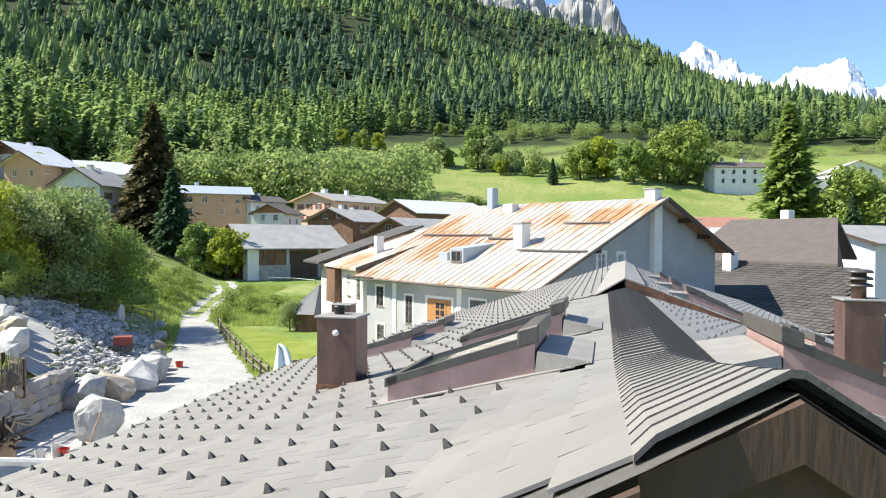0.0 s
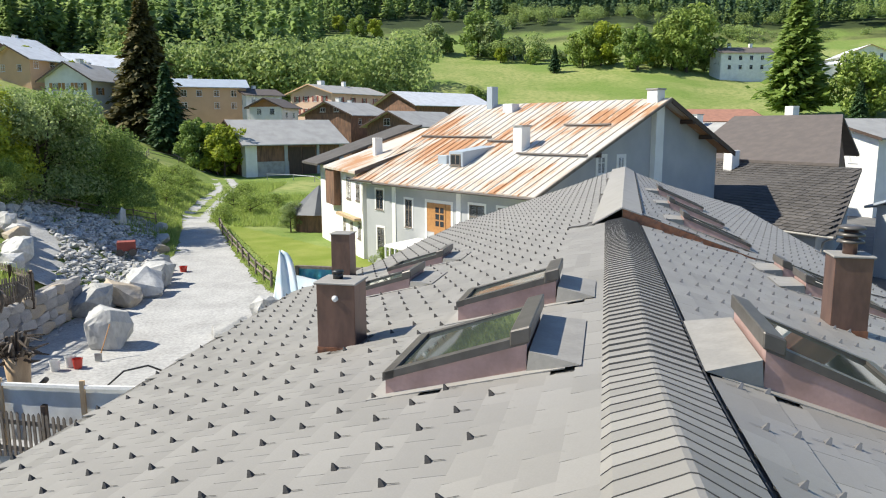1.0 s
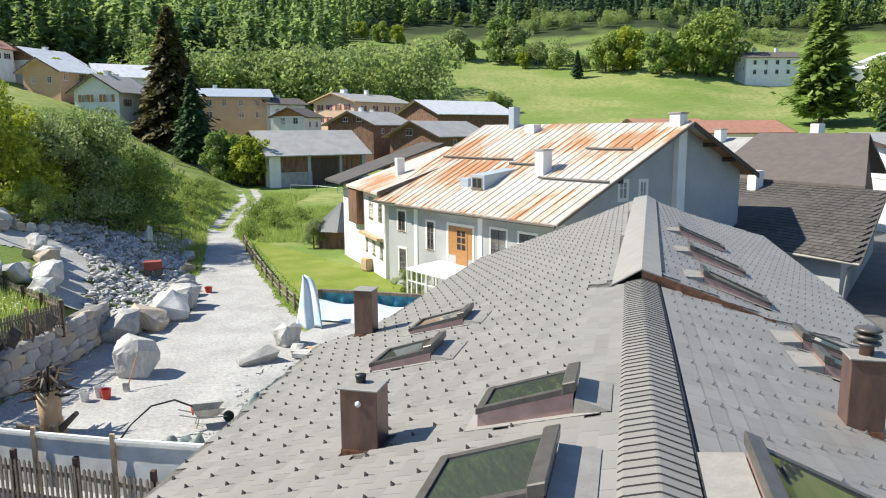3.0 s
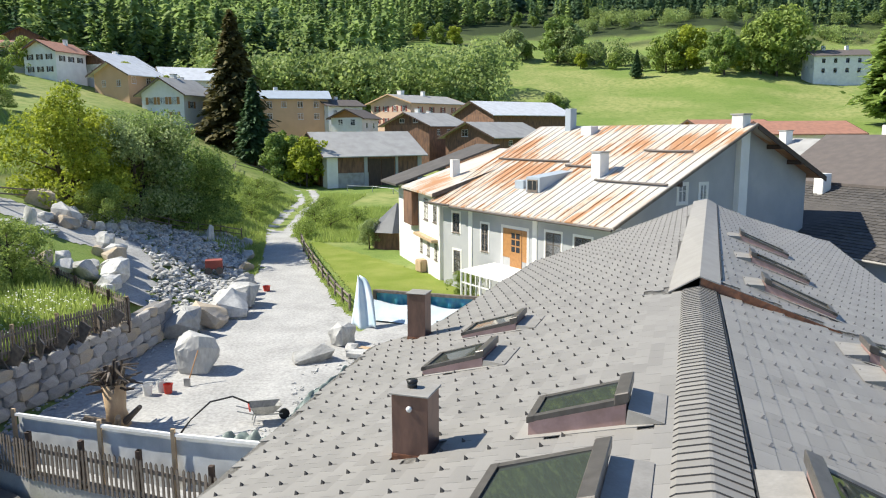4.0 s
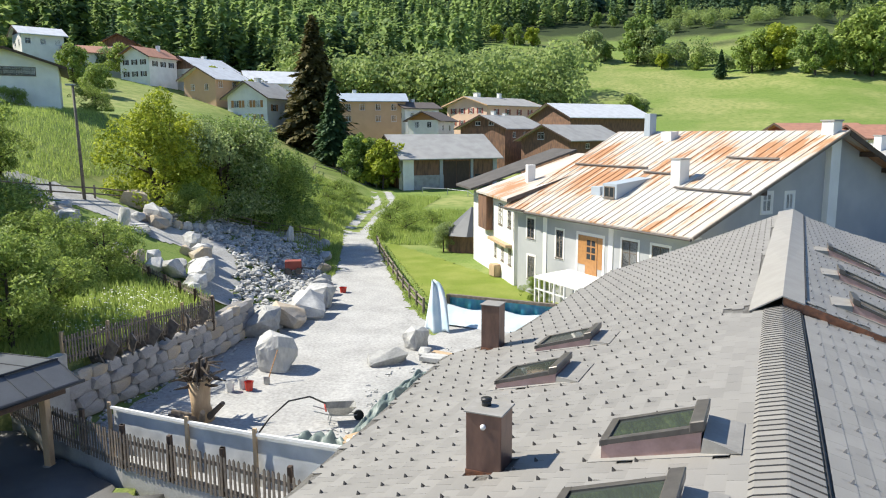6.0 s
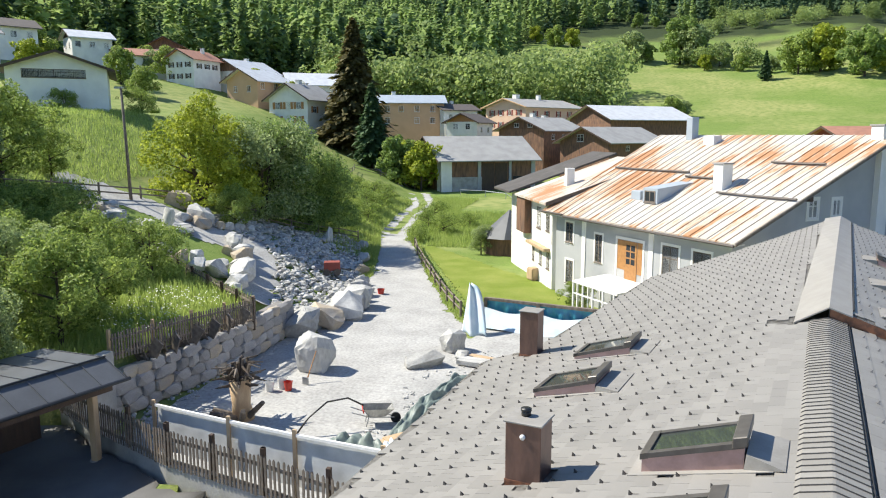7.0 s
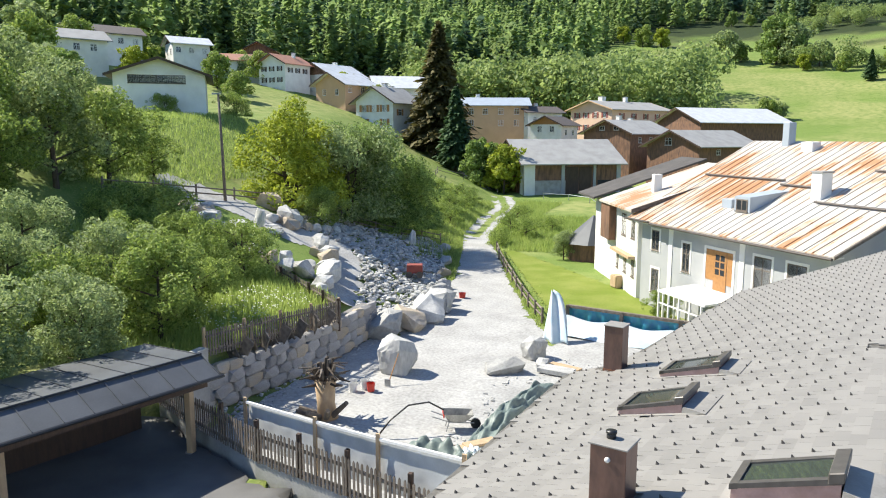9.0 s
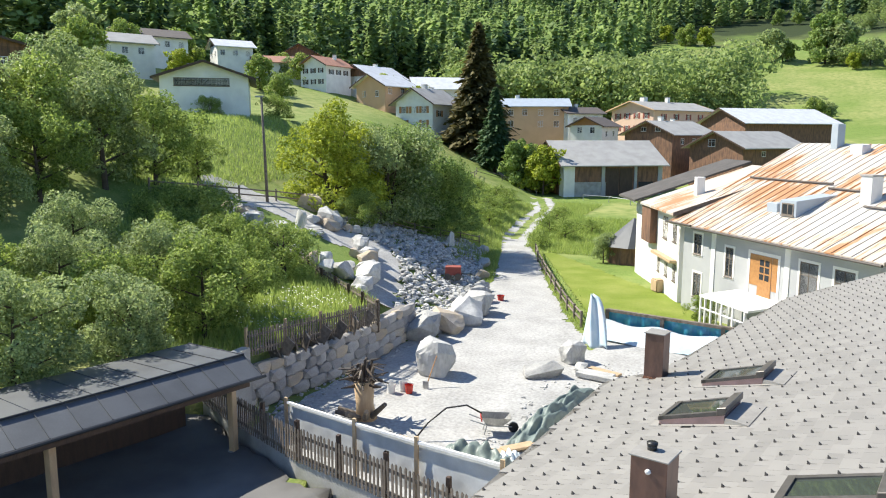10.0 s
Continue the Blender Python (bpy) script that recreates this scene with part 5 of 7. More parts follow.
def conifer(seed, height, spread, count, leaf, material, bark=None, droop=0.35, gap=0.0):
    rng = np.random.default_rng(seed)
    bm = bmesh.new()
    tube(bm, [(0, 0, -0.5), (0, 0, height * 0.5), (0, 0, height)], [0.018 * height, 0.010 * height, 0.01], 7)
    t = rng.random(count) ** 0.72                         # 0 at the top
    lay = np.round(t * 22 + rng.normal(size=count) * 0.16) / 22
    t = 0.25 * t + 0.75 * lay
    an = rng.random(count) * 2 * np.pi
    bl = 0.78 + 0.30 * np.sin(an * 5 + lay * 40) + 0.18 * rng.normal(size=count)
    rr = np.sqrt(rng.random(count))
    reach = spread * (0.05 + 0.95 * t) * bl * (1 - 0.45 * np.clip((t - 0.88) / 0.12, 0, 1))
    r = reach * (0.25 + 0.75 * rr)
    z = height * (1 - 0.90 * t) - droop * r * 0.8 + rng.normal(size=count) * 0.012 * height
    c = np.stack([np.cos(an) * r, np.sin(an) * r, np.maximum(z, 0.2)], 1)
    out = np.stack([np.cos(an), np.sin(an), -droop + 0.3 * rng.normal(size=count)], 1)
    out /= np.linalg.norm(out, axis=1)[:, None]
    side = np.stack([-np.sin(an), np.cos(an), 0.4 * rng.normal(size=count)], 1)
    sz = leaf * (0.6 + 0.8 * rng.random(count))[:, None]
    v = np.stack([c - out * sz, c - side * sz * 0.45, c + out * sz, c + side * sz * 0.45], 1).reshape(-1, 3)
    tm = bpy.data.meshes.new("trunk")
    bm.to_mesh(tm)
    bm.free()
    tm.materials.append(bark or M_BARK)
    return tm, quick_mesh("crown", v, np.arange(count * 4).reshape(-1, 4), material)


def plant(name, label, category, meshes, at, size=1.0, turn=0.0, group=""):
    x, y = at[:2]
    z = at[2] if len(at) > 2 else ground(x, y)
    e = thing(name, label, category, (x, y, z), turn, group)
    e.scale = (size, size, size)
    for nm, me in zip(("trunk", "crown"), meshes):
        o = new(nm, me)
        o.parent = e
    return e


rnd = random.Random(5)
FRUIT = broadleaf(11, 4.6, 2.6, 11500, 0.079, M_LEAF, low=0.08)
FRUIT2 = broadleaf(12, 5.0, 2.5, 11500, 0.079, M_LEAFGREY, low=0.08)
for x, y, s, m, lab in ((-22.2, 23.8, 1.0, FRUIT, "leafy green fruit tree behind the picket fence"), (-20.9, 18.4, 0.82, FRUIT2, "grey-green fruit tree over the carport roof"),
                        (-24.2, 20.6, 0.85, FRUIT, "leafy green fruit tree over the carport roof"), (-25.4, 24.4, 0.92, FRUIT2, "grey-green fruit tree in the long grass"),
                        (-23.6, 27.6, 0.85, FRUIT, "round green fruit tree beside the picket fence"), (-26.9, 20.4, 0.9, FRUIT2, "grey-green tree at the garden edge"), (-25.2, 16.4, 0.85, FRUIT, "dense green tree behind the carport roof"),
                        (-27.6, 27.2, 0.85, FRUIT, "fresh green tree in the garden"), (-29.6, 23.4, 0.9, FRUIT2, "grey-green leafy tree in the garden"), (-29.0, 17.5, 0.95, FRUIT, "leafy tree over the flower border"), (-21.6, 14.4, 0.95, FRUIT2, "grey-green tree behind the carport roof")):
    plant("fruit_tree", lab, "tree", m, (x, y), s, rnd.random() * 360, "garden trees")
BIGBUSH = broadleaf(21, 6.4, 4.4, 24000, 0.11, M_LEAFDARK, low=0.05, multi=3)
HAZEL = broadleaf(22, 6.5, 3.4, 17000, 0.11, M_LEAFYEL, low=0.12, multi=2)
GREYBUSH = broadleaf(23, 6.0, 3.6, 17000, 0.10, M_LEAFGREY, low=0.1, multi=3)
plant("hazel_tree", "yellow-green hazel tree on the slope", "tree", HAZEL, (-35.0, 54.5), 1.4, 10)
plant("willow_bush", "grey-green willow bush on the slope", "bush", GREYBUSH, (-32.2, 59.6), 1.35, 70)
plant("large_bush", "dense dark green bush casting deep shade", "bush", BIGBUSH, (-29.8, 64.2), 1.05, 0)
plant("large_bush", "dense dark green bush beside the rubble", "bush", BIGBUSH, (-33.4, 63.0), 1.3, 140)
plant("round_bush", "round bright green bush on the slope", "bush", FRUIT, (-30.4, 51.6), 0.75, 200)
for x, y, s, m, lab in ((-38.4, 37.6, 1.35, FRUIT, "green maple tree on the meadow edge"), (-39.5, 43.0, 0.8, FRUIT, "round green bush beside the meadow fence"), (-38.6, 33.6, 1.5, FRUIT2, "dark green tree among others"),
                        (-41.0, 31.0, 1.55, FRUIT, "tall green tree among others"), (-42.5, 27.0, 1.5, FRUIT2, "grey-green tree at the garden end"), (-44.5, 35.0, 1.45, FRUIT2, "leafy tree before the meadow"),
                        (-38.0, 28.5, 1.2, FRUIT, "broad green tree over the border"), (-36.5, 24.0, 1.1, FRUIT2, "tall leafy tree at the garden corner"), (-44.0, 22.0, 1.5, FRUIT, "tall fresh green tree at the corner")):
    plant("garden_tree", lab, "tree", m, (x, y), s, rnd.random() * 360, "trees at the garden end")
GARDENBUSH = broadleaf(24, 3.0, 1.9, 9000, 0.07, M_LEAF, low=0.05, multi=2)
plant("garden_bush", "dense rounded green bush against the back fence", "bush", GARDENBUSH, (-26.2, 35.2), 1.05, 20)
plant("garden_bush", "dark rounded bush before the white house", "bush", GARDENBUSH, (-61.4, 69.8), 0.75, 60)
plant("garden_bush", "rounded bush on the meadow beside the white house", "bush", GARDENBUSH, (-60.6, 82.0), 1.05, 90)
plant("garden_bush", "rounded green bush in the long grass", "bush", GARDENBUSH, (-28.6, 33.4), 0.95, 130)
SPRUCE = conifer(31, 17, 5.0, 11000, 0.55, M_SPRUCEBROWN)
SPRUCE2 = conifer(32, 12, 3.0, 6000, 0.45, M_SPRUCE)
plant("spruce", "tall bronze-green spruce by the village fence", "tree", SPRUCE, (-55, 141), 1.55)
plant("spruce", "smaller dark green conifer by the village fence", "tree", SPRUCE2, (-48.2, 132.5), 1.3)
MAPLE = broadleaf(41, 9, 5.0, 4600, 0.33, M_LEAF, low=0.02)
MAPLE2 = broadleaf(42, 9, 4.6, 4600, 0.33, M_LEAFYEL, low=0.02)
MAPLED = broadleaf(43, 9, 4.4, 4600, 0.33, M_LEAFDARK, low=0.02)
MAPLEG = broadleaf(44, 9, 5.0, 4600, 0.33, M_LEAFGREY, low=0.02)
for x, y, s, m in ((-42, 128, 0.9, MAPLED), (-37, 127, 0.95, MAPLE2), (-39.5, 131, 0.9, MAPLE), (-64, 165, 1.0, MAPLE2), (-73, 150, 0.8, MAPLE2), (-79, 160, 0.7, MAPLE), (-86, 158, 0.8, MAPLE2),
                   (-103, 150, 0.8, MAPLE), (-109, 152, 0.7, MAPLEG), (-116, 158, 0.8, MAPLE), (-125, 150, 0.9, MAPLE2), (-133, 142, 1.0, MAPLE), (-96, 160, 0.7, MAPLED)):
    plant("village_tree", "leafy green tree between the village houses", "tree", m, (x, y), s, rnd.random() * 360, "village trees")
LARCH = conifer(33, 24, 6.5, 7000, 1.0, M_LARCH, M_BARKPALE, 0.1)
for x, y, h, m, nm in ((-4, 435, 20, MAPLEG, 0), (5, 437, 12, MAPLED, 0), (22, 427, 29, MAPLED, 0), (28, 425, 25, MAPLEG, 0), (41, 416, 15, MAPLEG, 0), (56, 365, 13, SPRUCE2, 1), (71, 372, 21, MAPLE, 0), (80, 372, 24, MAPLE2, 0),
                       (93, 352, 23, MAPLED, 0), (110, 356, 27, MAPLE, 0), (117, 356, 34, MAPLE, 0), (129, 366, 13, MAPLEG, 0), (117, 246, 42, LARCH, 1), (125, 222, 13, SPRUCE2, 1), (134, 237, 23, MAPLE, 0), (146, 240, 19, MAPLEG, 0),
                       (13, 281, 9, MAPLE, 0), (17, 284, 7, MAPLEG, 0), (50, 400, 10, MAPLE, 0), (33, 405, 9, MAPLE2, 0), (62, 385, 9, MAPLEG, 0), (102, 362, 12, MAPLE2, 0), (-1, 615, 13, MAPLED, 0), (12, 612, 9, MAPLE, 0), (53, 580, 9, MAPLED, 0), (66, 584, 8, MAPLE, 0),
                       (-19, 323, 15, MAPLE, 0), (-24, 330, 17, MAPLED, 0), (-42, 500, 14, MAPLE2, 0), (-54, 505, 15, MAPLE, 0), (-69, 526, 13, MAPLE2, 0), (160, 330, 14, MAPLED, 0), (172, 300, 17, MAPLEG, 0)):
    plant("meadow_tree", "broad green tree on the meadow" if not nm else "tall pale conifer on the meadow", "tree", m, (x, y), h / (24 if m is LARCH else 12 if m is SPRUCE2 else 10.5), rnd.random() * 360, "meadow trees")
for x, y, h, m in ((-109.7, 93.0, 12.5, MAPLE), (-101, 88, 9, MAPLEG), (-78.6, 71.6, 8, MAPLED), (-86, 76, 8, MAPLE), (-93, 70, 10, MAPLED), (-105, 112, 8, MAPLE2), (-99, 128, 8, MAPLE), (-128, 120, 10, MAPLE), (-140, 118, 12, MAPLEG), (-88, 120, 6, MAPLE)):
    plant("village_tree", "leafy green tree beside the upper houses", "tree", m, (x, y), h / 10.5, rnd.random() * 360, "village trees")


def merged(meshes, places, material, name, label):
    """Many low trees as one object: places are rows of x, y, z, size, turn, kind."""
    vs, fs, off = [], [], 0
    for x, y, z, s, t, k in places:
        v, f = meshes[k]
        c, n = math.cos(t), math.sin(t)
        q = v * s
        vs.append(np.stack([q[:, 0] * c - q[:, 1] * n + x, q[:, 0] * n + q[:, 1] * c + y, q[:, 2] + z], 1))
        fs.append(f + off)
        off += len(v)
    me = quick_mesh(name, np.concatenate(vs), np.concatenate(fs), material)
    return tagged(new(name, me), label, "forest", kind="stuff")


def rough_conifer(seed, slim):
    """A far conifer: ragged tiers of needles, about one metre tall before it is scaled."""
    rng = np.random.default_rng(seed)
    v, f = [], []
    tiers = 7
    for k in range(tiers):
        z0, r = 0.12 + 0.74 * k / tiers, slim * (1 - 0.80 * k / (tiers - 1) * 0.98)
        n = 7
        top = len(v)
        v.append((rng.normal() * 0.01, rng.normal() * 0.01, min(1.0, z0 + 0.30)))
        a0 = rng.random() * 6
        for i in range(n):
            a = a0 + 2 * math.pi * i / n
            q = r * (0.6 + 0.65 * rng.random())
            v.append((math.cos(a) * q, math.sin(a) * q, z0 - 0.03 + 0.07 * rng.random()))
        for i in range(n):
            f.append((top, top + 1 + i, top + 1 + (i + 1) % n))
    return np.array(v), np.array(f)


def rough_broad(seed):
    rng = np.random.default_rng(seed)
    blobs = [(rng.normal() * 0.22, rng.normal() * 0.22, 0.35 + 0.5 * rng.random(), 0.18 + 0.12 * rng.random()) for _ in range(9)]
    v, f = leaf_cloud(rng, blobs, 720, 0.036, 0.7)
    f = np.concatenate([f[:, :3], f[:, [0, 2, 3]]])
    return v, f


CONES = [rough_conifer(k, 0.21 + 0.045 * (k % 3)) for k in range(6)]
BROADS = [rough_broad(60 + k) for k in range(5)]
rng = np.random.default_rng(8)
lists = {"larch": [], "spruce": [], "broad": []}
tries = 0
while tries < 19000:
    tries += 1
    az = radians(rng.uniform(-60, 38))
    r = 300 + 1760 * rng.random() ** 1.3
    x, y = math.sin(az) * r, math.cos(az) * r
    edge = 620 + 60 * fbm(x / 150, y / 150, 2.2) - 300 * smooth01((-math.degrees(az) - 4) / 9) - 40 * smooth01((-math.degrees(az) - 30) / 14)
    if r < edge:
        continue
    clear = fbm(x / 90, y / 90, 5.5)
    if clear > 0.62:
        continue
    mix = fbm(x / 260, y / 260, 8.0, 3) + 0.45 * rng.normal()
    s = (14 + 21 * rng.random() ** 1.3) * (1.0 if r < 900 else 0.95)
    rowx = (x, y, ground(x, y) - 0.5, s, rng.random() * 6.3, int(rng.integers(6)))
    # beyond 800 m extra dark spruces stand in for the slope's shade and haze
    lists["larch" if mix > (-0.3 if r < 800 else 0.06) else "spruce"].append(rowx)
for k in range(300):                                     # leafy wood in front of the conifers
    az = radians(rng.uniform(-23, -2.5))
    r = rng.uniform(262, 345)
    x, y = math.sin(az) * r, math.cos(az) * r
    if math.degrees(az) > -1 and r > 330:
        continue
    lists["broad"].append((x, y, ground(x, y) - 0.5, 8 + 17 * rng.random() ** 1.4, rng.random() * 6.3, int(rng.integers(5))))
for k in range(110):                                     # thickets along the forest edge and across the meadow
    az = radians(rng.uniform(4, 33))
    r = rng.uniform(560, 625) if k % 3 else rng.uniform(405, 425)
    x, y = math.sin(az) * r, math.cos(az) * r
    lists["broad"].append((x, y, ground(x, y) - 0.5, 6 + 9 * rng.random(), rng.random() * 6.3, int(rng.integers(5))))
def needle_conifer(seed, slim):
    """A nearer conifer of drooping needle sprays, one metre tall before it is scaled."""
    rng = np.random.default_rng(seed)
    n = 120
    t = rng.random(n) ** 0.75
    an = rng.random(n) * 2 * np.pi
    r = slim * (0.04 + 0.96 * t) * (0.78 + 0.3 * np.sin(an * 3 + 20 * np.round(t * 9) / 9)) * (0.35 + 0.65 * np.sqrt(rng.random(n)))
    c = np.stack([np.cos(an) * r, np.sin(an) * r, 1.0 - 0.9 * t - 0.3 * r], 1)
    out = np.stack([np.cos(an), np.sin(an), -0.35 + 0.3 * rng.normal(size=n)], 1)
    side = np.stack([-np.sin(an), np.cos(an), 0.4 * rng.normal(size=n)], 1)
    sz = (0.056 * (0.6 + 0.8 * rng.random(n)))[:, None]
    v = np.stack([c - out * sz, c - side * sz * 0.6, c + out * sz, c + side * sz * 0.6], 1).reshape(-1, 3)
    q = np.arange(n * 4).reshape(-1, 4)
    return v, np.concatenate([q[:, :3], q[:, [0, 2, 3]]])


NEEDLES = [needle_conifer(90 + k, 0.17 + 0.03 * (k % 3)) for k in range(6)]
for kind_, m_, nm_, lb_ in (("larch", M_FARLARCH, "larch_wood", "light green larches at the forest edge"), ("spruce", M_FARSPRUCE, "spruce_wood", "dark green spruces at the forest edge")):
    near = [q for q in lists[kind_] if math.hypot(q[0], q[1]) < 680]
    lists[kind_] = [q for q in lists[kind_] if math.hypot(q[0], q[1]) >= 680]
    merged(NEEDLES, near, m_, nm_, lb_)
merged(CONES, lists["larch"], M_FARLARCH, "larch_forest", "light green larches covering the mountainside")
merged(CONES, lists["spruce"], M_FARSPRUCE, "spruce_forest", "dark green spruces covering the mountainside")
merged(BROADS, lists["broad"], M_FARLEAF, "leafy_wood", "bright green leafy wood behind the village")

# ---------------------------------------------------------------- far mountains
def ridge(name, label, az0, az1, r, crest, depth, material, seed, rough):
    """A mountain face: crest gives the elevation in degrees at each azimuth."""
    n, m = 150, 40
    verts = []
    for j in range(m):
        t = j / (m - 1)
        for i in range(n):
            az = az0 + (az1 - az0) * i / (n - 1)
            el = lerp_table(az, crest)
            rr = r - depth * (1 - t)
            h = math.tan(radians(el)) * r * t ** 0.9
            x, y = math.sin(radians(az)) * rr, math.cos(radians(az)) * rr
            k = fbm(x / 260 + seed, y / 260, t * 2, 6)
            g = abs(fbm(x / 110 + seed, y / 110, t * 3, 5))
            verts.append((x, y, h + rough * (k - g) * (0.3 + 0.7 * t)))
    faces = [(j * n + i, j * n + i + 1, (j + 1) * n + i + 1, (j + 1) * n + i) for j in range(m - 1) for i in range(n - 1)]
    return tagged(mesh_part(name, verts, faces, material, smooth=False), label, "mountain", kind="structure")


M_SNOWROCK = bpy.data.materials.new("snow_on_rock")
M_SNOWROCK.use_nodes = True
_n, _l = M_SNOWROCK.node_tree.nodes, M_SNOWROCK.node_tree.links
_b = _n["Principled BSDF"]
_b.inputs["Roughness"].default_value = 0.85
_g = _n.new("ShaderNodeNewGeometry")
_s = _n.new("ShaderNodeSeparateXYZ")
_l.new(_g.outputs["Normal"], _s.inputs[0])
_co = _n.new("ShaderNodeTexCoord")
_t = _n.new("ShaderNodeTexNoise")
_t.inputs["Scale"].default_value, _t.inputs["Detail"].default_value = 0.006, 8
_l.new(_co.outputs["Object"], _t.inputs["Vector"])
_a = _n.new("ShaderNodeMath")
_a.operation = 'MULTIPLY_ADD'
_a.inputs[1].default_value = 0.9
_l.new(_t.outputs["Fac"], _a.inputs[0])
_l.new(_s.outputs["Z"], _a.inputs[2])
_r = _n.new("ShaderNodeValToRGB")
_r.color_ramp.elements[0].position, _r.color_ramp.elements[0].color = 0.84, (0.17, 0.18, 0.20, 1)
_r.color_ramp.elements[1].position, _r.color_ramp.elements[1].color = 0.93, (0.86, 0.88, 0.92, 1)
_l.new(_a.outputs[0], _r.inputs["Fac"])
_l.new(_r.outputs[0], _b.inputs["Base Color"])
ridge("rock_peak", "grey rocky peak above the forest", -4, 16, 2900, ((-4, 21), (4, 20.5), (9, 18.6), (11.5, 17.6), (13.0, 16.8), (14.2, 15.2), (16, 12)), 1500, M_ROCK, 3.0, 110)
ridge("snow_mountain", "snow-covered mountain with rock ribs", 16, 25, 3900, ((16, 11), (18.0, 13.2), (19.0, 14.6), (19.6, 14.2), (21.5, 13.0), (23.6, 11.6), (24.5, 10.6), (25, 8)), 1300, M_SNOWROCK, 7.0, 55)
ridge("snow_mountain", "broad snow-covered mountain with rock ribs", 22, 38, 4300, ((22, 8.0), (24.0, 11.0), (26.0, 12.2), (28.0, 12.0), (29.0, 12.2), (30.5, 10.7), (32, 11.0), (38, 9)), 1300, M_SNOWROCK, 11.0, 60)

# ---------------------------------------------------------------- rocks
def stone_mesh(name, seed, material, flat=1.0, points=22, block=0.6, cuts=0):
    """A broken stone about one metre across: flat hewn faces that meet in sharp edges."""
    rng = random.Random(seed)
    bm = bmesh.new()
    for _ in range(points):
        v = Vector((rng.gauss(0, 1), rng.gauss(0, 1), rng.gauss(0, 1))).normalized()
        v *= 0.5 * rng.uniform(0.86, 1.0) / max(abs(v.x), abs(v.y), abs(v.z)) ** block
        bm.verts.new((v.x, v.y, v.z * flat))
    made = bmesh.ops.convex_hull(bm, input=bm.verts[:])
    bmesh.ops.delete(bm, geom=list({g for g in made["geom_interior"] + made["geom_unused"] if isinstance(g, bmesh.types.BMVert)}), context='VERTS')
    if cuts:
        bmesh.ops.subdivide_edges(bm, edges=bm.edges[:], cuts=cuts, use_grid_fill=True)
        bmesh.ops.triangulate(bm, faces=bm.faces[:])
        for v in bm.verts:
            v.co *= 1 + 0.10 * noise.noise(v.co * 3.1 + Vector((seed, 0, 0))) + 0.07 * noise.noise(v.co * 8 + Vector((0, seed, 0)))
    bmesh.ops.recalc_face_normals(bm, faces=bm.faces[:])
    me = bpy.data.meshes.new(name)
    bm.to_mesh(me)
    bm.free()
    me.materials.append(material)
    return me


ROCKS = [stone_mesh("rock", 100 + k, M_STONE, 0.85, 20, 0.6, 3) for k in range(7)]
ROCKSW = [stone_mesh("rock", 120 + k, M_STONEWARM, 0.85, 22, 0.6, 3) for k in range(3)]


def rock(label, at, size, turn=0.0, pick=0, warm=False, group="", name="rock"):
    me = (ROCKSW if warm else ROCKS)[pick % (3 if warm else 7)]
    o = new(name, me)
    z = ground(at[0], at[1]) if len(at) < 3 else at[2]
    o.matrix_world = pose(at[0], at[1], z + size[2] * 0.30, 0, 0, turn) @ Matrix.Diagonal((*size, 1))
    return tagged(o, label, "rock", group)


rock("large pale boulder standing on the gravel", (-14.45, 31.0), (2.1, 1.7, 2.5), 15, 1, name="boulder")
rock("flat pale boulder lying on the gravel", (-9.5, 32.8), (2.1, 1.3, 1.1), 30, 2, name="boulder")
rock("upright pale boulder at the gravel edge", (-8.8, 35.7), (1.5, 1.3, 1.7), 60, 3, name="boulder")
rock("small pale boulder beside the planks", (-8.0, 34.3), (0.8, 0.7, 0.7), 80, 4, name="boulder")
rock("broad warm-toned boulder by the fence", (-34.6, 50.6), (2.6, 1.9, 2.0), 20, 0, True, name="boulder")
rock("pointed grey standing stone", (-31.4, 44.4), (0.9, 0.7, 2.1), 10, 5, name="standing_stone")
rock("grey standing stone at the top of the rubble", (-26.4, 60.6), (0.9, 0.7, 2.2), 50, 6, name="standing_stone")
rock("flat-topped pale block on the terrace", (-32.3, 39.8), (2.0, 1.3, 1.3), 12, 4, name="boulder")
rock("flat ochre-stained block on the terrace", (-34.0, 41.2), (1.7, 1.2, 1.0), 40, 1, True, name="boulder")
rr = random.Random(77)
EDGE = ((-17.2, 36.4), (-16.5, 38.6), (-16.2, 40.8), (-16.6, 43.5), (-17.5, 46.5), (-18.7, 50), (-20.4, 54.5), (-22.3, 60), (-24.6, 66))
for k, (x, y) in enumerate(EDGE):                        # the big stones along the track
    big = 1.2 if k < 4 else (0.9 if k < 5 else 0.6)
    rock("large hewn limestone block edging the track", (x - 0.55, y), (1.7 * big + 0.3 * rr.random(), 2.0 * big, 1.9 * big), rr.random() * 180, k, k in (1, 6), "blocks edging the track", "stone_block")
    if k < 8:
        rock("hewn limestone block edging the track", (x - 0.6 - 0.1 * k, y + 1.5), (1.1 * big, 1.2 * big, 1.3 * big), rr.random() * 180, k + 3, k == 2, "blocks edging the track", "stone_block")
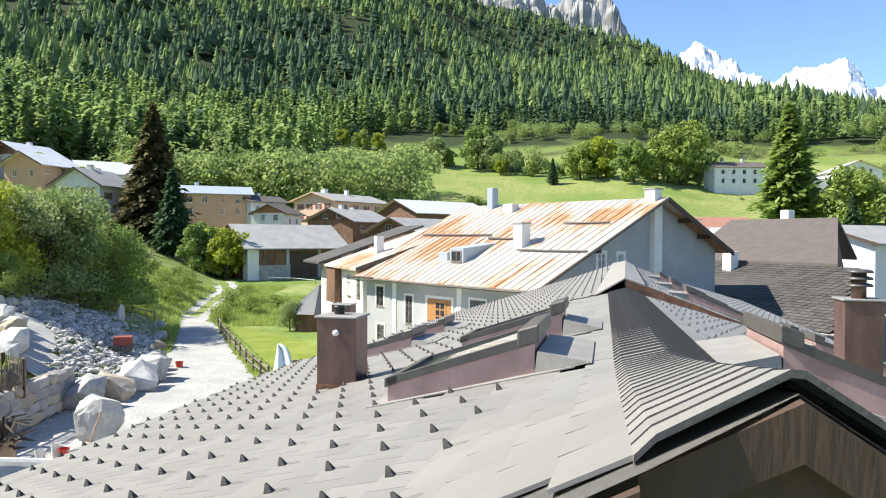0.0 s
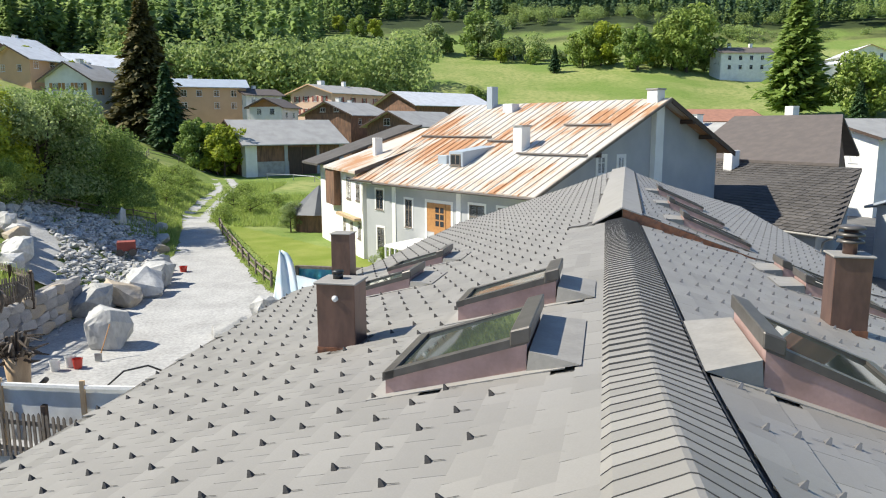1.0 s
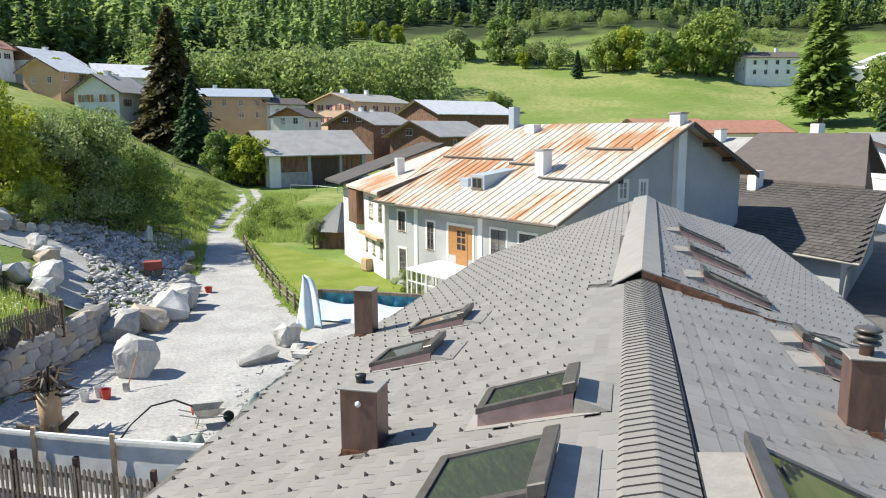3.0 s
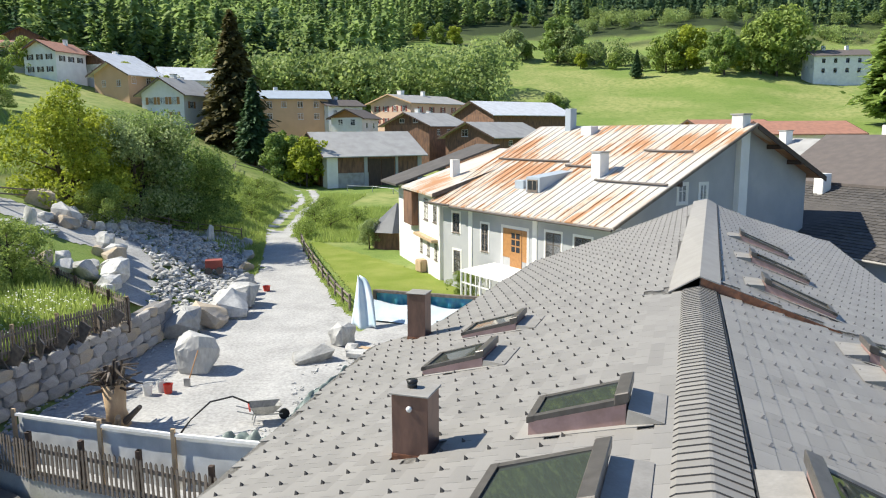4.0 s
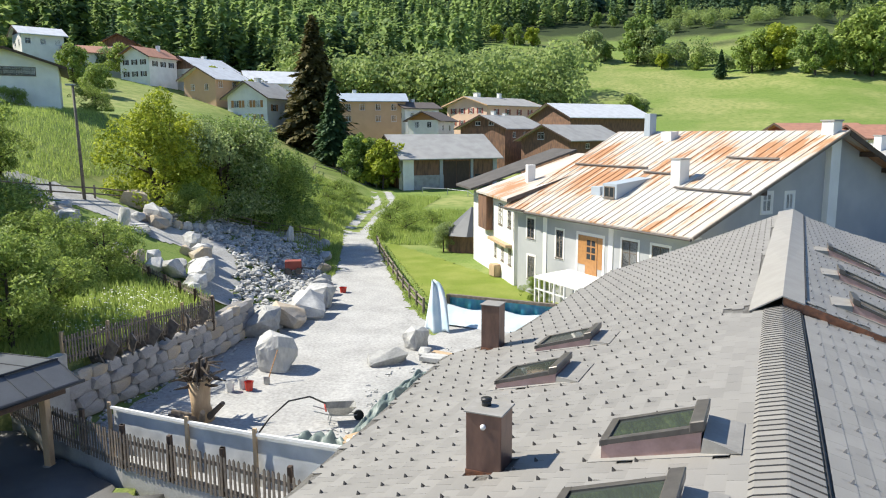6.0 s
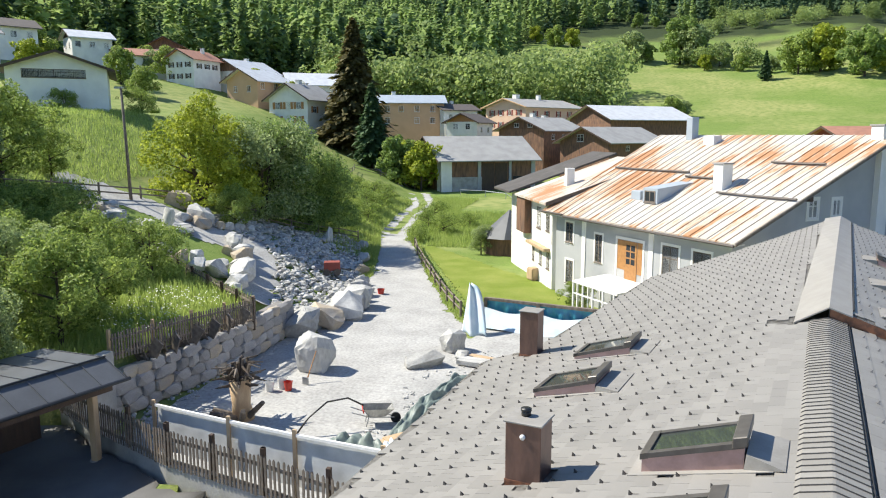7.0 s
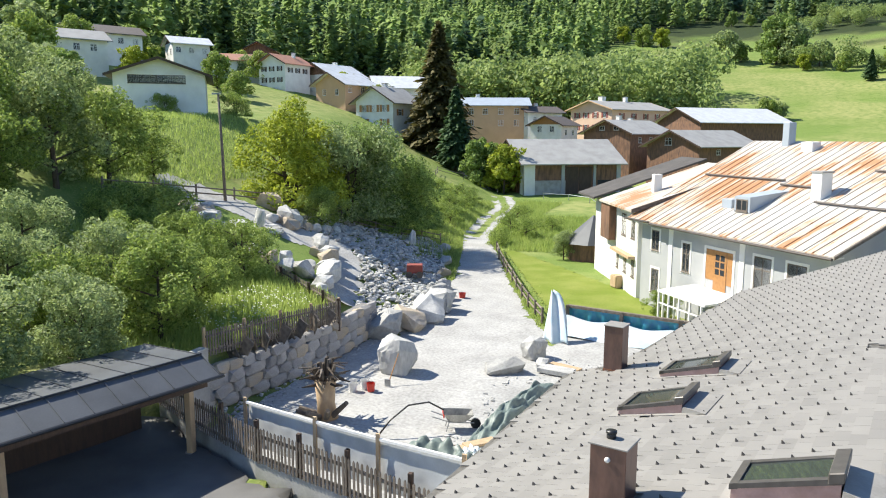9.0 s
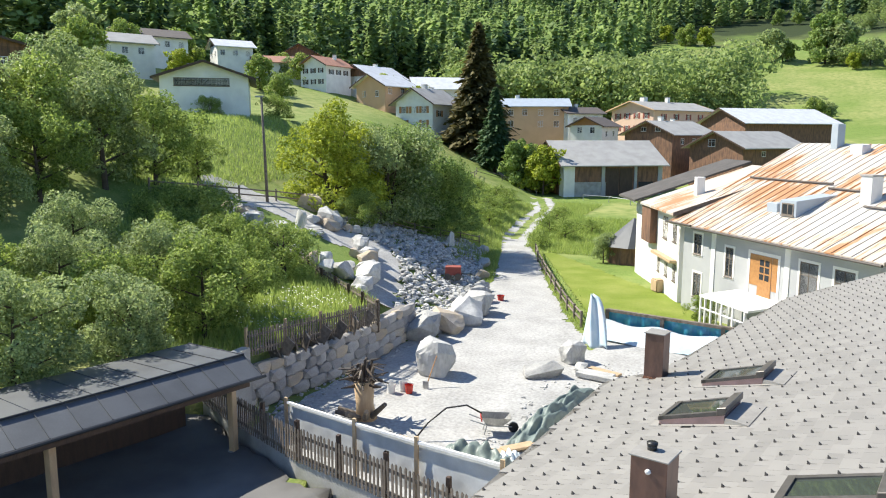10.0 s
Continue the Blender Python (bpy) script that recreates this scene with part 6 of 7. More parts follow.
DRY = ((-23.4, 40.0, 2.0), (-24.3, 41.9, 1.7), (-25.5, 43.9, 1.6), (-26.4, 45.6, 1.4), (-27.6, 46.6, 1.3), (-24.6, 39.2, 1.5), (-25.6, 38.8, 1.2), (-26.7, 38.6, 1.2), (-26.6, 40.3, 0.9), (-28.0, 39.0, 1.0),
       (-23.0, 38.6, 1.3), (-24.9, 42.6, 1.0), (-26.9, 44.4, 0.8), (-28.4, 47.5, 1.0), (-25.0, 40.4, 1.1), (-22.3, 37.4, 0.9), (-31.9, 49.0, 1.7), (-31.0, 47.9, 1.3), (-32.3, 50.2, 1.2), (-33.0, 51.4, 1.0))
for k, (x, y, d) in enumerate(DRY):                      # the low dry wall beside the gravel path
    rock("rough stone of the low dry wall", (x, y), (d * (0.9 + 0.4 * rr.random()), d, d * (0.9 + 0.3 * rr.random())), rr.random() * 180, k, k % 5 == 2, "stones of the dry wall", "wall_rock")
for k in range(4):                                       # flat steps below the standing stone
    rock("flat pale step stone on the terrace", (-30.3 - 0.35 * k, 44.6 + 0.45 * k), (1.5, 0.7, 0.35), 25 + 8 * rr.random(), k, False, "steps on the terrace", "stone_step")
for k in range(16):
    x, y = -30.5 - 5.5 * rr.random(), 38.0 + 5.0 * rr.random()
    rock("rough slab on the upper terrace", (x, y), (0.8 + 0.9 * rr.random(), 0.7 + 0.5 * rr.random(), 0.5 + 0.4 * rr.random()), rr.random() * 180, k, k % 4 == 1, "slabs on the terrace", "stone_slab")
for k in range(10):
    x, y = -32.6 + 0.25 * k + rr.random(), 46.8 + 0.55 * k + rr.random()
    rock("pale rock at the head of the rubble", (x, y), (0.8 + 0.5 * rr.random(), 0.8, 0.9), rr.random() * 180, k, k % 5 == 0, "rocks heading the rubble", "stone_block")


def in_rubble(x, y):
    right = lerp_table(y, ((36, -18.2), (40, -17.2), (46, -18.2), (54, -21), (61, -23.4), (67, -26)))
    leftb = lerp_table(y, ((36, -19.6), (39, -21.2), (43, -22.8), (46.5, -25.0), (48.5, -31.5), (52, -32.5), (56, -33.5), (60, -29), (67, -26.6)))
    return 36.3 < y < 66.5 and leftb < x < right and not (y < 50.5 and on_terrace(x, y))


def as_arrays(me):
    v = np.array([p.co[:] for p in me.vertices])
    f = np.array([p.vertices[:] for p in me.polygons])
    return v, f


SMALL = [as_arrays(stone_mesh("chip", 200 + k, M_STONE, 0.62, 12, 0.3)) for k in range(8)]
places = []
while len(places) < 3400:
    x, y = rr.uniform(-34, -16.5), rr.uniform(36, 67)
    if not in_rubble(x, y):
        continue
    s = 0.16 + 0.42 * rr.random() ** 2.4
    places.append((x, y, ground(x, y) + 0.05 + 0.22 * rr.random(), s * 1.25, rr.random() * 6.3, rr.randrange(8)))
st = merged(SMALL, places, M_STONE, "rubble", "loose pale limestone rubble on the bank")
st["category"] = "stones"
places = []
for k in range(900):                                     # loose stones on the gravel and along edges
    if k % 3 == 0:
        x, y = rr.uniform(-19, -15.5), rr.uniform(19.5, 25)
    elif k % 3 == 1:
        x, y = rr.uniform(-9.5, -4.5), rr.uniform(21, 36)
    else:
        x, y = rr.uniform(-20, -17.6), rr.uniform(23.5, 36)
    places.append((x, y, ground(x, y) + 0.04, 0.09 + 0.22 * rr.random() ** 2, rr.random() * 6.3, rr.randrange(8)))
st = merged(SMALL, places, M_STONE, "loose_stones", "loose pale stones scattered on the gravel")
st["category"] = "stones"
for k in range(9):
    rock("broken pale rock beside the uprooted stump", (-16.8 + 0.45 * k + 0.4 * rr.random(), 21.3 + 2.2 * rr.random()), (0.5 + 0.5 * rr.random(), 0.5 + 0.3 * rr.random(), 0.4 + 0.3 * rr.random()), rr.random() * 180, k, False, "rocks round the stump")

# ---------------------------------------------------------------- retaining wall below the garden
wall = tagged(part("retaining_wall", prism([(-19.9, 22.4), (-19.5, 22.4), (-18.55, 28.0), (-18.2, 32.0), (-18.45, 36.4), (-19.1, 36.4), (-18.9, 32.0), (-19.2, 28.0)], -0.3, 1.9), M_MORTAR),
              "dry-laid grey stone retaining wall", "wall", kind="structure")
WALLSTONES = [stone_mesh("stone", 300 + k, (M_WALLSTONE, M_WALLSTONE, M_STONEWARM, M_WALLSTONE)[k % 4], 0.95, 60, 0.75, 0) for k in range(8)]
WLINE = ((22.4, -19.5), (28.0, -18.55), (32.0, -18.2), (36.4, -18.45))
z = 0.1
rowk = 0
while z < 1.85:
    hgt = 0.42 + 0.10 * rr.random()
    y = 22.5 + 0.3 * (rowk % 2)
    while y < 36.2:
        ln = 0.6 + 0.65 * rr.random()
        o = new("stone", WALLSTONES[rr.randrange(8)])
        o.parent = wall
        x = lerp_table(y + ln / 2, WLINE)
        o.matrix_world = pose(x, y + ln / 2, z + hgt / 2, 0, 0, rr.uniform(-8, 8)) @ Matrix.Diagonal((0.46, ln * 1.25, hgt * 1.32, 1))
        y += ln
    z += hgt
    rowk += 1

# ---------------------------------------------------------------- fences
def picket_mesh(h, w=0.075, t=0.022):
    bm = bmesh.new()
    a = [bm.verts.new(q) for q in ((-w / 2, 0, 0), (w / 2, 0, 0), (w / 2, 0, h - 0.05), (0, 0, h), (-w / 2, 0, h - 0.05))]
    b = [bm.verts.new((q.co.x, t, q.co.z)) for q in a]
    bm.faces.new(a)
    bm.faces.new(b[::-1])
    for i in range(5):
        bm.faces.new((a[i], b[i], b[(i + 1) % 5], a[(i + 1) % 5]))
    bmesh.ops.recalc_face_normals(bm, faces=bm.faces[:])
    me = bpy.data.meshes.new("picket")
    bm.to_mesh(me)
    bm.free()
    me.materials.append(M_GREYWOOD)
    return me


PICKET = {}


def picket_fence(label, pts, h, gap, post_gap, post_h, category="fence", post_mat=None):
    """Pickets on two rails along points (x, y, z of the foot)."""
    e = thing("picket_fence", label, category, pts[0])
    inv = e.matrix_world.inverted()
    if h not in PICKET:
        PICKET[h] = picket_mesh(h)
    for a, b in zip(pts, pts[1:]):
        a, b = Vector(a), Vector(b)
        d = b - a
        L = Vector((d.x, d.y, 0)).length
        ang = math.atan2(d.y, d.x)
        n = Vector((-math.sin(ang), math.cos(ang), 0))
        for fz in (0.22, 0.80):
            bm = bmesh.new()
            up = Vector((0, 0, h * fz))
            q = [a + up + n * 0.025, b + up + n * 0.025, b + up + n * 0.075, a + up + n * 0.075]
            slab(bm, [inv @ v for v in q], 0.09)
            bmesh.ops.recalc_face_normals(bm, faces=bm.faces[:])
            part("rail", bm, M_GREYWOOD, e)
        k = 0.05
        while k < L:
            p = a + d * (k / L)
            o = new("picket", PICKET[h])
            o.parent = e
            o.matrix_world = Matrix.Translation((p.x, p.y, p.z + rr.uniform(-0.02, 0.03))) @ Matrix.Rotation(ang + rr.uniform(-0.04, 0.04), 4, 'Z') @ Matrix.Rotation(rr.uniform(-0.03, 0.03), 4, 'Y')
            k += gap
        k = 0.0
        while k <= L + 0.01:
            p = inv @ (a + d * (k / L) + n * 0.13)
            part("post", bevelled(boxes((p.x - 0.06, p.y - 0.06, p.z - 0.5, p.x + 0.06, p.y + 0.06, p.z + post_h)), 0.01), post_mat or M_BROWNWOOD, e)
            k += L / max(1, round(L / post_gap))
    return e


picket_fence("weathered wooden picket fence along the garden wall", [(-19.35, 23.2, 2.45), (-18.6, 27.6, 2.25), (-17.95, 31.9, 2.0)], 1.1, 0.15, 2.1, 1.22, post_mat=M_PALEWOOD)
picket_fence("weathered wooden picket fence at the garden end", [(-17.95, 31.9, 2.0), (-22.6, 35.3, 2.3), (-27.4, 38.3, 2.9)], 1.1, 0.15, 2.2, 1.2)
YF = [(-18.9, 19.9), (-16.6, 18.75), (-12.5, 16.7), (-8.8, 15.4), (-4.6, 13.9)]
picket_fence("dark wooden picket fence above the yard wall", [(x, y - 0.05, yard(x, y) + 0.5) for x, y in YF], 1.08, 0.16, 1.9, 1.25)
bm = bmesh.new()
for (xa, ya), (xb, yb) in zip(YF, YF[1:]):
    a = [(xa, ya), (xb, yb), (xb + 0.1, yb + 0.3), (xa + 0.1, ya + 0.3)]
    za, zb = yard(xa, ya) + 0.48, yard(xb, yb) + 0.48
    top = [(a[0][0], a[0][1], za), (a[1][0], a[1][1], zb), (a[2][0], a[2][1], zb), (a[3][0], a[3][1], za)]
    slab(bm, top, 2.4)
bmesh.ops.recalc_face_normals(bm, faces=bm.faces[:])
tagged(part("yard_wall", bm, M_CONCRETE), "low rough concrete wall round the yard", "wall", kind="structure")
# plastic sheet on battens behind the fence
sheet = thing("plastic_screen", "white plastic sheet hung on pale battens behind the fence", "screen", (-13.6, 17.6, 2.3))
inv = sheet.matrix_world.inverted()
SP = [(-13.7, 17.95, 3.15), (-10.3, 16.45, 3.55), (-7.9, 15.5, 3.80), (-5.2, 14.4, 4.15)]
for (a, b) in zip(SP, SP[1:]):
    va, vb = Vector(a), Vector(b)
    bm = bmesh.new()
    slab(bm, [inv @ q for q in (va, vb, vb + Vector((0.03, 0.07, 0)), va + Vector((0.03, 0.07, 0)))], 0.07)
    bmesh.ops.recalc_face_normals(bm, faces=bm.faces[:])
    part("batten", bm, M_WHITEPL, sheet, "pale board along the top")
    n, m = 26, 8
    vs, fs = [], []
    for j in range(m):
        for i in range(n):
            p = va.lerp(vb, i / (n - 1)) + Vector((0.05, 0.12, -0.1 - 1.35 * j / (m - 1)))
            p += Vector((0.3, 0.9, 0)) * (0.025 * math.sin(7 * p.x + 2 * j) * j / m)
            vs.append(inv @ p)
    fs = [(j * n + i, j * n + i + 1, (j + 1) * n + i + 1, (j + 1) * n + i) for j in range(m - 1) for i in range(n - 1)]
    mesh_part("sheet", vs, fs, M_SCREEN, sheet, "wrinkled white plastic", True)
for p in SP:
    q = inv @ Vector(p)
    part("stake", boxes((q.x - 0.05, q.y - 0.02, q.z - 1.9, q.x + 0.05, q.y + 0.05, q.z + 0.12)), M_PALEWOOD, sheet)


def rail_fence(label, pts, h, rails, mats=(M_GREYWOOD, M_GREYWOOD), r=0.06):
    e = thing("rail_fence", label, "fence", (*pts[0], ground(*pts[0])))
    inv = e.matrix_world.inverted()
    for x, y in pts:
        q = inv @ Vector((x, y, ground(x, y)))
        part("post", tube(bmesh.new(), [(q.x, q.y, q.z - 0.3), (q.x, q.y, q.z + h + 0.08)], [r * 1.15, r], 8), mats[0], e)
    for a, b in zip(pts, pts[1:]):
        for f in rails:
            pa = inv @ Vector((a[0] + 0.06, a[1], ground(*a) + h * f))
            pb = inv @ Vector((b[0] + 0.06, b[1], ground(*b) + h * f))
            part("rail", tube(bmesh.new(), [pa, pa.lerp(pb, 0.5) + Vector((0, 0, -0.02)), pb], r * 0.8, 7), mats[1], e)
    return e


rail_fence("wooden post and rail fence beside the track", [(-20.8, 69), (-19.2, 64.4), (-17.6, 60.4), (-16.4, 57.4), (-15.2, 54.6), (-14.1, 51.8), (-13.0, 49.2), (-11.9, 46.7), (-10.9, 44.6), (-10.0, 42.7)], 0.95, (0.45, 0.92), r=0.08)
rail_fence("wooden rail fence below the dark bushes", [(-33.6, 54.6), (-31.6, 57.0), (-29.4, 59.4), (-28.0, 62), (-27.2, 65), (-26.6, 68.5)], 1.0, (0.45, 0.9))
rail_fence("grey wooden fence along the meadow", [(-37.4, 36), (-36.9, 40.0), (-36.6, 44.0), (-36.2, 48.0), (-35.6, 52)], 0.95, (0.4, 0.85), r=0.07)
rail_fence("wooden fence winding down to the barn", [(-44, 108), (-45, 114), (-47, 120), (-44, 125), (-41, 128), (-38, 126.5)], 1.1, (0.45, 0.9))
rail_fence("pale metal handrail below the barn", [(-28.5, 122), (-24, 121), (-20, 118), (-18, 112)], 1.0, (0.95,), (M_STEEL, M_STEEL))
pole = thing("utility_pole", "tall grey wooden pole on the meadow edge", "pole", (-36.0, 46.6, ground(-36.0, 46.6)))
part("shaft", tube(bmesh.new(), [(0, 0, -0.5), (-0.1, 0, 4), (-0.25, 0, 8.2)], [0.13, 0.11, 0.085], 10), M_GREYWOOD, pole, "", True)
part("lamp_head", boxes((-0.75, -0.12, 8.1, -0.1, 0.12, 8.22)), M_STEEL, pole, "small grey lamp head")

# ---------------------------------------------------------------- carport
cp = thing("carport", "timber carport with a dark folded metal roof", "carport", (-16.0, 18.2, yard(-16, 18)))
inv = cp.matrix_world.inverted()
CD = Vector((0.262, 0.965, 0))
M_CPROOF = mat("dark_grey_sheet_roof", (0.10, 0.105, 0.112), 0.5, 0.2, (0.07, 0.073, 0.078), 1.0, 0.7, 20, 0.15, 0.08, spread=0.08)
def cpt(l, n, z):
    """l along the eave from its far corner towards the camera, n inwards."""
    p = Vector((-14.75, 17.75, 0)) - CD * l + Vector((-0.965, 0.262, 0)) * n
    return inv @ Vector((p.x, p.y, z))


for k in range(15):                                       # folded panels of the lower and the upper slope
    l0, l1 = k * 0.82 - 0.3, k * 0.82 + 0.505
    for n0, z0, n1, z1 in ((0.0, 3.86, 0.95, 4.32), (0.95, 4.34, 4.2, 4.14)):
        bm = bmesh.new()
        slab(bm, [cpt(l0, n0, z0), cpt(l1, n0, z0), cpt(l1, n1, z1), cpt(l0, n1, z1)], 0.05)
        slab(bm, [cpt(l0 - 0.012, n0, z0 + 0.03), cpt(l0 + 0.012, n0, z0 + 0.03), cpt(l0 + 0.012, n1, z1 + 0.03), cpt(l0 - 0.012, n1, z1 + 0.03)], 0.06)
        bmesh.ops.recalc_face_normals(bm, faces=bm.faces[:])
        part("roof_panel", bm, M_CPROOF, cp)
part("gutter", tube(bmesh.new(), [cpt(-0.4, -0.06, 3.82), cpt(6, -0.06, 3.82), cpt(12.4, -0.06, 3.80)], 0.06, 8), M_BLACK, cp)
bm = bmesh.new()
tube(bm, [cpt(-0.32, 0.95, 4.37), cpt(12.0, 0.95, 4.37)], 0.035, 6)
part("snow_rail", bm, M_BLACK, cp)
bm = bmesh.new()
slab(bm, [cpt(0.1, 0.1, 3.84), cpt(12.3, 0.1, 3.84), cpt(12.3, 0.3, 3.84), cpt(0.1, 0.3, 3.84)], 0.28)
part("beam", bm, M_BROWNWOOD, cp)
for l in (0.35, 6.0, 11.6):
    q = cpt(l, 0.75, yard(-16, 18))
    part("post", bevelled(boxes((q.x - 0.11, q.y - 0.11, -0.1, q.x + 0.11, q.y + 0.11, 2.62)), 0.015), M_PALEWOOD, cp, "pale timber post")
    part("post_foot", tube(bmesh.new(), [(q.x, q.y, -0.2), (q.x, q.y, 0.12)], [0.24, 0.2], 12), M_CONCRETE, cp)
bm = bmesh.new()
slab(bm, [cpt(0.2, 3.8, 4.06), cpt(12.0, 3.8, 4.06), cpt(12.0, 4.05, 4.06), cpt(0.2, 4.05, 4.06)], 3.6)
part("back_wall", bm, M_BROWNWOOD, cp)
bm = bmesh.new()
slab(bm, [inv @ Vector(q) for q in ((-19.2, 22.6, 3.05), (-19.2, 20.4, 3.0), (-18.8, 20.2, 3.0), (-18.8, 22.6, 3.05))], 3.2)
part("end_wall", bm, M_CONCRETE, cp, "grey concrete end wall")

# ---------------------------------------------------------------- things in the gravel yard
stump = thing("tree_stump", "uprooted pale tree stump with a tangle of dark roots", "stump", (-14.7, 24.6, 0.0))
part("bole", tube(bmesh.new(), [(0.1, 0, -0.1), (0.02, 0, 0.6), (0, 0, 1.65)], [0.46, 0.36, 0.44], 14), M_PALEWOOD, stump, "bare pale bole", True)
for k in range(64):
    a = 6.28 * k / 32 + 0.3 * rr.random()
    r1, up = 0.5 + 0.65 * rr.random(), -0.3 + 1.3 * rr.random()
    c, s_ = math.cos(a), math.sin(a)
    pts = [(0.2 * c, 0.2 * s_, 1.45), (0.5 * r1 * c, 0.5 * r1 * s_, 1.6 + up * 0.8), (r1 * c + 0.1 * rr.random(), r1 * s_, 1.5 + up * 0.7 + 0.25 * rr.random())]
    part("root", tube(bmesh.new(), pts, [0.10, 0.06, 0.02], 6), M_BARK if k % 3 else M_GREYWOOD, stump)
for k in range(5):
    a = 3.2 + 0.7 * k
    part("log", tube(bmesh.new(), [(0.3 * math.cos(a), 0.3 * math.sin(a), 0.1), (1.2 * math.cos(a), 1.2 * math.sin(a), 0.3 + 0.15 * k)], [0.14, 0.09], 8), M_GREYWOOD, stump)


def bucket(label, at, r, h, m):
    e = thing("bucket", label, "bucket", at, group="builder's buckets")
    bm = tube(bmesh.new(), [(0, 0, 0), (0, 0, h)], [r * 0.8, r], 16, False)
    tube(bm, [(0, 0, h), (0, 0, 0.03)], [r * 0.93, r * 0.74], 16, False)
    tube(bm, [(0, 0, 0), (0, 0, 0.03)], [r * 0.8, r * 0.8], 16)
    tube(bm, [(0, 0, h - 0.03), (0, 0, h + 0.005)], [r * 1.06, r * 1.06], 16, False)
    part("body", bm, m, e, "", True)
    bm = tube(bmesh.new(), [(-r, 0, h), (-r * 0.6, r * 0.6, h * 1.05), (r * 0.6, r * 0.6, h * 1.05), (r, 0, h)], 0.012, 5)
    part("handle", bm, M_STEEL, e)


bucket("white plastic bucket on the gravel", (-15.1, 27.7, 0.03), 0.2, 0.42, M_WHITEPL)
bucket("pale bucket with a red band", (-14.75, 28.2, 0.03), 0.2, 0.45, M_WHITEPL)
bucket("red plastic bucket on the gravel", (-14.35, 28.0, 0.03), 0.19, 0.40, M_RED)
bucket("red plastic tub beside the track", (-16.9, 47.6, 0.05), 0.25, 0.36, M_RED)
o = thing("shovel", "yellow-handled shovel leaning on the boulder", "tool", (-13.95, 28.9, 0.03))
part("handle", tube(bmesh.new(), [(0, 0, 0.0), (0.15, 0.9, 1.3)], 0.03, 6), M_OAK, o)
part("blade", boxes((-0.14, -0.03, 0.0, 0.14, 0.03, 0.32)), M_STEEL, o)
wb = thing("wheelbarrow", "pale plastic wheelbarrow with a red band", "wheelbarrow", (-9.3, 25.4, 0.03), 25)
bm = bmesh.new()
lo = [bm.verts.new(q) for q in ((-0.35, -0.22, 0.35), (0.30, -0.22, 0.35), (0.30, 0.22, 0.35), (-0.35, 0.22, 0.35))]
hi = [bm.verts.new(q) for q in ((-0.55, -0.36, 0.72), (0.62, -0.36, 0.66), (0.62, 0.36, 0.66), (-0.55, 0.36, 0.72))]
bm.faces.new(lo[::-1])
for i in range(4):
    bm.faces.new((lo[i], lo[(i + 1) % 4], hi[(i + 1) % 4], hi[i]))
bmesh.ops.solidify(bm, geom=bm.faces[:], thickness=0.02)
part("tray", bm, M_STONE, wb)
part("band", boxes((-0.57, -0.3, 0.55, -0.52, 0.3, 0.66)), M_RED, wb)
for sy in (-1, 1):
    part("handle", tube(bmesh.new(), [(0.65, 0.1 * sy, 0.25), (-0.3, 0.25 * sy, 0.36), (-1.0, 0.30 * sy, 0.62)], 0.022, 7), M_STEEL, wb)
    part("leg", tube(bmesh.new(), [(-0.35, 0.25 * sy, 0.35), (-0.45, 0.28 * sy, 0.0)], 0.02, 6), M_STEEL, wb)
part("wheel", tube(bmesh.new(), [(0.72, -0.05, 0.2), (0.72, 0.05, 0.2)], 0.2, 18), M_BLACK, wb)
bm = tube(bmesh.new(), [(-11.8, 23.2, 0.05), (-11.4, 23.7, 0.7), (-10.9, 24.3, 1.15), (-10.3, 24.9, 1.15), (-9.8, 25.2, 0.8)], 0.035, 8)
tagged(part("hose", bm, M_BLACK, None, "", True), "black hose arching over the gravel", "hose")
for k, (x, y, L, tn) in enumerate(((-7.2, 33.8, 1.9, -12), (-7.0, 33.2, 2.0, -12), (-6.9, 34.5, 1.7, -20), (-7.6, 24.6, 2.4, 48), (-8.4, 23.6, 1.0, 20), (-11.9, 23.0, 1.2, -15))):
    o = part("plank", bevelled(boxes((-L / 2, -0.22, 0.0, L / 2, 0.22, 0.10 + 0.12 * (k < 2))), 0.01), M_STONE if k < 2 else M_PALEWOOD)
    o.matrix_world = pose(x, y, 0.04 + 0.05 * k % 0.1, 0, 0, tn)
    tagged(o, "pale stone slab on the gravel edge" if k < 2 else "pale sawn plank lying on the gravel", "slab" if k < 2 else "plank", "planks and slabs")


def heap(name, label, cx, cy, sx, sy, h, turn, material, seed, folds=9.0):
    """A crumpled sheet lying on the ground."""
    n, m = 40, 28
    vs = []
    c, s_ = math.cos(radians(turn)), math.sin(radians(turn))
    for j in range(m):
        for i in range(n):
            a, b = i / (n - 1) * 2 - 1, j / (m - 1) * 2 - 1
            edge = max(0.0, 1 - max(abs(a), abs(b)) ** 4)
            x, y = a * sx * (1 + 0.1 * fbm(a * 3, b * 3, seed, 2)), b * sy * (1 + 0.15 * fbm(a * 3, b * 3, seed + 4, 2))
            z = edge * h * (0.5 + 0.5 * fbm(a * 1.6, b * 1.6, seed + 9, 3) + 0.28 * abs(math.sin(folds * a + 3 * b + 2 * fbm(a, b, seed, 2))))
            X, Y = cx + x * c - y * s_, cy + x * s_ + y * c
            vs.append((X, Y, ground(X, Y) + 0.03 + max(0.0, z)))
    fs = [(j * n + i, j * n + i + 1, (j + 1) * n + i + 1, (j + 1) * n + i) for j in range(m - 1) for i in range(n - 1)]
    return tagged(mesh_part(name, vs, fs, material, None, "", True), label, "tarpaulin")


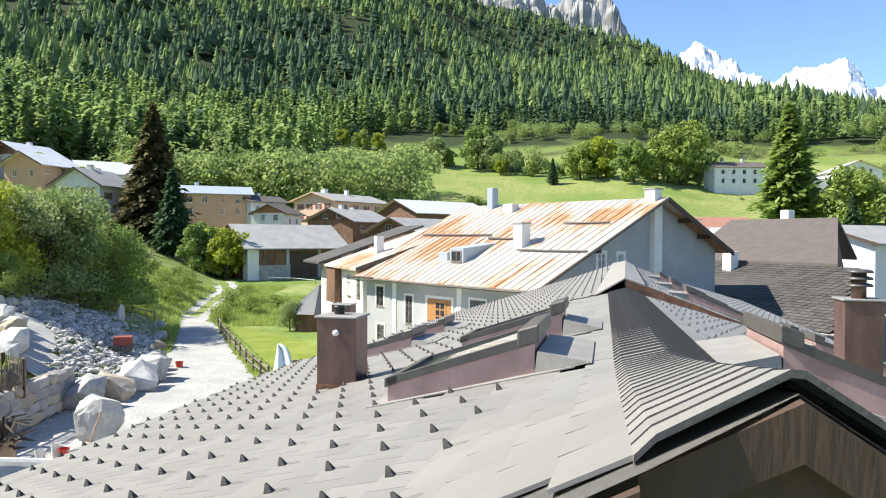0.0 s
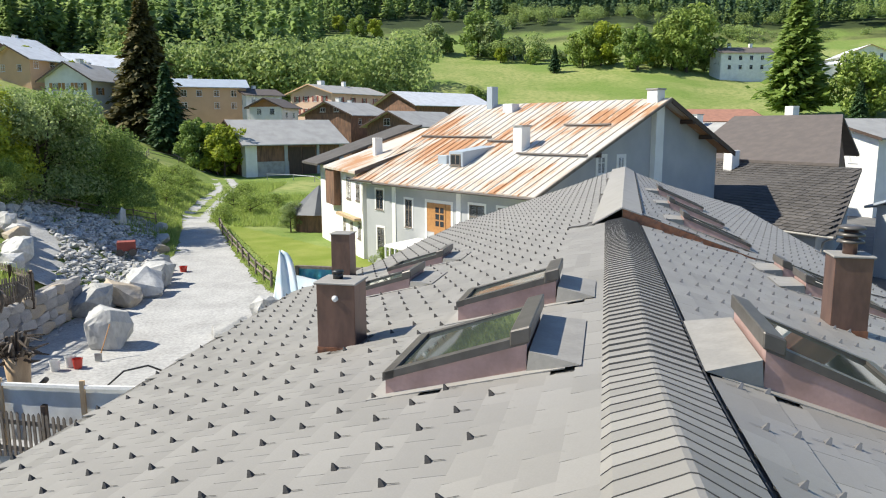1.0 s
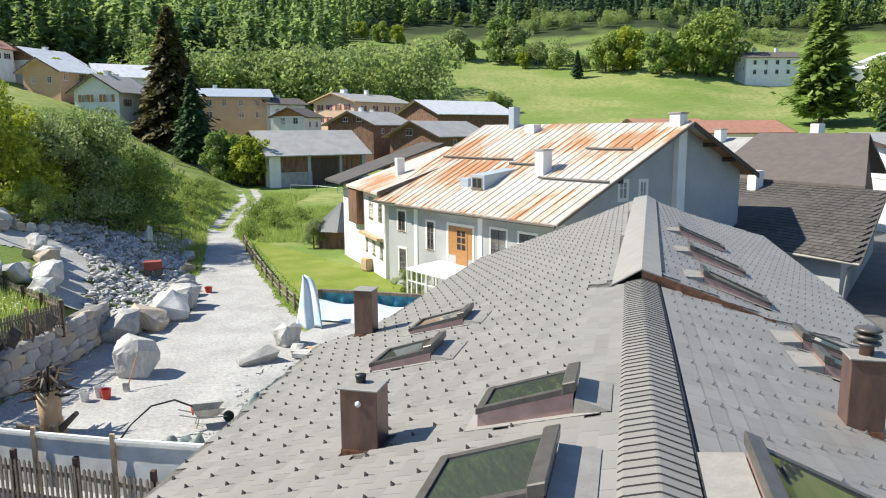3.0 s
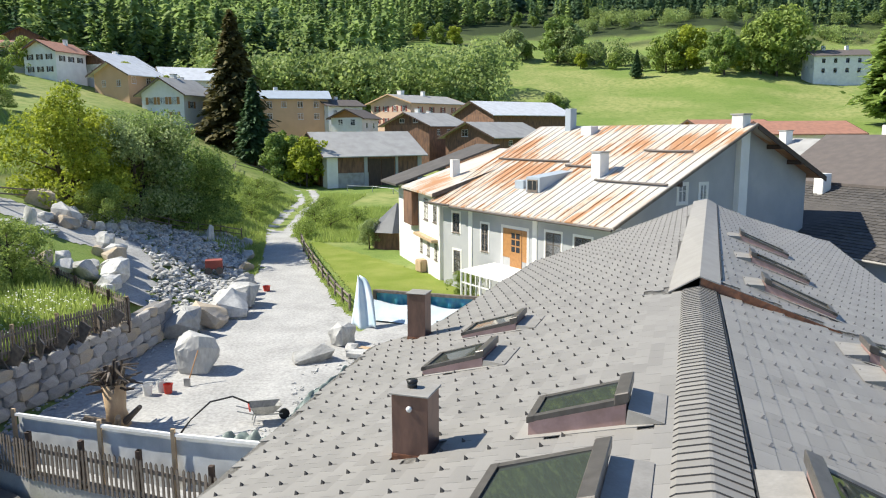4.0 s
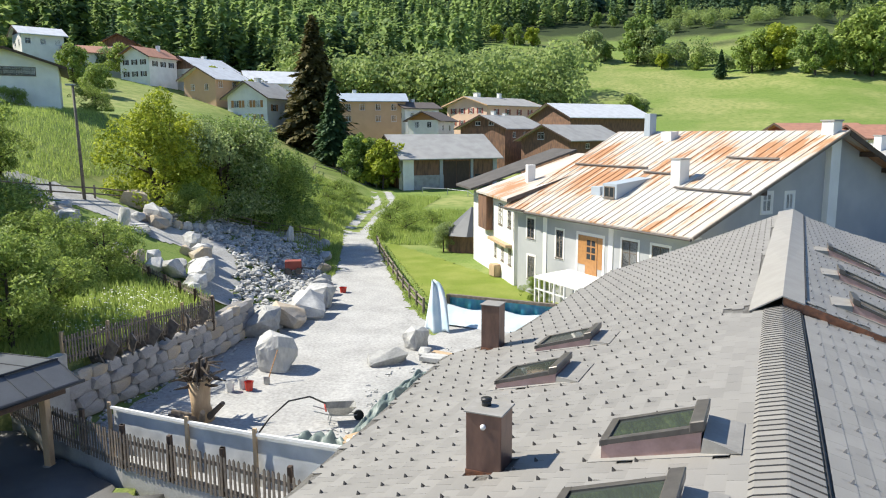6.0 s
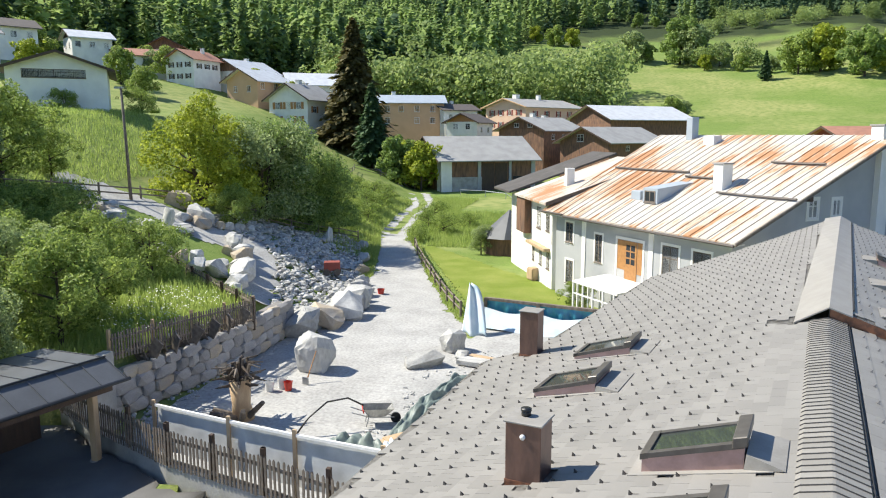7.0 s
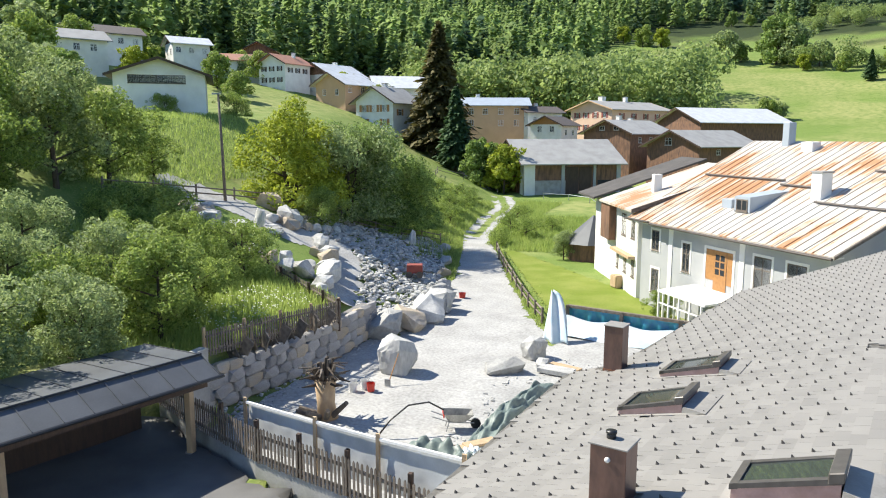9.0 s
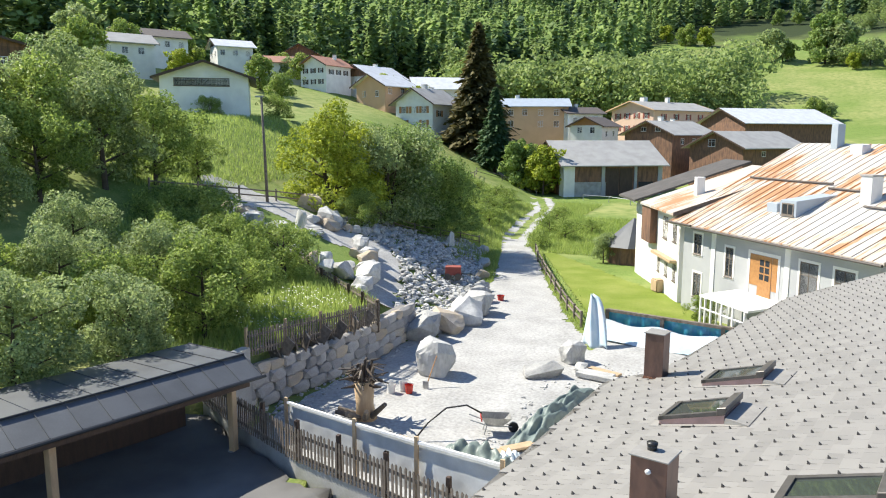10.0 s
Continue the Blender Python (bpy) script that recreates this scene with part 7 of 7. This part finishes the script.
heap("tarpaulin", "crumpled grey-green tarpaulin along the house", -7.45, 28.0, 3.6, 0.6, 0.8, 82, M_TARP_G, 1.0)
heap("plastic_sheet", "crumpled grey plastic sheet on the gravel", -8.9, 22.3, 1.6, 0.9, 0.8, -20, M_TARP_G, 2.0)
heap("plastic_sheet", "white plastic sheet dropped on the gravel", -7.6, 22.6, 0.7, 0.6, 0.7, 10, M_TARP_W, 3.0)

# teal hoarding with a draped white sheet
hoard = thing("hoarding", "low hoarding with torn teal sheeting and a pale rail", "hoarding", (-8.2, 42.0, 0))
inv = hoard.matrix_world.inverted()
ha, hb = Vector((-8.3, 42.0, 0)), Vector((1.5, 39.6, 0))
n, m = 60, 8
vs = []
for j in range(m):
    for i in range(n):
        p = ha.lerp(hb, i / (n - 1))
        vs.append(inv @ Vector((p.x, p.y + 0.06 * math.sin(i * 1.3) + 0.04 * math.sin(j * 2 + i), -0.1 + 1.5 * j / (m - 1))))
fs = [(j * n + i, j * n + i + 1, (j + 1) * n + i + 1, (j + 1) * n + i) for j in range(m - 1) for i in range(n - 1)]
mesh_part("sheeting", vs, fs, M_TARP_T, hoard, "torn teal sheeting", True)
bm = bmesh.new()
slab(bm, [inv @ q for q in (ha + Vector((0, -0.1, 1.5)), hb + Vector((0, -0.1, 1.5)), hb + Vector((0, 0.15, 1.5)), ha + Vector((0, 0.15, 1.5)))], 0.16)
part("rail", bm, M_GREYWOOD, hoard)
for t in (0.0, 0.33, 0.66, 1.0):
    q = inv @ ha.lerp(hb, t)
    part("post", boxes((q.x - 0.1, q.y - 0.2, -0.3, q.x + 0.1, q.y - 0.02, 1.5)), M_GREYWOOD, hoard)
n, m = 70, 14
vs = []
for j in range(m):
    for i in range(n):
        t = i / (n - 1)
        p = ha.lerp(hb, t) + Vector((0, -0.35 - 1.4 * (j / (m - 1)) ** 1.4, 0))
        sag = 0.22 * abs(math.sin(t * 3.2 * math.pi)) ** 1.5
        z = (0.92 - sag) * (1 - j / (m - 1)) ** 1.2 + 0.05 * math.sin(14 * t + j) * (j / m) + 0.06
        vs.append(Vector((p.x, p.y, z)))
fs = [(j * n + i, j * n + i + 1, (j + 1) * n + i + 1, (j + 1) * n + i) for j in range(m - 1) for i in range(n - 1)]
tagged(mesh_part("plastic_sheet", vs, fs, M_TARP_W, None, "", True), "white plastic sheet draped over the hoarding", "tarpaulin")
n, m = 16, 18
vs = []
for j in range(m):
    for i in range(n):
        t, u_ = i / (n - 1), j / (m - 1)
        w_ = 1.35 * (1 - u_) ** 0.45 + 0.14
        vs.append((-9.05 + t * w_ + 0.10 * u_, 40.3 - 1.7 * (1 - u_) + 0.16 * math.sin(11 * t + 3 * u_) * (1 - 0.6 * u_), 0.05 + 2.55 * u_ + 0.10 * math.sin(9 * t)))
fs = [(j * n + i, j * n + i + 1, (j + 1) * n + i + 1, (j + 1) * n + i) for j in range(m - 1) for i in range(n - 1)]
o = mesh_part("plastic_sheet", vs, fs, M_TARP_W, None, "", True)
md = o.modifiers.new("thickness", 'SOLIDIFY')
md.thickness = 0.03
tagged(o, "white sheet hung upright from a stake", "tarpaulin")

# ---------------------------------------------------------------- beside the old house
cons = thing("conservatory", "small white-framed glass porch below the oak door", "porch", HG + Vector((0, 0, 0)), HT - 180)
for nm, rows in (("roof", (hp(10.0, -1.9, 2.25), hp(5.6, -1.9, 2.25), hp(5.6, 0.75, 2.42), hp(10.0, 0.75, 2.42))),):
    bm = bmesh.new()
    slab(bm, rows, 0.12)
    bmesh.ops.recalc_face_normals(bm, faces=bm.faces[:])
    part("roof", bm, M_WHITE, cons)
for l in (9.9, 8.9, 7.9, 6.9, 5.9):
    x, y, _ = hp(l, -1.85, 0)
    part("post", boxes((x - 0.05, y - 0.05, -0.2, x + 0.05, y + 0.05, 2.15)), M_WHITEPL, cons)
for z in (0.45, 1.45):
    x0, y, _ = hp(9.9, -1.85, 0)
    x1 = hp(5.9, 0, 0)[0]
    part("rail", boxes((x0, y - 0.04, z, x1, y + 0.04, z + 0.08)), M_WHITEPL, cons)
for k, n in enumerate((-1.5, -0.7, 0.2)):
    x, y, _ = hp(9.95, n, 0)
    part("post", boxes((x - 0.05, y - 0.05, -0.2, x + 0.05, y + 0.05, 2.15)), M_WHITEPL, cons)
pb = HG - HD * 0 + HD * 11.0 - HN * 0.8
plant("climbing_shrub", "green flowering shrub against the glass porch", "bush", FRUIT, (pb.x, pb.y, 0.0), 0.42, 0)
o = part("hay_bale", bevelled(boxes((-0.75, -0.5, 0, 0.75, 0.5, 0.95)), 0.08, 2), M_PALEWOOD)
o.matrix_world = pose(-6.9, 55.6, 0.05, 0, 0, 35)
tagged(o, "pale square hay bale by the house wall", "hay bale")
pav = thing("pavilion", "round garden hut with a dark folded conical roof", "hut", (-11.2, 68.2, 0))
bm = bmesh.new()
bmesh.ops.create_cone(bm, cap_ends=True, segments=10, radius1=2.9, radius2=0.05, depth=2.5, matrix=Matrix.Translation((0, 0, 2.85)))
part("roof", bm, M_CPROOF, pav)
part("wall", tube(bmesh.new(), [(0, 0, -0.3), (0, 0, 1.7)], 2.4, 10), M_OLDWOOD, pav)
plant("round_bush", "round green bush on the lawn edge", "bush", FRUIT2, (-13.6, 66.6), 0.55, 40)
cart = thing("handcart", "small rusty red handcart on the rubble", "cart", (-22.0, 51.0, ground(-22.0, 51.0) + 0.35), 20)
part("box", bevelled(boxes((-0.6, -0.45, 0.35, 0.6, 0.45, 1.0)), 0.02), M_REDWALL, cart)
for sx in (-0.4, 0.4):
    for sy in (-0.5, 0.5):
        part("wheel", tube(bmesh.new(), [(sx, sy - 0.04, 0.24), (sx, sy + 0.04, 0.24)], 0.26, 14), M_GUTTER, cart)
part("shaft", tube(bmesh.new(), [(0.6, 0, 0.45), (1.3, 0.1, 0.3)], 0.04, 6), M_GREYWOOD, cart)
for k in range(6):                                       # wooden troughs on the wall
    y = 25.0 + 1.15 * k
    o = thing("wooden_trestle", "weathered wooden trestle boards leaning on the wall top", "trestle", (lerp_table(y, WLINE) + 0.02, y, 1.88), -15 + rr.uniform(-20, 20), "trestles on the wall")
    for sx in (-1, 1):
        m = Matrix.Rotation(sx * radians(32), 4, 'Y')
        bm = boxes((-0.38, -0.03 + 0.16 * sx, 0.0, 0.14, 0.03 + 0.16 * sx, 0.95))
        bmesh.ops.transform(bm, matrix=m, verts=bm.verts)
        part("board", bm, M_GREYWOOD, o)
    part("crossbar", boxes((-0.25, -0.3, 0.25, -0.18, 0.3, 0.33)), M_GREYWOOD, o)
bench = thing("bench", "dark timber bench on the upper terrace", "bench", (-36.2, 38.2, ground(-36.2, 38.2)), 80)
part("seat", boxes((-1.3, -0.25, 0.42, 1.3, 0.25, 0.52)), M_BROWNWOOD, bench)
for x in (-1.0, 1.0):
    part("leg", boxes((x - 0.1, -0.2, -0.1, x + 0.1, 0.2, 0.42)), M_BROWNWOOD, bench)

# ---------------------------------------------------------------- grass and flowers
def blades(count, spot, size, seed):
    rng = np.random.default_rng(seed)
    v = []
    while len(v) < count * 3:
        x, y = spot(rng)
        if x is None:
            continue
        z = ground(x, y)
        h, a = size * (0.5 + rng.random()), rng.random() * 6.3
        dx, dy = math.cos(a) * 0.025 * (1 + size), math.sin(a) * 0.025 * (1 + size)
        lx, ly = rng.normal() * 0.25 * h, rng.normal() * 0.25 * h
        v += [(x - dx, y - dy, z), (x + dx, y + dy, z), (x + lx, y + ly, z + h)]
    return np.array(v), np.arange(len(v)).reshape(-1, 3)


def garden_spot(rng):
    x, y = rng.uniform(-34, -19.2), rng.uniform(20, 38)
    return (x, y) if y < 34.5 + (-18 - x) * 0.35 else (None, None)


def slope_spot(rng):
    y = rng.uniform(60, 112)
    x = left_line(y) + rng.uniform(-18, 3)
    return (None, None) if abs(track_side(x, y)) < 1.0 else (x, y)


def verge_spot(rng):
    y = rng.uniform(42, 78)
    t = rng.choice([-1, 1]) * (1.0 + 0.25 * abs(rng.normal()))
    for (xa, ya, wa), (xb, yb, wb) in zip(TRACK, TRACK[1:]):
        if ya <= y <= yb:
            k = (y - ya) / (yb - ya)
            return xa + (xb - xa) * k + t * (wa + (wb - wa) * k), y
    return None, None


def bank_spot(rng):
    y = rng.uniform(70, 116)
    x = lerp_table(y, ((70, -20.0), (78, -23.8), (95, -27.2), (116, -31.5))) + rng.uniform(0, 13)
    return (None, None) if y > 100 and x > -24 else (x, y)


def meadow_spot(rng):
    y = rng.uniform(36, 80)
    return left_line(y) - rng.uniform(19, 45), y


for nm, cnt, sp, sz, seed in (("long_grass", 26000, garden_spot, 0.45, 1), ("slope_grass", 30000, slope_spot, 0.55, 2), ("bank_grass", 24000, bank_spot, 0.5, 6), ("verge_grass", 7000, verge_spot, 0.22, 3), ("meadow_grass", 30000, meadow_spot, 0.40, 4)):
    v, f = blades(cnt, sp, sz, seed)
    tagged(new(nm, quick_mesh(nm, v, f, M_GRASSBLADE)), "tufts of long green grass", "grass", kind="stuff")
rng = np.random.default_rng(9)
v, f = [], []
for k in range(420):
    x, y = rng.uniform(-23.5, -19.6), rng.uniform(25, 32.5)
    if rng.random() < 0.4:
        x, y = rng.uniform(-33, -26), rng.uniform(28, 36)
    z = ground(x, y) + 0.45 + 0.25 * rng.random()
    s = 0.05
    b = len(v)
    v += [(x - s, y, z), (x, y - s, z + 0.02), (x + s, y, z), (x, y + s, z + 0.02)]
    f.append((b, b + 1, b + 2, b + 3))
tagged(new("meadow_flowers", quick_mesh("meadow_flowers", np.array(v), np.array(f), M_FLOWER)), "white flower heads in the long grass", "flowers", kind="stuff")
SLOPEBUSH = broadleaf(51, 1.6, 1.5, 2600, 0.07, M_LEAF, low=0.05, multi=2)
for k in range(16):
    y = 66 + 2.6 * k
    x = left_line(y) - 2.5 - 7 * rr.random()
    if abs(track_side(x, y)) < 1.6:
        continue
    plant("low_bush", "low green bush on the grassy slope", "bush", SLOPEBUSH, (x, y), 0.6 + 0.8 * rr.random(), rr.random() * 360, "bushes on the slope")
for x, y, s in ((-21.5, 73, 1.0), (-20.5, 79, 1.3), (-23.5, 84, 1.2), (-19, 86, 1.0), (-25, 92, 1.4)):
    plant("low_bush", "low green bush beside the track", "bush", SLOPEBUSH, (x, y), s, rr.random() * 360, "bushes on the slope")
for k in range(10):
    plant("garden_shrub", "leafy garden shrub in the flower border", "bush", SLOPEBUSH, (-28 - 7 * rr.random(), 31 + 6 * rr.random()), 0.8 + 0.6 * rr.random(), rr.random() * 360, "garden shrubs")

# ---------------------------------------------------------------- shingles and snow guards of the metal roof
TW, TC = 0.42, 0.205                                     # width of a shingle, and its visible course


def shingle_mesh(side):
    """A folded sheet shingle in its own frame: x along the course, y down the roof; the lower edge stands proud."""
    g, lip = 0.002, 0.007
    y0, y1 = -TC - 0.03, 0.0
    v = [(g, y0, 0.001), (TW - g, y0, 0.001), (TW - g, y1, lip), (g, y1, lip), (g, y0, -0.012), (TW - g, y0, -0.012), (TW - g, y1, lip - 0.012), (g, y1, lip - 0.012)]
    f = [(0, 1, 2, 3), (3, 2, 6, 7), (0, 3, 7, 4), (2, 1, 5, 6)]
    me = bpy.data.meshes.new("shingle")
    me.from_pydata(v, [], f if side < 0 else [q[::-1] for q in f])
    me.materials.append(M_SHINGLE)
    me.materials.append(M_LIPSHADE)
    # the lower lip face carries the gap's shade as its colour
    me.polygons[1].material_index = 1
    return me


def guard_mesh(material):
    """A small bent snow guard: a strap on the shingle and an upright pointed nose."""
    v = [(-0.022, 0.010, 0.008), (0.022, 0.010, 0.008), (0.022, -0.030, 0.006), (-0.022, -0.030, 0.006), (0.0, 0.004, 0.052), (0.0, -0.008, 0.052),
         (-0.004, -0.035, 0.014), (0.004, -0.035, 0.014), (0.004, -0.11, 0.010), (-0.004, -0.11, 0.010)]
    f = [(0, 1, 4), (1, 2, 5, 4), (2, 3, 5), (3, 0, 4, 5), (6, 7, 8, 9)]
    me = bpy.data.meshes.new("snow_guard")
    me.from_pydata(v, [], f)
    me.materials.append(material)
    return me


def roof_frame(s, w, side):
    o = roof_point(s, w, 0.0)
    a = roof_point(s + 0.2, w) - roof_point(s, w)
    b = (roof_point(s, w + 0.1 * side) - roof_point(s, w)).normalized()
    a.normalize()
    n = a.cross(b)
    if n.z < 0:
        n = -n
    return Matrix(((a.x, b.x, n.x, o.x), (a.y, b.y, n.y, o.y), (a.z, b.z, n.z, o.z), (0, 0, 0, 1)))


HOLES = [(5.5, 6.74, 0.3, 1.72), (8.02, 8.78, 0.24, 1.62), (11.75, 12.75, 2.9, 4.30), (14.55, 15.5, 2.95, 4.42), (5.5, 6.85, -2.30, -0.85), (12.45, 13.2, -4.35, -2.85), (14.0, 14.75, -4.35, -2.85),
         (17.4, 18.18, -3.2, -1.45), (21.3, 22.08, -3.2, -1.45), (25.8, 26.58, -3.2, -1.45), (7.70, 8.24, 2.71, 3.29), (15.5, 16.0, 5.57, 6.10), (9.75, 10.27, -3.28, -2.73)]


def covered(s0, s1, w0, w1):
    s, w = (s0 + s1) / 2, (w0 + w1) / 2
    return any(c < s < d and e < w < f for c, d, e, f in HOLES)


def lay(side, roof, first_w, first_s, shift, period, near_s, guard_material):
    sm, gm = shingle_mesh(side), guard_mesh(guard_material)
    sv, sf = (np.array([p.co[:] for p in sm.vertices]), np.array([p.vertices[:] for p in sm.polygons]))
    gv = np.array([p.co[:] for p in gm.vertices])
    gf = [p.vertices[:] for p in gm.polygons]
    vs, fs, off, hv, hf, hoff = [], [], 0, [], [], 0
    n_s = n_g = 0
    for k in range(-14, 34):
        w = first_w + side * TC * k
        base = first_s + shift * k
        j0 = int((1.3 - base) / TW) - 2
        for j in range(j0, j0 + 90):
            s = base + TW * j - TW * 0.5
            if s < (S0 - 0.08 if side > 0 else S0 + 0.03) or s + TW > END_S:
                continue
            mid = s + TW / 2
            top_limit = (0.02 if s > S0 + 0.02 else 0.12) if side > 0 and mid < STEP_S else (crest_w(mid) + 0.66 if side > 0 else crest_w(mid) - 0.36)
            lim = (min(eave_left(s), eave_left(s + TW)) + 0.03) if side > 0 else (eave_right(mid) - 0.03)
            if side * (w - top_limit) < 0.10 or side * (lim - w) < 0 or (s < STEP_S < s + TW and w < 0.9):
                continue
            lo, hi = sorted((w, w - side * TC))
            if covered(s + 0.06, s + TW - 0.06, lo + 0.04, hi - 0.04):
                continue
            m = roof_frame(s, w, side)
            if s < near_s and n_s < 300:
                o = new("shingle", sm)
                o.parent = roof
                o.matrix_world = m
                n_s += 1
            else:
                mm = np.array(m)
                vs.append(sv @ mm[:3, :3].T + mm[:3, 3])
                fs.append(sf + off)
                off += len(sv)
            if side > 0 and w < 0.8 and mid < STEP_S:
                continue
            q = (mid - first_s - shift * k) / period
            if abs(q - round(q)) < TW / period / 2 - 1e-6 or (period > 2 * TW and abs(q - round(q)) * period < TW / 2):
                sg = first_s + shift * k + period * round(q)
                m = roof_frame(sg, w - side * 0.035, side)
                if s < near_s + 1.5 and n_g < 300:
                    o = new("snow_guard", gm)
                    o.parent = roof
                    o.matrix_world = m
                    n_g += 1
                else:
                    mm = np.array(m)
                    hv.append(gv @ mm[:3, :3].T + mm[:3, 3])
                    hf += [tuple(i + hoff for i in f) for f in gf]
                    hoff += len(gv)
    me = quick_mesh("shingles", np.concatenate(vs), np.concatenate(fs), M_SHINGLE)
    me.materials.append(M_LIPSHADE)
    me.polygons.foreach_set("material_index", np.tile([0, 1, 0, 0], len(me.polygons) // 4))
    o = new("shingles", me)
    o.parent = roof
    tagged(o, "overlapping grey metal shingles", kind="stuff")
    me = bpy.data.meshes.new("snow_guard_rest")
    me.from_pydata([tuple(map(float, q)) for q in np.concatenate(hv)], [], hf)
    me.materials.append(guard_material)
    o = new("snow_guard_rest", me)
    o.parent = roof
    tagged(o, "small metal snow guards", kind="stuff")


# the guards' colour carries the shade on the left and light on the right
lay(1, roof_a, 2.05, 7.72, -0.25, 0.84, 7.6, M_STOP_SHADED)
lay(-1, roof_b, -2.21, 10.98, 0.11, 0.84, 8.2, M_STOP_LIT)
